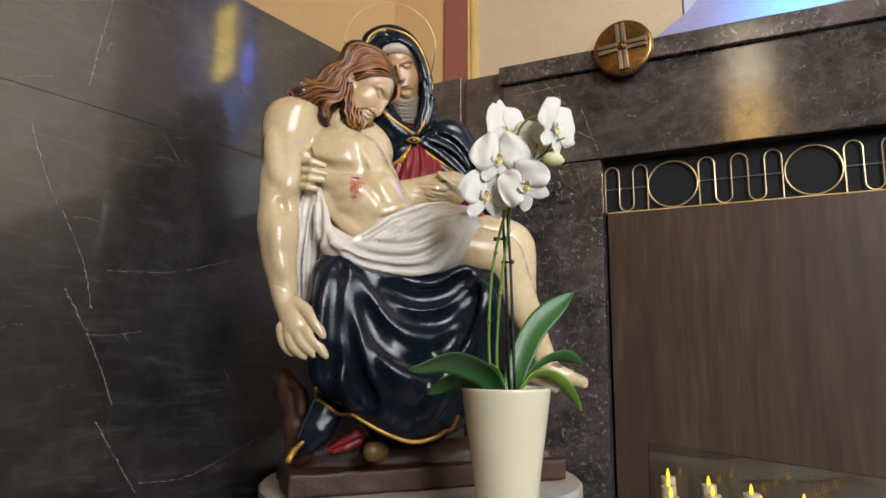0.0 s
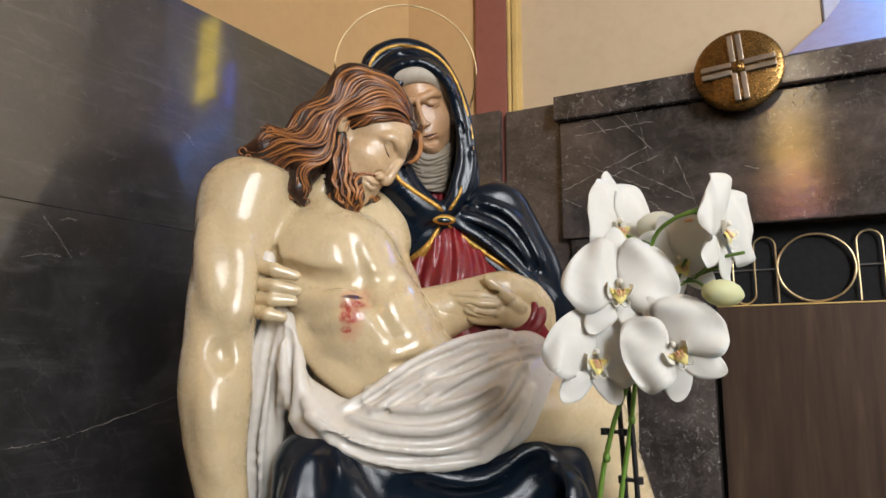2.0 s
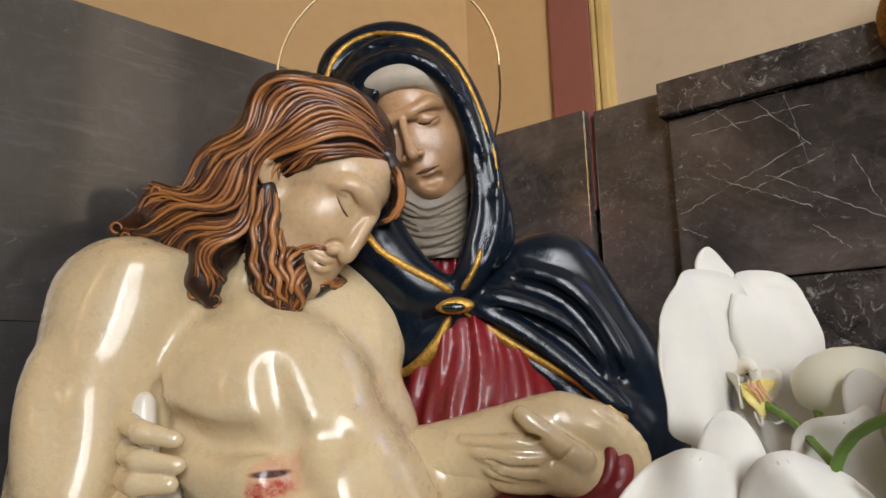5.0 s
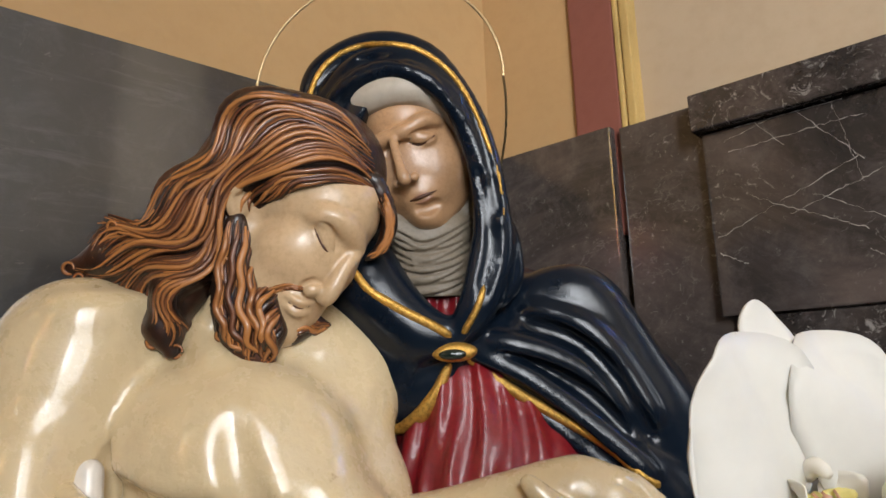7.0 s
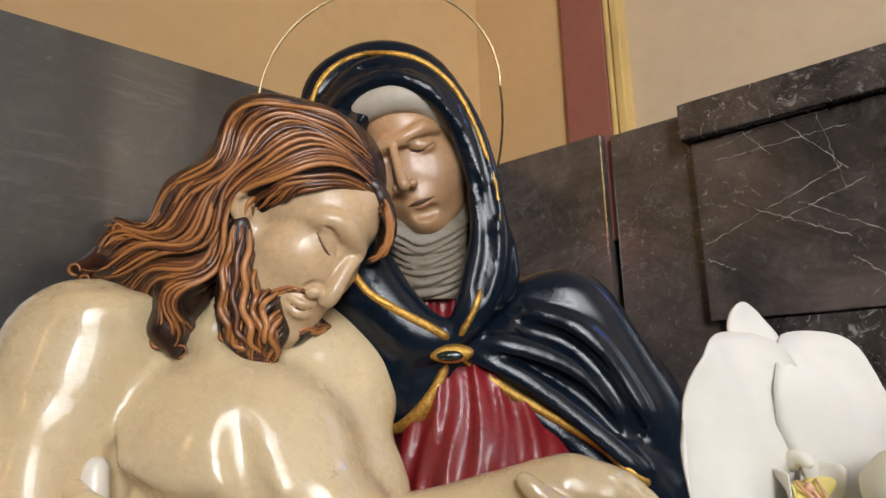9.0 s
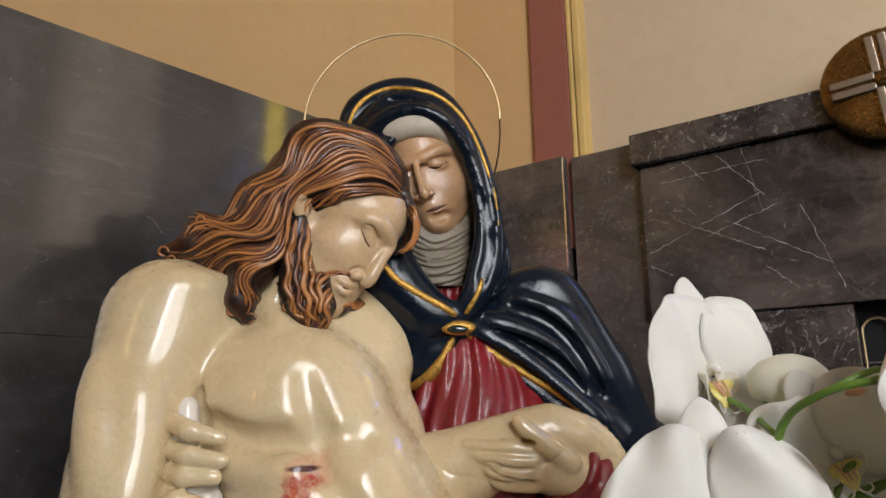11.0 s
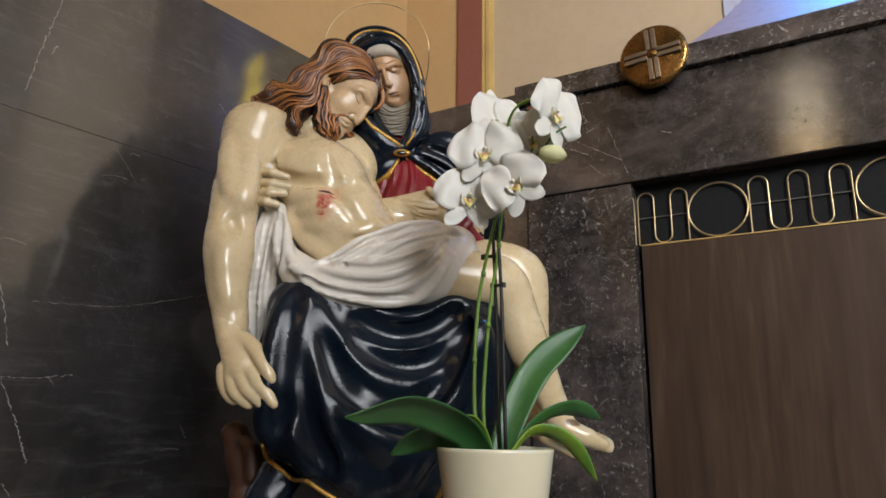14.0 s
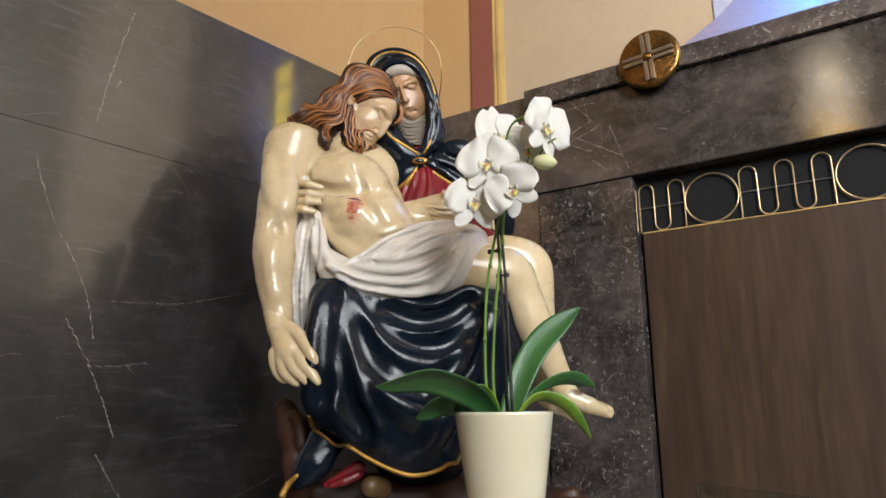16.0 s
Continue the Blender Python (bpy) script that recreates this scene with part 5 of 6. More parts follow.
hood.limb(hood.onto(spline([(-0.001, -0.040, 0.887, 0.0017), (0.011, -0.040, 0.855, 0.0017), (0.019, -0.040, 0.820, 0.0017), (0.024, -0.040, 0.794, 0.0016)], 16), NEAR, 0.2), 0.004, cut=True)
hood.limb(hood.onto(spline([(-0.087, -0.040, 0.928, 0.0019), (-0.057, -0.040, 0.929, 0.0018), (-0.026, -0.040, 0.914, 0.0018), (-0.005, -0.040, 0.883, 0.0017)], 16), NEAR, 0.2), 0.004, cut=True)
hood.limb([(-0.088, -0.030, 0.774, 0.0209), (-0.065, -0.036, 0.738, 0.0182), (-0.037, -0.036, 0.710, 0.0135), (-0.014, -0.034, 0.701, 0.0066)], 0.015, 12)
hood.limb([(-0.118, -0.010, 0.739, 0.0288), (-0.091, -0.010, 0.702, 0.0280), (-0.052, -0.020, 0.681, 0.0202)], 0.02)
hood.limb([(0.022, 0.045, 0.721, 0.0444), (0.061, 0.045, 0.698, 0.0496), (0.098, 0.050, 0.646, 0.0577), (0.125, 0.060, 0.588, 0.0581)], 0.016)
hood.limb([(0.052, 0.005, 0.736, 0.0176), (0.081, 0.008, 0.730, 0.0202), (0.103, 0.012, 0.693, 0.0216), (0.121, 0.020, 0.653, 0.0230), (0.136, 0.030, 0.610, 0.0257)], 0.014, 14)
hood.limb([(0.036, 0.014, 0.716, 0.0280), (0.076, 0.022, 0.690, 0.0330), (0.112, 0.030, 0.640, 0.0370), (0.132, 0.036, 0.596, 0.0390)], 0.02)
hood.limb([(0.015, -0.010, 0.698, 0.0174), (0.043, -0.000, 0.689, 0.0225), (0.075, 0.008, 0.669, 0.0227), (0.114, 0.012, 0.638, 0.0203)], 0.012, 12)
hood.limb([(-0.000, -0.018, 0.696, 0.0098), (0.025, -0.012, 0.676, 0.0148), (0.062, -0.008, 0.650, 0.0149), (0.100, -0.004, 0.619, 0.0174), (0.132, -0.000, 0.586, 0.0200)], 0.01, 12)
hood.limb([(-0.062, -0.006, 0.685, 0.0174), (-0.035, -0.014, 0.691, 0.0160), (-0.012, -0.020, 0.695, 0.0098)], 0.008, 8)
hood.limb([(-0.062, -0.002, 0.664, 0.0249), (-0.034, -0.012, 0.672, 0.0173), (-0.012, -0.018, 0.688, 0.0086)], 0.008, 8)
hood.limb([(-0.007, -0.045, 0.527, 0.0075), (0.061, -0.050, 0.534, 0.0080), (0.133, -0.050, 0.546, 0.0079)], 0.006)
for fold, deep in (([(0.016, -0.03, 0.700), (0.052, -0.02, 0.690), (0.086, -0.02, 0.672), (0.112, -0.02, 0.640)], 0.3), ([(0.008, -0.03, 0.692), (0.046, -0.02, 0.668), (0.082, -0.02, 0.640), (0.120, -0.02, 0.606)], 0.35),
                   ([(0.046, -0.02, 0.722), (0.076, -0.02, 0.712), (0.100, -0.02, 0.688), (0.124, -0.02, 0.645)], 0.2)):
    hood.limb(hood.onto(spline([(*p, 0.0062) for p in fold], 18), NEAR, 0.0), 0.008)
    hood.limb(hood.onto(spline([(x - 0.004, y, z - 0.011, 0.0046) for x, y, z in fold], 18), NEAR, deep), 0.006, cut=True)
dress = Clay((-0.10, -0.10, 0.46), (0.19, 0.12, 0.76), 0.0026)
dress.limb([(-0.012, 0.030, 0.730, 0.0386), (-0.003, 0.025, 0.658, 0.0537), (0.011, 0.020, 0.593, 0.0711), (0.033, 0.010, 0.542, 0.0829)], 0.02)
gaze.limb(dress, [(782, 552, 2, 66), (800, 620, 6, 70)], 12)


def pleats(x, y, z):
    u = (x + 0.012) / (0.30 + 2.0 * (0.74 - z))
    return 0.55 * np.sin(190 * u + 1.6 * np.sin(45 * z + 9 * u)) + 0.45 * np.sin(97 * u + 2 + 1.2 * np.sin(30 * z)) + 0.15 * np.sin(330 * u)


dress.ripple(0.0042, pleats)
# the cuff round the wrist
clasp.limb(dress, [(1075, 800, -14, 40), (1040, 768, 2, 42)], 10)
clasp.limb(dress, [(975, 786, 34, 12), (1012, 792, 44, 15), (1046, 772, 44, 16), (1062, 738, 30, 16), (1058, 704, 12, 13)], 4, 14)
clasp.limb(dress, [(962, 776, 36, 9), (998, 782, 50, 10), (1030, 758, 52, 11), (1044, 724, 42, 10), (1040, 696, 24, 9)], 3, 14)
# the mantle over the knees
mantle = Clay((-0.24, -0.27, 0.03), (0.30, 0.16, 0.50), 0.0034)
mantle.limb([(-0.140, -0.130, 0.394, 0.0410), (-0.050, -0.105, 0.355, 0.0611), (0.051, -0.100, 0.355, 0.0616), (0.129, -0.105, 0.379, 0.0425)], 0.03)
mantle.limb([(-0.136, -0.145, 0.399, 0.0404), (-0.136, -0.150, 0.331, 0.0442), (-0.132, -0.155, 0.269, 0.0460), (-0.124, -0.158, 0.213, 0.0416)], 0.03)
mantle.limb([(0.130, -0.115, 0.390, 0.0399), (0.139, -0.100, 0.306, 0.0493), (0.131, -0.090, 0.226, 0.0565), (0.115, -0.090, 0.181, 0.0496)], 0.03)
mantle.limb([(-0.048, -0.115, 0.306, 0.0702), (-0.024, -0.130, 0.223, 0.0689), (-0.007, -0.135, 0.155, 0.0619)], 0.03)
mantle.limb([(0.040, -0.100, 0.294, 0.0670), (0.058, -0.100, 0.206, 0.0690), (0.064, -0.110, 0.153, 0.0528)], 0.03)
mantle.limb([(-0.098, -0.140, 0.246, 0.0553), (-0.065, -0.140, 0.172, 0.0488)], 0.03)
mantle.limb([(0.005, 0.020, 0.265, 0.1442), (0.006, 0.030, 0.164, 0.1072)], 0.03)
mantle.limb(mantle.onto(spline([(-0.120, -0.190, 0.416, 0.0137), (-0.085, -0.182, 0.396, 0.0138), (-0.044, -0.172, 0.349, 0.0155), (0.007, -0.166, 0.325, 0.0156), (0.070, -0.165, 0.339, 0.0141), (0.112, -0.160, 0.392, 0.0142)], 22), FRONT, -0.45), 0.022)
mantle.limb(mantle.onto(spline([(-0.096, -0.180, 0.406, 0.0123), (-0.064, -0.178, 0.355, 0.0138), (-0.018, -0.178, 0.294, 0.0154), (0.039, -0.170, 0.281, 0.0155), (0.092, -0.158, 0.302, 0.0142), (0.121, -0.155, 0.365, 0.0127)], 22), FRONT, -0.45), 0.022)
mantle.limb(mantle.onto(spline([(-0.047, -0.150, 0.390, 0.0143), (0.007, -0.158, 0.375, 0.0142), (0.059, -0.155, 0.380, 0.0127), (0.102, -0.150, 0.405, 0.0112)], 22), FRONT, -0.45), 0.022)
mantle.limb(mantle.onto(spline([(-0.100, -0.180, 0.385, 0.0153), (-0.078, -0.190, 0.305, 0.0166), (-0.036, -0.192, 0.236, 0.0181), (0.015, -0.190, 0.196, 0.0151), (0.061, -0.170, 0.191, 0.0124)], 22), FRONT, -0.45), 0.022)
mantle.limb(mantle.onto(spline([(-0.109, -0.188, 0.380, 0.0122), (-0.100, -0.195, 0.306, 0.0135), (-0.075, -0.198, 0.227, 0.0149), (-0.040, -0.195, 0.158, 0.0135)], 22), FRONT, -0.45), 0.022)
mantle.limb(mantle.onto(spline([(-0.143, -0.185, 0.395, 0.0122), (-0.151, -0.190, 0.315, 0.0121), (-0.152, -0.192, 0.216, 0.0120)], 22), FRONT, -0.45), 0.022)
mantle.limb(mantle.onto(spline([(-0.121, -0.195, 0.396, 0.0105), (-0.126, -0.200, 0.316, 0.0119), (-0.117, -0.205, 0.239, 0.0118), (-0.089, -0.200, 0.174, 0.0119)], 22), FRONT, -0.45), 0.022)
mantle.limb(mantle.onto(spline([(0.128, -0.160, 0.376, 0.0126), (0.108, -0.155, 0.281, 0.0142), (0.071, -0.165, 0.210, 0.0140), (0.035, -0.180, 0.153, 0.0137)], 22), FRONT, -0.45), 0.022)
mantle.limb(mantle.onto(spline([(0.140, -0.150, 0.365, 0.0128), (0.145, -0.140, 0.268, 0.0145), (0.127, -0.130, 0.181, 0.0146)], 22), FRONT, -0.45), 0.022)
mantle.limb(mantle.onto(spline([(0.124, -0.152, 0.333, 0.0111), (0.087, -0.155, 0.249, 0.0126), (0.050, -0.160, 0.224, 0.0125)], 22), FRONT, -0.45), 0.022)
mantle.limb(mantle.onto(spline([(-0.097, -0.170, 0.418, 0.0072), (-0.068, -0.170, 0.375, 0.0072), (-0.029, -0.170, 0.329, 0.0072), (0.018, -0.170, 0.309, 0.0072), (0.070, -0.170, 0.319, 0.0073), (0.109, -0.170, 0.376, 0.0073)], 22), FRONT, 0.55), 0.02, cut=True)
mantle.limb(mantle.onto(spline([(-0.109, -0.170, 0.395, 0.0072), (-0.088, -0.170, 0.333, 0.0072), (-0.054, -0.170, 0.267, 0.0072), (0.004, -0.170, 0.229, 0.0072), (0.060, -0.170, 0.232, 0.0072)], 22), FRONT, 0.55), 0.02, cut=True)
mantle.limb(mantle.onto(spline([(-0.119, -0.170, 0.374, 0.0072), (-0.118, -0.170, 0.292, 0.0072), (-0.102, -0.170, 0.211, 0.0072), (-0.067, -0.170, 0.155, 0.0072)], 22), FRONT, 0.55), 0.02, cut=True)
mantle.limb(mantle.onto(spline([(0.116, -0.170, 0.366, 0.0073), (0.091, -0.170, 0.294, 0.0073), (0.060, -0.170, 0.252, 0.0072)], 22), FRONT, 0.55), 0.02, cut=True)
mantle.limb(mantle.onto(spline([(-0.045, -0.170, 0.375, 0.0073), (0.007, -0.170, 0.355, 0.0073), (0.064, -0.170, 0.364, 0.0073), (0.105, -0.170, 0.397, 0.0073)], 22), FRONT, 0.55), 0.02, cut=True)
mantle.limb(mantle.onto(spline([(-0.140, -0.170, 0.405, 0.0072), (-0.144, -0.170, 0.323, 0.0072), (-0.142, -0.170, 0.211, 0.0072)], 22), FRONT, 0.55), 0.02, cut=True)
mantle.limb([(-0.167, -0.200, 0.154, 0.0394), (-0.085, -0.220, 0.108, 0.0405), (0.012, -0.220, 0.072, 0.0406), (0.080, -0.200, 0.089, 0.0377), (0.122, -0.180, 0.103, 0.0407)], 0.006, 20, cut=True)
mantle.limb([(-0.178, -0.150, 0.139, 0.0417), (-0.093, -0.160, 0.086, 0.0434), (0.011, -0.160, 0.047, 0.0435), (0.085, -0.140, 0.066, 0.0403), (0.129, -0.120, 0.081, 0.0435)], 0.006, 20, cut=True)
mantle.limb([(-0.187, -0.110, 0.126, 0.0436), (-0.099, -0.110, 0.067, 0.0458), (0.010, -0.110, 0.026, 0.0459), (0.088, -0.090, 0.046, 0.0425), (0.134, -0.080, 0.067, 0.0453)], 0.006, 20, cut=True)
mantle.limb([(-0.146, -0.100, 0.156, 0.0331), (-0.161, -0.120, 0.119, 0.0280), (-0.176, -0.128, 0.097, 0.0181), (-0.186, -0.130, 0.085, 0.0096)], 0.012)
mantle.limb([(-0.135, -0.130, 0.138, 0.0096), (-0.151, -0.138, 0.114, 0.0095), (-0.175, -0.138, 0.093, 0.0074)], 0.008)
# the white loincloth
cloth = Clay((-0.23, -0.25, 0.24), (0.17, 0.05, 0.64), 0.0028)
cloth.limb([(-0.162, -0.135, 0.474, 0.0151), (-0.132, -0.150, 0.442, 0.0233), (-0.089, -0.155, 0.426, 0.0316), (-0.036, -0.155, 0.438, 0.0444), (0.016, -0.150, 0.454, 0.0511), (0.064, -0.140, 0.471, 0.0497), (0.093, -0.120, 0.493, 0.0376)], 0.02, 18)
cloth.limb([(-0.038, -0.140, 0.481, 0.0280), (0.026, -0.125, 0.502, 0.0329), (0.094, -0.100, 0.517, 0.0248), (0.109, -0.080, 0.524, 0.0185)], 0.02)
cloth.limb([(-0.184, -0.135, 0.555, 0.0097), (-0.175, -0.140, 0.506, 0.0118), (-0.160, -0.145, 0.463, 0.0138)], 0.014)
cloth.limb(cloth.onto(spline([(-0.167, -0.150, 0.521, 0.0063), (-0.153, -0.165, 0.467, 0.0071), (-0.111, -0.185, 0.424, 0.0078), (-0.043, -0.195, 0.405, 0.0077), (0.017, -0.190, 0.403, 0.0078), (0.063, -0.175, 0.428, 0.0070), (0.093, -0.150, 0.482, 0.0055)], 24), FRONT, 0.3), 0.005)
cloth.limb(cloth.onto(spline([(-0.151, -0.160, 0.452, 0.0053), (-0.105, -0.188, 0.431, 0.0060), (-0.043, -0.198, 0.419, 0.0060), (0.012, -0.195, 0.422, 0.0060), (0.057, -0.182, 0.448, 0.0061), (0.088, -0.150, 0.498, 0.0045)], 24), FRONT, 0.3), 0.005)
cloth.limb(cloth.onto(spline([(-0.105, -0.178, 0.451, 0.0052), (-0.054, -0.197, 0.439, 0.0060), (0.001, -0.200, 0.442, 0.0060), (0.052, -0.182, 0.469, 0.0053), (0.085, -0.145, 0.506, 0.0046)], 24), FRONT, 0.3), 0.005)
cloth.limb(cloth.onto(spline([(-0.098, -0.168, 0.466, 0.0053), (-0.045, -0.186, 0.461, 0.0052), (0.006, -0.190, 0.468, 0.0061), (0.052, -0.170, 0.491, 0.0053), (0.086, -0.140, 0.513, 0.0046)], 24), FRONT, 0.3), 0.005)
cloth.limb(cloth.onto(spline([(-0.090, -0.155, 0.479, 0.0045), (-0.041, -0.170, 0.483, 0.0053), (0.005, -0.172, 0.490, 0.0053), (0.058, -0.150, 0.508, 0.0045)], 24), FRONT, 0.3), 0.005)
cloth.limb(cloth.onto(spline([(-0.067, -0.148, 0.491, 0.0045), (-0.027, -0.160, 0.501, 0.0054), (0.026, -0.150, 0.515, 0.0054), (0.099, -0.110, 0.525, 0.0048)], 24), FRONT, 0.3), 0.005)
cloth.limb(cloth.onto(spline([(-0.039, -0.140, 0.511, 0.0046), (0.004, -0.135, 0.525, 0.0055), (0.071, -0.110, 0.531, 0.0047), (0.114, -0.080, 0.531, 0.0049)], 24), FRONT, 0.3), 0.005)
cloth.limb(cloth.onto(spline([(-0.137, -0.180, 0.456, 0.0045), (-0.096, -0.180, 0.434, 0.0045), (-0.040, -0.180, 0.427, 0.0045), (0.008, -0.180, 0.431, 0.0045), (0.055, -0.180, 0.459, 0.0045), (0.083, -0.180, 0.498, 0.0046)], 24), FRONT, 0.1), 0.004, cut=True)
cloth.limb(cloth.onto(spline([(-0.097, -0.180, 0.457, 0.0045), (-0.045, -0.180, 0.449, 0.0045), (0.004, -0.180, 0.455, 0.0045), (0.052, -0.180, 0.478, 0.0045)], 24), FRONT, 0.1), 0.004, cut=True)
cloth.limb(cloth.onto(spline([(-0.087, -0.180, 0.469, 0.0045), (-0.041, -0.180, 0.471, 0.0045), (0.011, -0.180, 0.479, 0.0045), (0.059, -0.180, 0.498, 0.0045)], 24), FRONT, 0.1), 0.004, cut=True)
cloth.limb(cloth.onto(spline([(-0.056, -0.180, 0.486, 0.0045), (-0.010, -0.180, 0.497, 0.0045), (0.041, -0.180, 0.508, 0.0045)], 24), FRONT, 0.1), 0.004, cut=True)
cloth.limb(cloth.onto(spline([(-0.127, -0.180, 0.434, 0.0045), (-0.075, -0.180, 0.412, 0.0045), (-0.019, -0.180, 0.410, 0.0045), (0.032, -0.180, 0.413, 0.0045)], 24), FRONT, 0.1), 0.004, cut=True)
cloth.limb(cloth.onto(spline([(-0.116, -0.170, 0.457, 0.0038), (-0.066, -0.170, 0.490, 0.0038), (-0.006, -0.170, 0.524, 0.0038), (0.066, -0.170, 0.546, 0.0037)], 22), MID, 0.35), 0.004)
cloth.limb(cloth.onto(spline([(-0.112, -0.170, 0.450, 0.0027), (-0.062, -0.170, 0.483, 0.0027), (-0.003, -0.170, 0.518, 0.0027), (0.069, -0.170, 0.540, 0.0026)], 22), MID, 0.15), 0.003, cut=True)
cloth.limb(cloth.onto(spline([(-0.085, -0.170, 0.450, 0.0038), (-0.032, -0.170, 0.485, 0.0037), (0.027, -0.170, 0.516, 0.0037), (0.091, -0.170, 0.538, 0.0037)], 22), MID, 0.35), 0.004)
cloth.limb(cloth.onto(spline([(-0.081, -0.170, 0.444, 0.0027), (-0.029, -0.170, 0.478, 0.0027), (0.030, -0.170, 0.509, 0.0026), (0.094, -0.170, 0.531, 0.0026)], 22), MID, 0.15), 0.003, cut=True)
cloth.limb(cloth.onto(spline([(-0.092, -0.170, 0.472, 0.0038), (-0.039, -0.170, 0.510, 0.0038), (0.013, -0.170, 0.535, 0.0037), (0.072, -0.170, 0.553, 0.0037)], 22), MID, 0.35), 0.004)
cloth.limb(cloth.onto(spline([(-0.089, -0.170, 0.466, 0.0027), (-0.036, -0.170, 0.503, 0.0027), (0.016, -0.170, 0.528, 0.0027), (0.075, -0.170, 0.546, 0.0026)], 22), MID, 0.15), 0.003, cut=True)
cloth.limb(cloth.onto(spline([(-0.038, -0.170, 0.450, 0.0037), (0.008, -0.170, 0.480, 0.0037), (0.066, -0.170, 0.509, 0.0037), (0.097, -0.170, 0.519, 0.0037)], 22), MID, 0.35), 0.004)
cloth.limb(cloth.onto(spline([(-0.034, -0.170, 0.444, 0.0026), (0.011, -0.170, 0.474, 0.0026), (0.069, -0.170, 0.502, 0.0026), (0.100, -0.170, 0.513, 0.0026)], 22), MID, 0.15), 0.003, cut=True)
cloth.limb([(0.095, -0.120, 0.519, 0.0066), (0.091, -0.145, 0.493, 0.0065), (0.081, -0.170, 0.460, 0.0063), (0.063, -0.178, 0.428, 0.0062), (0.037, -0.185, 0.407, 0.0061)], 0.006, 14)
cloth.limb([(-0.198, -0.120, 0.562, 0.0143), (-0.204, -0.110, 0.514, 0.0221), (-0.207, -0.100, 0.459, 0.0268), (-0.205, -0.095, 0.392, 0.0246), (-0.200, -0.090, 0.330, 0.0157)], 0.014)
cloth.limb(cloth.onto(spline([(-0.203, -0.135, 0.565, 0.0043), (-0.213, -0.135, 0.511, 0.0052), (-0.218, -0.130, 0.447, 0.0060), (-0.216, -0.120, 0.371, 0.0052)], 16), FRONT, 0.1), 0.004)
cloth.limb(cloth.onto(spline([(-0.194, -0.140, 0.565, 0.0043), (-0.196, -0.140, 0.500, 0.0051), (-0.200, -0.135, 0.436, 0.0060), (-0.198, -0.120, 0.349, 0.0052)], 16), FRONT, 0.1), 0.004)
cloth.limb(cloth.onto(spline([(-0.184, -0.145, 0.559, 0.0051), (-0.180, -0.145, 0.500, 0.0060), (-0.180, -0.140, 0.447, 0.0060), (-0.186, -0.125, 0.371, 0.0052), (-0.195, -0.110, 0.310, 0.0044)], 16), FRONT, 0.1), 0.004)
cloth.limb(cloth.onto(spline([(-0.174, -0.150, 0.542, 0.0042), (-0.164, -0.150, 0.489, 0.0051), (-0.167, -0.145, 0.447, 0.0051)], 16), FRONT, 0.1), 0.004)
cloth.limb(cloth.onto(spline([(-0.210, -0.130, 0.555, 0.0037), (-0.216, -0.130, 0.501, 0.0037), (-0.217, -0.130, 0.436, 0.0037), (-0.209, -0.130, 0.371, 0.0037)], 16), FRONT, 0.25), 0.004, cut=True)
cloth.limb(cloth.onto(spline([(-0.200, -0.130, 0.555, 0.0037), (-0.205, -0.130, 0.490, 0.0037), (-0.207, -0.130, 0.425, 0.0037), (-0.201, -0.130, 0.350, 0.0037)], 16), FRONT, 0.25), 0.004, cut=True)
cloth.limb(cloth.onto(spline([(-0.191, -0.130, 0.550, 0.0037), (-0.191, -0.130, 0.490, 0.0037), (-0.192, -0.130, 0.425, 0.0037), (-0.190, -0.130, 0.350, 0.0037)], 16), FRONT, 0.25), 0.004, cut=True)
cloth.limb(cloth.onto(spline([(-0.183, -0.130, 0.545, 0.0037), (-0.176, -0.130, 0.490, 0.0037), (-0.177, -0.130, 0.447, 0.0037)], 16), FRONT, 0.25), 0.004, cut=True)
cloth.limb([(-0.210, -0.130, 0.625, 0.0087), (-0.206, -0.135, 0.598, 0.0097), (-0.199, -0.135, 0.560, 0.0108)], 0.006)
# gold edges, clasp and halo
gold = Clay((-0.24, -0.27, 0.05), (0.24, 0.10, 0.96), 0.0021)
gold.limb(mantle.onto(spline([(-0.161, -0.180, 0.195, 0.0031), (-0.130, -0.190, 0.174, 0.0031), (-0.080, -0.190, 0.139, 0.0032), (-0.029, -0.190, 0.112, 0.0034), (0.013, -0.190, 0.100, 0.0037), (0.051, -0.180, 0.107, 0.0036), (0.077, -0.170, 0.125, 0.0035), (0.091, -0.160, 0.142, 0.0032)], 50), FRONT, 0.6), 0.002)
gold.limb(hood.onto(spline([(-0.119, -0.050, 0.888, 0.0021), (-0.110, -0.050, 0.915, 0.0023), (-0.088, -0.050, 0.931, 0.0025), (-0.058, -0.050, 0.934, 0.0026), (-0.032, -0.050, 0.925, 0.0026), (-0.007, -0.050, 0.901, 0.0023), (0.009, -0.050, 0.870, 0.0021), (0.019, -0.050, 0.841, 0.0019), (0.026, -0.050, 0.817, 0.0015), (0.029, -0.050, 0.788, 0.0012)], 60), NEAR, 0.25), 0.002)
gold.limb(hood.onto(spline([(-0.096, -0.020, 0.757, 0.0024), (-0.082, -0.020, 0.739, 0.0027), (-0.057, -0.020, 0.723, 0.0029), (-0.031, -0.030, 0.712, 0.0029), (-0.015, -0.030, 0.703, 0.0025)], 40), NEAR, 0.25), 0.002)
gold.limb(hood.onto(spline([(0.010, -0.030, 0.738, 0.0018), (0.004, -0.030, 0.721, 0.0021), (-0.005, -0.030, 0.705, 0.0023)], 24), NEAR, 0.25), 0.002)
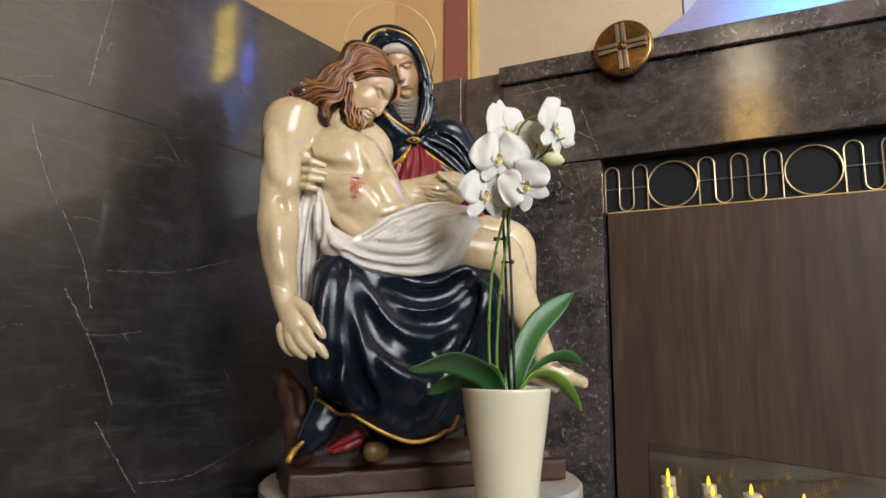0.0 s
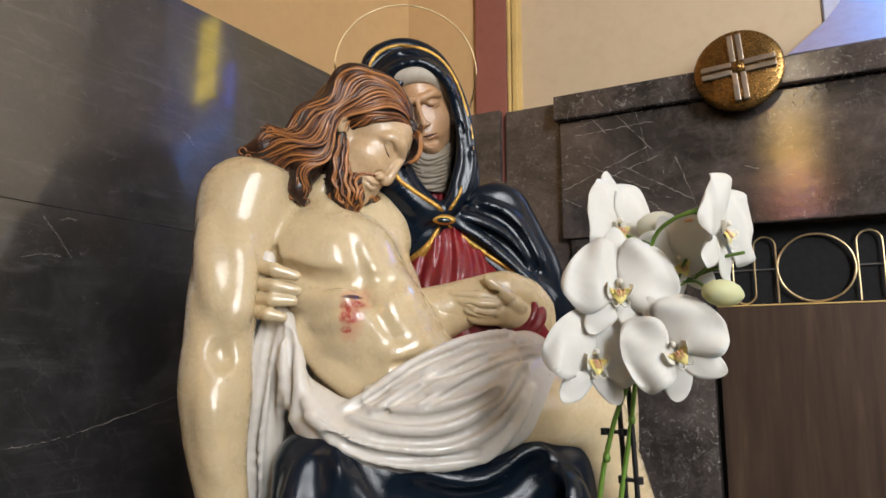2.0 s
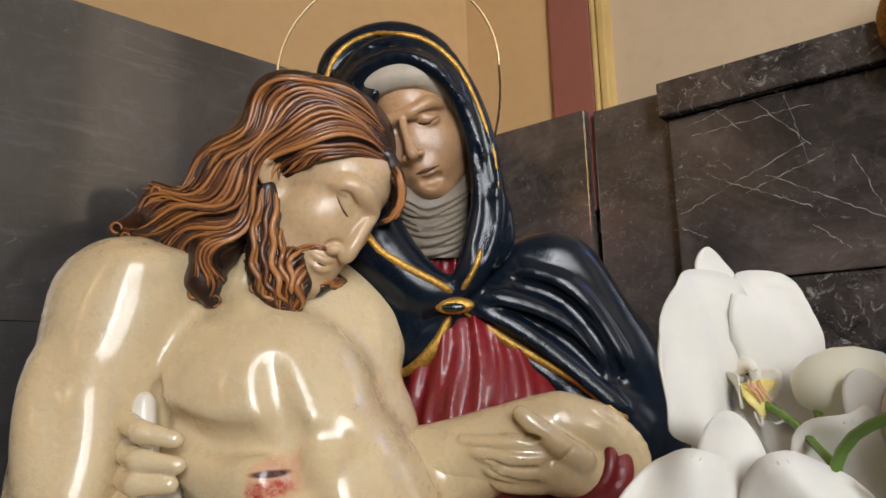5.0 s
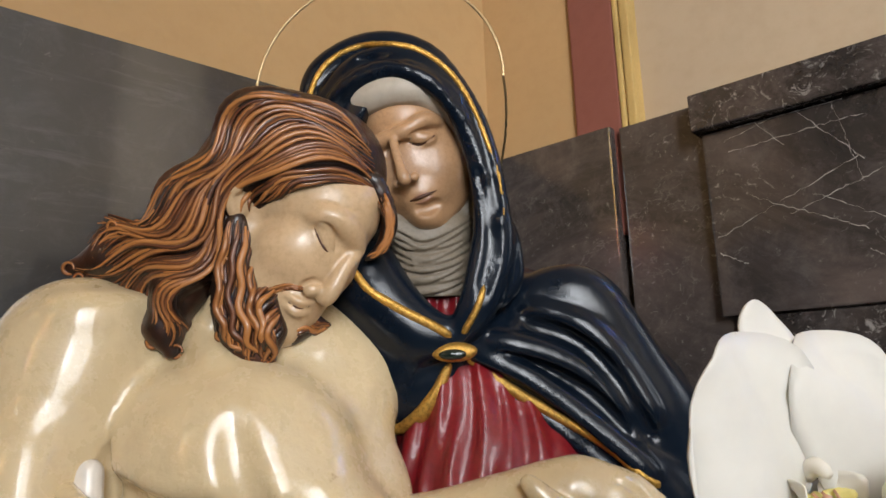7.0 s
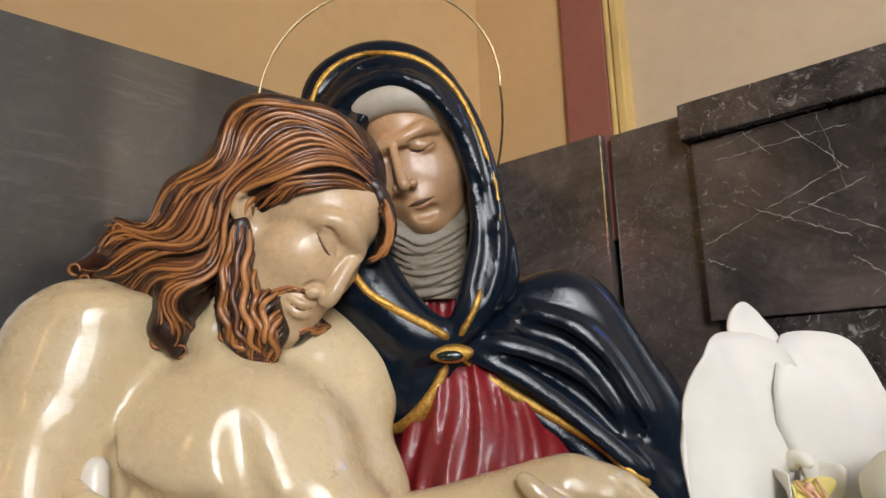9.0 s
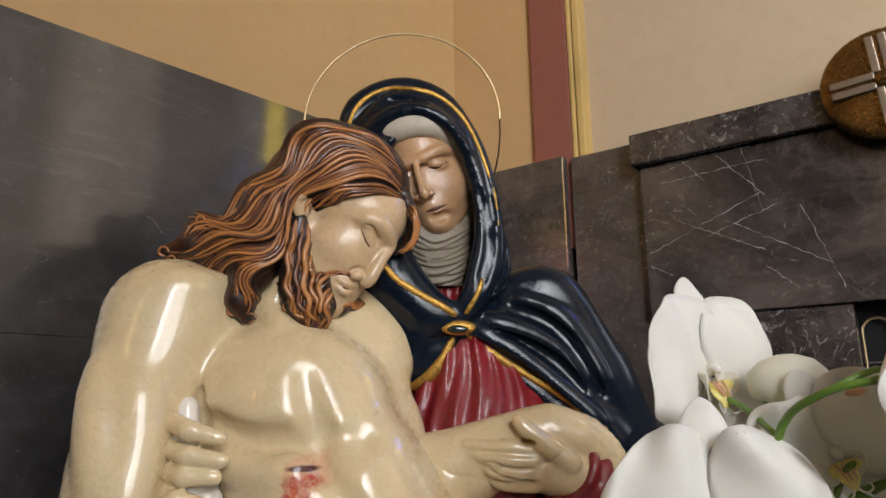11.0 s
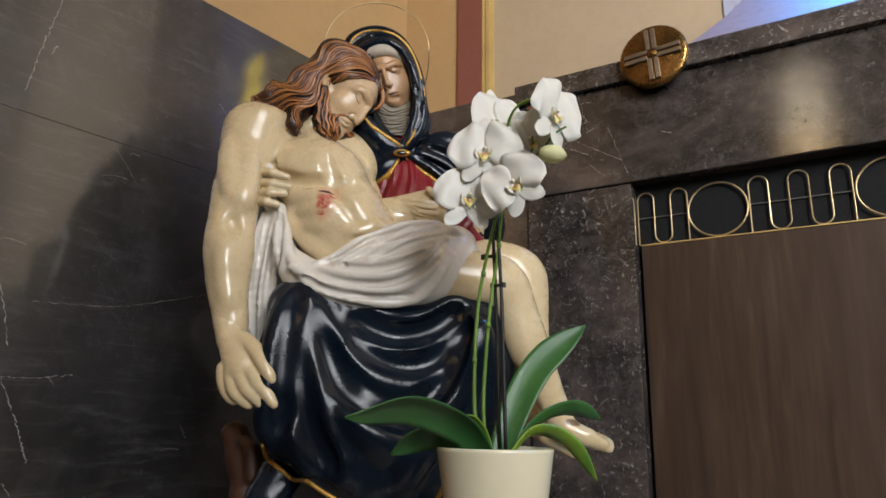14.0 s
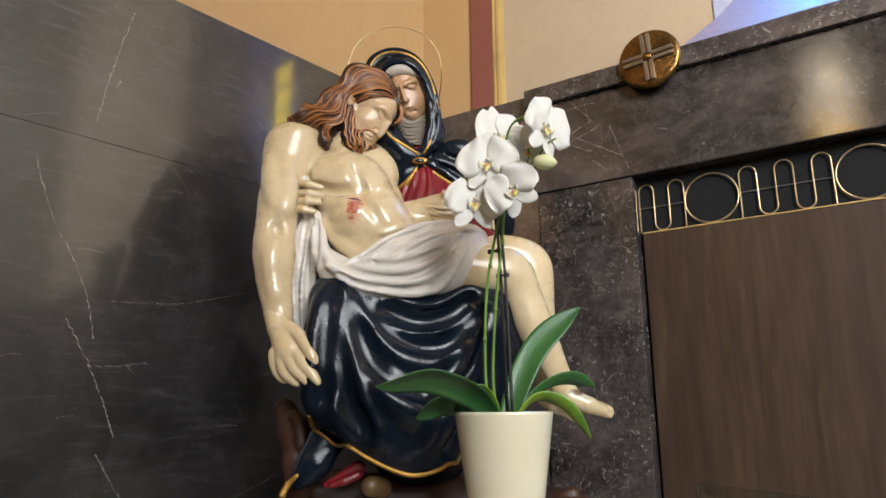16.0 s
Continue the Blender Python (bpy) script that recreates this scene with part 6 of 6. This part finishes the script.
gold.limb(hood.onto(spline([(0.000, -0.030, 0.688, 0.0033), (0.022, -0.030, 0.669, 0.0037), (0.055, -0.030, 0.647, 0.0039), (0.086, -0.030, 0.628, 0.0037), (0.124, -0.020, 0.601, 0.0035)], 40), FRONT, 0.25), 0.002)
gold.limb(hood.onto(spline([(-0.014, -0.030, 0.685, 0.0031), (-0.026, -0.030, 0.660, 0.0046), (-0.042, -0.030, 0.643, 0.0057), (-0.055, -0.030, 0.638, 0.0051)], 24), FRONT, 0.25), 0.002)
gold.limb(hood.onto(spline([(-0.021, -0.030, 0.668, 0.0041), (-0.033, -0.030, 0.651, 0.0062), (-0.048, -0.030, 0.640, 0.0051)], 20), FRONT, 0.25), 0.002)
gold.ball((-0.008, -0.044, 0.693), (0.0165, 0.007, 0.0072), 0.002)
gold.limb([(-0.203, -0.150, 0.070, 0.006), (-0.196, -0.146, 0.086, 0.005), (-0.182, -0.150, 0.100, 0.004)], 0.003)
halo_line = [(-0.064 + 0.0945 * math.cos(a), -0.050 + 0.16 * max(0.0, -math.sin(a)), 0.898 + 0.0945 * math.sin(a), 0.0014) for a in np.linspace(0, 2 * math.pi, 73)]
halo = Clay((-0.17, -0.06, 0.79), (0.04, 0.12, 1.0), 0.0015)
halo.limb(halo_line, 0.001)
gem = Clay((-0.020, -0.062, 0.681), (0.004, -0.038, 0.701), 0.0014)
gem.ball((-0.008, -0.050, 0.691), (0.010, 0.004, 0.0040), 0.001)
# the base with its rock, shoe and robe
base = Clay((-0.30, -0.22, -0.005), (0.40, 0.26, 0.40), 0.004)
robe = Clay((-0.22, -0.20, 0.03), (0.0, 0.05, 0.16), 0.0028)
robe.limb([(-0.136, -0.130, 0.083, 0.0064), (-0.113, -0.125, 0.092, 0.0107), (-0.091, -0.110, 0.106, 0.0153)], 0.006)
robe.limb([(-0.127, -0.140, 0.083, 0.0053), (-0.106, -0.140, 0.089, 0.0063), (-0.086, -0.130, 0.098, 0.0075)], 0.004)
shoe = Clay((-0.14, -0.22, 0.03), (0.02, 0.0, 0.14), 0.0028)
shoe.limb([(-0.061, -0.145, 0.081, 0.0168), (-0.051, -0.110, 0.076, 0.0186)], 0.008)
base.limb([(-0.237, -0.040, 0.208, 0.0199), (-0.215, -0.050, 0.170, 0.0255), (-0.202, -0.060, 0.116, 0.0229), (-0.195, -0.070, 0.075, 0.0249)], 0.012)
base.limb([(-0.214, -0.070, 0.198, 0.0102), (-0.199, -0.080, 0.184, 0.0101), (-0.194, -0.080, 0.145, 0.0090)], 0.006)
base.limb([(-0.162, -0.000, 0.056, 0.0462), (0.033, 0.020, 0.030, 0.0498), (0.159, 0.030, 0.045, 0.0429)], 0.02)
base.limb([(0.286, 0.030, 0.045, 0.0177), (0.261, 0.030, 0.027, 0.0228)], 0.02)

mantle.smooth, hood.smooth, cloth.smooth, skin.smooth, dress.smooth = 5, 4, 1, 3, 2

# the plain board under it, a little askew
_s, _x, _y, _z = base.part(base.lo, base.lo + base.h * base.n)
_c, _n = math.cos(radians(13)), math.sin(radians(13))
_u, _v = (_x - 0.032) * _c + (_y - 0.06) * _n, -(_x - 0.032) * _n + (_y - 0.06) * _c
base.blend(_s, np.maximum(np.maximum(np.abs(_u) - 0.272, np.abs(_v) - 0.128), np.abs(_z - 0.021) - 0.021), 0.004)
base.ripple(0.0012, lambda x, y, z: np.sin(70 * x + 3 * np.sin(50 * z)) * np.sin(60 * y + 40 * z))

statue_mesh = clay_mesh("statue", [(skin, SKIN), (fingers, SKIN), (palm, SKIN), (hands, SKIN), (head, FACE_PALE), (hair, HAIR), (strands, HAIR), (brow_slit_lines, BROW_SLIT), (face, FACE), (lips, LIPS), (coif, COIF), (wimple, WIMPLE), (hood, MANTLE), (dress, DRESS),
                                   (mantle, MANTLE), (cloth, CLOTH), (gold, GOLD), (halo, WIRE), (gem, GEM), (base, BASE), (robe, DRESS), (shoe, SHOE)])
statue = tagged(new("statue", statue_mesh), "painted carved statue of a seated blue-cloaked figure holding a reclining figure", "statue")
statue_mesh.transform(LEAN @ STATUE)


# ---- the potted orchid ----
def petal_material(name, base, through_light=0.22):
    """A thin petal: matt, with part of the light passing through."""
    n = Nodes(name)
    at = n.coords(30.0)
    fine = n.noise(at, 3.0, 5, 0.6)
    col = n.ramp(fine, (0.3, tuple(c * 0.96 for c in base)), (0.7, base))
    n.bump(n.noise(n.coords(30.0, (1, 1, 0.3)), 9.0, 3), 0.05, 0.001)
    m = n.done(col, 0.5)
    thin = n.node("BsdfTranslucent", ins={"Color": col})
    both = n.node("MixShader", ins={0: through_light, 1: n.b.outputs[0], 2: thin.outputs[0]})
    n.t.links.new(both.outputs[0], n.t.nodes["Material Output"].inputs[0])
    return m


PETAL = petal_material("white_petal", (0.86, 0.84, 0.78))
BUD = petal_material("pale_green_bud", (0.80, 0.80, 0.46))
LIP_WHITE = petal_material("white_lip", (0.90, 0.86, 0.76))
LIP_YELLOW = petal_material("yellow_lip", (0.95, 0.84, 0.32))
LIP_PINK = petal_material("pink_throat", (0.85, 0.50, 0.32))
STEM_GREEN = painted("green_stem", (0.13, 0.24, 0.035), 0.4, 0.25, 40, grime=(0.7, 0.6, 0.4))
STAKE = painted("black_plastic", (0.012, 0.011, 0.011), 0.4, 0.2, 40)
leafy = Nodes("orchid_leaf")
at = leafy.coords(1.0)
patch = leafy.noise(at, 9.0, 4)
tint = leafy.ramp(patch, (0.3, (0.022, 0.085, 0.022)), (0.7, (0.045, 0.15, 0.03)))
leafy.bump(leafy.noise(at, 90.0, 4), 0.06, 0.002)
LEAF = leafy.done(tint, 0.44, Coat_Weight=0.05)
leafy = Nodes("yellowing_leaf")
at = leafy.coords(1.0)
tint = leafy.ramp(leafy.noise(at, 12.0, 4), (0.3, (0.07, 0.17, 0.02)), (0.7, (0.24, 0.36, 0.03)))
LEAF_YOUNG = leafy.done(tint, 0.34)
pot_mat = Nodes("cream_glazed_ceramic")
at = pot_mat.coords(1.0)
POT = pot_mat.done(pot_mat.ramp(pot_mat.noise(at, 7.0, 4), (0.3, (0.74, 0.67, 0.47)), (0.7, (0.80, 0.74, 0.55))), 0.22, coat=0.5)
SOIL = painted("bark_chips", (0.06, 0.035, 0.02), 0.9, 0.5, 60, bump=0.8)
LINER = painted("white_inner_pot", (0.75, 0.75, 0.73), 0.4)


def blade(line, widths, side, cup=0.2, thick=0.0012, across=7, wave=0.0, seed=0):
    """A leaf or petal: a bowed strip along line; side is its width's direction, cup how far its edges rise."""
    rnd = random.Random(seed)
    ph = rnd.uniform(0, 6)
    bm = bmesh.new()
    n = len(line)
    tops, lows = [], []
    for i, (p, w) in enumerate(zip(line, widths)):
        p = Vector(p)
        d = (Vector(line[min(i + 1, n - 1)]) - Vector(line[max(i - 1, 0)])).normalized()
        s = (Vector(side) - Vector(side).dot(d) * d).normalized()
        up = s.cross(d).normalized()
        row_t, row_l = [], []
        for u in np.linspace(-1, 1, across):
            bow = cup * w * (abs(u) ** 1.7) + wave * w * math.sin(ph + 5 * i / n * 2 + 3 * u) * abs(u)
            q = p + s * (u * w) + up * bow
            row_t.append(bm.verts.new(q + up * thick / 2)), row_l.append(bm.verts.new(q - up * thick / 2))
        tops.append(row_t), lows.append(row_l)
    for rows, flip in ((tops, False), (lows, True)):
        for a, b in zip(rows, rows[1:]):
            for i in range(across - 1):
                f = (a[i], a[i + 1], b[i + 1], b[i])
                bm.faces.new(f[::-1] if flip else f)
    for i in range(n - 1):
        bm.faces.new((tops[i][0], tops[i + 1][0], lows[i + 1][0], lows[i][0]))
        bm.faces.new((tops[i][-1], lows[i][-1], lows[i + 1][-1], tops[i + 1][-1]))
    for e in (0, -1):
        for i in range(across - 1):
            bm.faces.new((tops[e][i], tops[e][i + 1], lows[e][i + 1], lows[e][i]))
    bmesh.ops.recalc_face_normals(bm, faces=bm.faces)
    return bm


orchid = tagged(new("potted_orchid"), "white flowering orchid in a cream ceramic pot before the statue", "potted plant")
PX, PY = -0.2835, 0.7615
part("pot", lathe([(0, 0.975), (0.041, 0.975), (0.0435, 0.978), (0.055, 1.09), (0.0728, 1.2165), (0.0730, 1.2195), (0.0715, 1.2215), (0.0697, 1.2195), (0.068, 1.210), (0.058, 1.13), (0, 1.13)], 72, centre=(PX, PY)), POT, orchid, "tapered cream glazed pot", True)
part("inner_pot", lathe([(0.055, 1.135), (0.063, 1.208), (0.064, 1.208), (0.056, 1.135)], 48, centre=(PX + 0.002, PY)), LINER, orchid, "white plastic inner pot", True)
bark = bmesh.new()
rnd = random.Random(3)
for _ in range(90):
    r, a = 0.056 * math.sqrt(rnd.random()), rnd.uniform(0, 6.3)
    got = bmesh.ops.create_cube(bark, size=1.0, matrix=pose(PX + r * math.cos(a), PY + r * math.sin(a), 1.192 + rnd.uniform(0, 0.01), rnd.uniform(0, 90), rnd.uniform(0, 90), rnd.uniform(0, 90)) @ Matrix.Diagonal((rnd.uniform(0.006, 0.016), rnd.uniform(0.005, 0.01), rnd.uniform(0.004, 0.007), 1)))
tagged(part("bark", bark, SOIL, orchid, "brown bark chips"), kind="stuff")

# leaves: base, middle, tip, half width
def leaf(points, width, side, material=LEAF, cup=0.35, seed=0):
    line = spline(points, 22)
    prof = [width * (0.42 + 0.58 * math.sin(math.pi * min(1, t * 0.62 + 0.12))) * (1 - max(0, (t - 0.72) / 0.28) ** 2.2) + 0.0006 for t in np.linspace(0, 1, 22)]
    return part("leaf", blade(line, prof, side, cup, 0.0018, 9, 0.05, seed), material, orchid, smooth=True)


leaf([(-0.286, 0.752, 1.200), (-0.298, 0.700, 1.246), (-0.318, 0.615, 1.268), (-0.335, 0.525, 1.255)], 0.021, (0.55, -0.2, 0.55), seed=1)
leaf([(-0.288, 0.757, 1.200), (-0.320, 0.738, 1.230), (-0.358, 0.708, 1.236), (-0.388, 0.681, 1.212)], 0.021, (0.2, -0.75, 0.55), seed=2)
leaf([(-0.279, 0.762, 1.200), (-0.268, 0.785, 1.262), (-0.243, 0.815, 1.326), (-0.192, 0.854, 1.381)], 0.0200, (0.75, 0.1, -0.62), cup=0.25, seed=3)
leaf([(-0.275, 0.768, 1.200), (-0.252, 0.810, 1.246), (-0.222, 0.860, 1.268), (-0.1905, 0.897, 1.257)], 0.0165, (0.6, -0.45, 0.5), seed=4)
leaf([(-0.272, 0.764, 1.200), (-0.245, 0.790, 1.238), (-0.212, 0.815, 1.230), (-0.1785, 0.8365, 1.182)], 0.0135, (0.6, -0.5, 0.45), LEAF_YOUNG, seed=5)
leaf([(-0.284, 0.748, 1.200), (-0.288, 0.728, 1.236), (-0.296, 0.710, 1.254), (-0.306, 0.698, 1.252)], 0.013, (0.7, 0.0, 0.5), LEAF_YOUNG, seed=6)
leaf([(-0.288, 0.770, 1.200), (-0.300, 0.785, 1.223), (-0.318, 0.800, 1.228)], 0.011, (0.1, -0.7, 0.5), seed=7)

# stems, stakes and clips
def rod(name, points, r, material, n=24, label=""):
    r = [float(w) for w in np.linspace(r * 1.05, r * 0.6, n)] if name == "stem" else r
    return part(name, tube(spline(points, n), r, sides=10), material, orchid, label, True)


rod("stem", [(-0.296, 0.758, 1.195), (-0.311, 0.760, 1.256), (-0.312, 0.760, 1.330), (-0.306, 0.760, 1.410), (-0.291, 0.756, 1.472), (-0.270, 0.742, 1.520), (-0.256, 0.738, 1.575), (-0.243, 0.722, 1.632), (-0.222, 0.708, 1.650), (-0.197, 0.708, 1.656)], 0.0027, STEM_GREEN, 40)
rod("stem", [(-0.290, 0.758, 1.195), (-0.298, 0.758, 1.260), (-0.295, 0.758, 1.330), (-0.286, 0.757, 1.410), (-0.275, 0.755, 1.470), (-0.2626, 0.748, 1.535), (-0.246, 0.760, 1.580), (-0.222, 0.768, 1.604), (-0.190, 0.766, 1.616)], 0.0027, STEM_GREEN, 40)
for x, y, z in ((-0.312, 0.760, 1.330), (-0.298, 0.7585, 1.445), (-0.2905, 0.7575, 1.375), (-0.273, 0.7545, 1.48)):
    part("stem_node", tube([(x, y, z - 0.004), (x, y, z), (x, y, z + 0.004)], [0.0027, 0.0036, 0.0027], sides=10), STEM_GREEN, orchid, smooth=True)
rod("stake", [(-0.279, 0.767, 1.18), (-0.283, 0.765, 1.40), (-0.286, 0.763, 1.500)], 0.0024, STAKE, 8, "thin black plastic stake")
rod("stake", [(-0.266, 0.757, 1.18), (-0.271, 0.758, 1.40), (-0.275, 0.752, 1.520)], 0.0024, STAKE, 8, "thin black plastic stake")


def clip(x0, x1, y, z):
    bm = box(x0, x1, y - 0.0035, y + 0.0035, z - 0.0016, z + 0.0016, 0.0008)
    for x in (x0, x1):
        tube([(x, y, z - 0.003), (x, y, z + 0.003)], 0.0042, bm, 10)
    return part("clip", bm, STAKE, orchid, "small black plant clip")


clip(-0.299, -0.283, 0.761, 1.468)
clip(-0.284, -0.270, 0.759, 1.427)


def flower(at, facing, tilt, size=1.0, seed=0, open_=1.0):
    """A moth orchid flower: three sepals, two broad petals and a lip; facing is the way it looks, tilt turns it."""
    rnd = random.Random(seed)
    f = Vector(facing).normalized()
    right = Vector((0, 0, 1)).cross(f).normalized() * -1
    up = f.cross(right).normalized() * -1
    if up.z < 0:
        up = -up
    right = up.cross(f) * -1
    m = Matrix((right, up, f)).transposed().to_4x4()
    m = Matrix.Translation(at) @ m @ Matrix.Rotation(radians(-tilt), 4, "Z") @ Matrix.Scale(size, 4)
    me = bpy.data.meshes.new("flower")
    bm = bmesh.new()
    bmesh.ops.create_uvsphere(bm, u_segments=10, v_segments=6, radius=0.004, matrix=Matrix.Translation((0, 0, -0.004)))
    bm.to_mesh(me), bm.free()
    me.materials.append(PETAL)
    fl = new("flower", me)
    fl.parent = orchid
    fl.matrix_local = m

    def flat(angle, length, width, lift, back, cup, wave, shape, s):
        a = radians(angle + rnd.uniform(-5, 5))
        d, side = Vector((math.sin(a), math.cos(a), 0)), Vector((math.cos(a), -math.sin(a), 0))
        bend, length = rnd.uniform(-0.004, 0.004), length * rnd.uniform(0.94, 1.05)
        line, ws = [], []
        for u in np.linspace(0, 1, 18):
            t = 1 - (1 - u) ** 1.7
            z = lift + (back + bend) * t ** 1.4 + 0.004 * math.sin(math.pi * min(1.0, 1.15 * t))
            line.append(d * (0.002 + length * t) + side * (6 * bend * length * t * t * 6) + Vector((0, 0, z)))
            ws.append(width * shape(t) * (1 + 0.05 * math.sin(7 * t + 40 * bend * length * 1000)) + 0.0003)
        return part("petal", blade(line, ws, side, cup, 0.0007, 11, wave, s), PETAL, fl, smooth=True)

    def egg(t):
        return 1.62 * (0.06 + t) ** 0.62 * max(0.0, 1 - t) ** 0.62

    def broad(t):
        return math.sqrt(max(0.0, 1 - abs((t - 0.55) / 0.60) ** 2.8)) if t < 0.55 else math.sqrt(max(0.0, 1 - ((t - 0.55) / 0.45) ** 2.2))

    flat(3, 0.055, 0.0190, -0.005, 0.002 * open_, -0.1, 0.08, egg, seed + 1)
    flat(150, 0.050, 0.0195, -0.005, 0.003, -0.1, 0.08, egg, seed + 2)
    flat(-150, 0.050, 0.0195, -0.005, 0.003, -0.1, 0.08, egg, seed + 3)
    flat(67, 0.049, 0.0370, 0.001, 0.006 * open_, -0.06, 0.15, broad, seed + 4)
    flat(-67, 0.049, 0.0370, 0.0025, 0.006 * open_, -0.06, 0.15, broad, seed + 5)
    # the lip: column, two raised side lobes with yellow feet, a tongue with curled tips
    bm = bmesh.new()
    tube(spline([(0, 0.003, 0), (0, 0.005, 0.006), (0, 0.002, 0.011)], 6), [0.0034, 0.0033, 0.0030, 0.0028, 0.0025, 0.0014], bm, 10)
    lip = part("lip", bm, LIP_WHITE, fl, "white column above a yellow and pink lip", True)
    lip.scale = (0.95, 0.95, 0.8)
    for s in (-1, 1):
        bm = blade(spline([(s * 0.002, -0.004, 0.001), (s * 0.009, -0.005, 0.006), (s * 0.0125, 0.000, 0.013)], 9), [0.003, 0.006, 0.008, 0.009, 0.009, 0.0082, 0.0066, 0.0045, 0.0012], (0, 0.8, -0.4), 0.3, 0.0006, 7)
        part("side_lobe", bm, LIP_WHITE, lip, smooth=True)
        bm = blade(spline([(s * 0.002, -0.0045, 0.0025), (s * 0.0065, -0.006, 0.0065), (s * 0.0095, -0.004, 0.0105)], 7), [0.0016, 0.0026, 0.0032, 0.0036, 0.0032, 0.0024, 0.0008], (0, 0.8, -0.4), 0.3, 0.0006, 5)
        part("lobe_spot", bm, LIP_YELLOW, lip, "yellow foot of the side lobe", True)
        bm = bmesh.new()
        tube(spline([(s * 0.001, -0.0185, 0.010), (s * 0.004, -0.022, 0.012), (s * 0.008, -0.020, 0.015), (s * 0.008, -0.016, 0.014)], 9), [0.0009, 0.0008, 0.0007, 0.0007, 0.0006, 0.0006, 0.0005, 0.0005, 0.0003], bm, 6)
        part("tendril", bm, LIP_WHITE, lip, smooth=True)
    bm = blade(spline([(0, -0.003, 0.002), (0, -0.008, 0.009), (0, -0.014, 0.012), (0, -0.020, 0.010)], 9), [0.002, 0.0045, 0.0060, 0.0066, 0.0064, 0.0054, 0.0040, 0.0026, 0.001], (1, 0, 0), 0.35, 0.0006, 7)
    part("tongue", bm, LIP_YELLOW, lip, smooth=True)
    bm = bmesh.new()
    for x in (-0.0030, 0.0004, 0.0030):
        tube([(x * 1.5, -0.003, 0.0062), (x, -0.008, 0.0112), (x * 0.8, -0.0125, 0.0136)], [0.0005, 0.0009, 0.0004], bm, 6)
    bmesh.ops.create_uvsphere(bm, u_segments=8, v_segments=6, radius=0.0020, matrix=Matrix.Translation((0.0006, -0.0055, 0.0080)))
    part("callus", bm, LIP_PINK, lip, "pink and orange throat", True)
    return fl


FLOWERS = [((-0.281, 0.764, 1.660), (0.86, -0.50, 0.10), 2, 0.94, 1), ((-0.2700, 0.7080, 1.5950), (0.44, -0.89, 0.12), -4, 0.93, 11),
           ((-0.2925, 0.7056, 1.5355), (0.66, -0.73, 0.06), -4, 0.90, 21), ((-0.2250, 0.7030, 1.5420), (0.12, -0.98, 0.06), 32, 0.86, 31),
           ((-0.1868, 0.7467, 1.6462), (0.92, -0.36, 0.02), -18, 0.92, 41), ((-0.2260, 0.7600, 1.6220), (0.46, -0.86, -0.22), 22, 0.80, 51)]
for row in FLOWERS:
    flower(*row)
TWIGS = [((-0.243, 0.722, 1.632), (-0.262, 0.752, 1.644), (-0.282, 0.768, 1.653)), ((-0.256, 0.738, 1.575), (-0.266, 0.736, 1.592), (-0.272, 0.722, 1.600)),
         ((-0.272, 0.744, 1.515), (-0.285, 0.736, 1.530), (-0.291, 0.716, 1.540)), ((-0.258, 0.752, 1.55), (-0.238, 0.746, 1.552), (-0.223, 0.730, 1.544)),
         ((-0.222, 0.708, 1.650), (-0.200, 0.722, 1.660), (-0.195, 0.751, 1.648)), ((-0.232, 0.765, 1.596), (-0.224, 0.760, 1.614), (-0.218, 0.745, 1.620)),
         ((-0.243, 0.722, 1.632), (-0.246, 0.740, 1.630), (-0.255, 0.762, 1.651)), ((-0.222, 0.768, 1.604), (-0.212, 0.760, 1.602), (-0.201, 0.735, 1.593)),
         ((-0.214, 0.767, 1.606), (-0.192, 0.752, 1.620), (-0.170, 0.742, 1.623))]
for row in TWIGS:
    rod("twig", row, 0.0015, STEM_GREEN, 8)


def bud(at, way, length, width, material, label):
    bm = lathe([(0, -0.5), (0.24, -0.46), (0.42, -0.30), (0.5, -0.08), (0.48, 0.12), (0.36, 0.32), (0.17, 0.44), (0.06, 0.49), (0, 0.5)], 20)
    bm.transform(Matrix.Diagonal((width, width * 0.86, length, 1)))
    bm.transform(Matrix.Translation(at) @ Vector(way).to_track_quat("Z", "Y").to_matrix().to_4x4())
    return part("bud", bm, material, orchid, label, True)


bud((-0.2431, 0.7662, 1.6572), (0.80, 0.40, 0.10), 0.040, 0.031, petal_material("cream_bud", (0.90, 0.89, 0.74)), "swollen cream white bud")
bud((-0.1887, 0.7419, 1.5890), (0.85, 0.45, -0.12), 0.036, 0.027, BUD, "closed pale yellow-green bud")
bud((-0.2109, 0.7219, 1.6507), (0.7, 0.4, 0.1), 0.009, 0.004, LIP_PINK, "tiny brown stem tip")
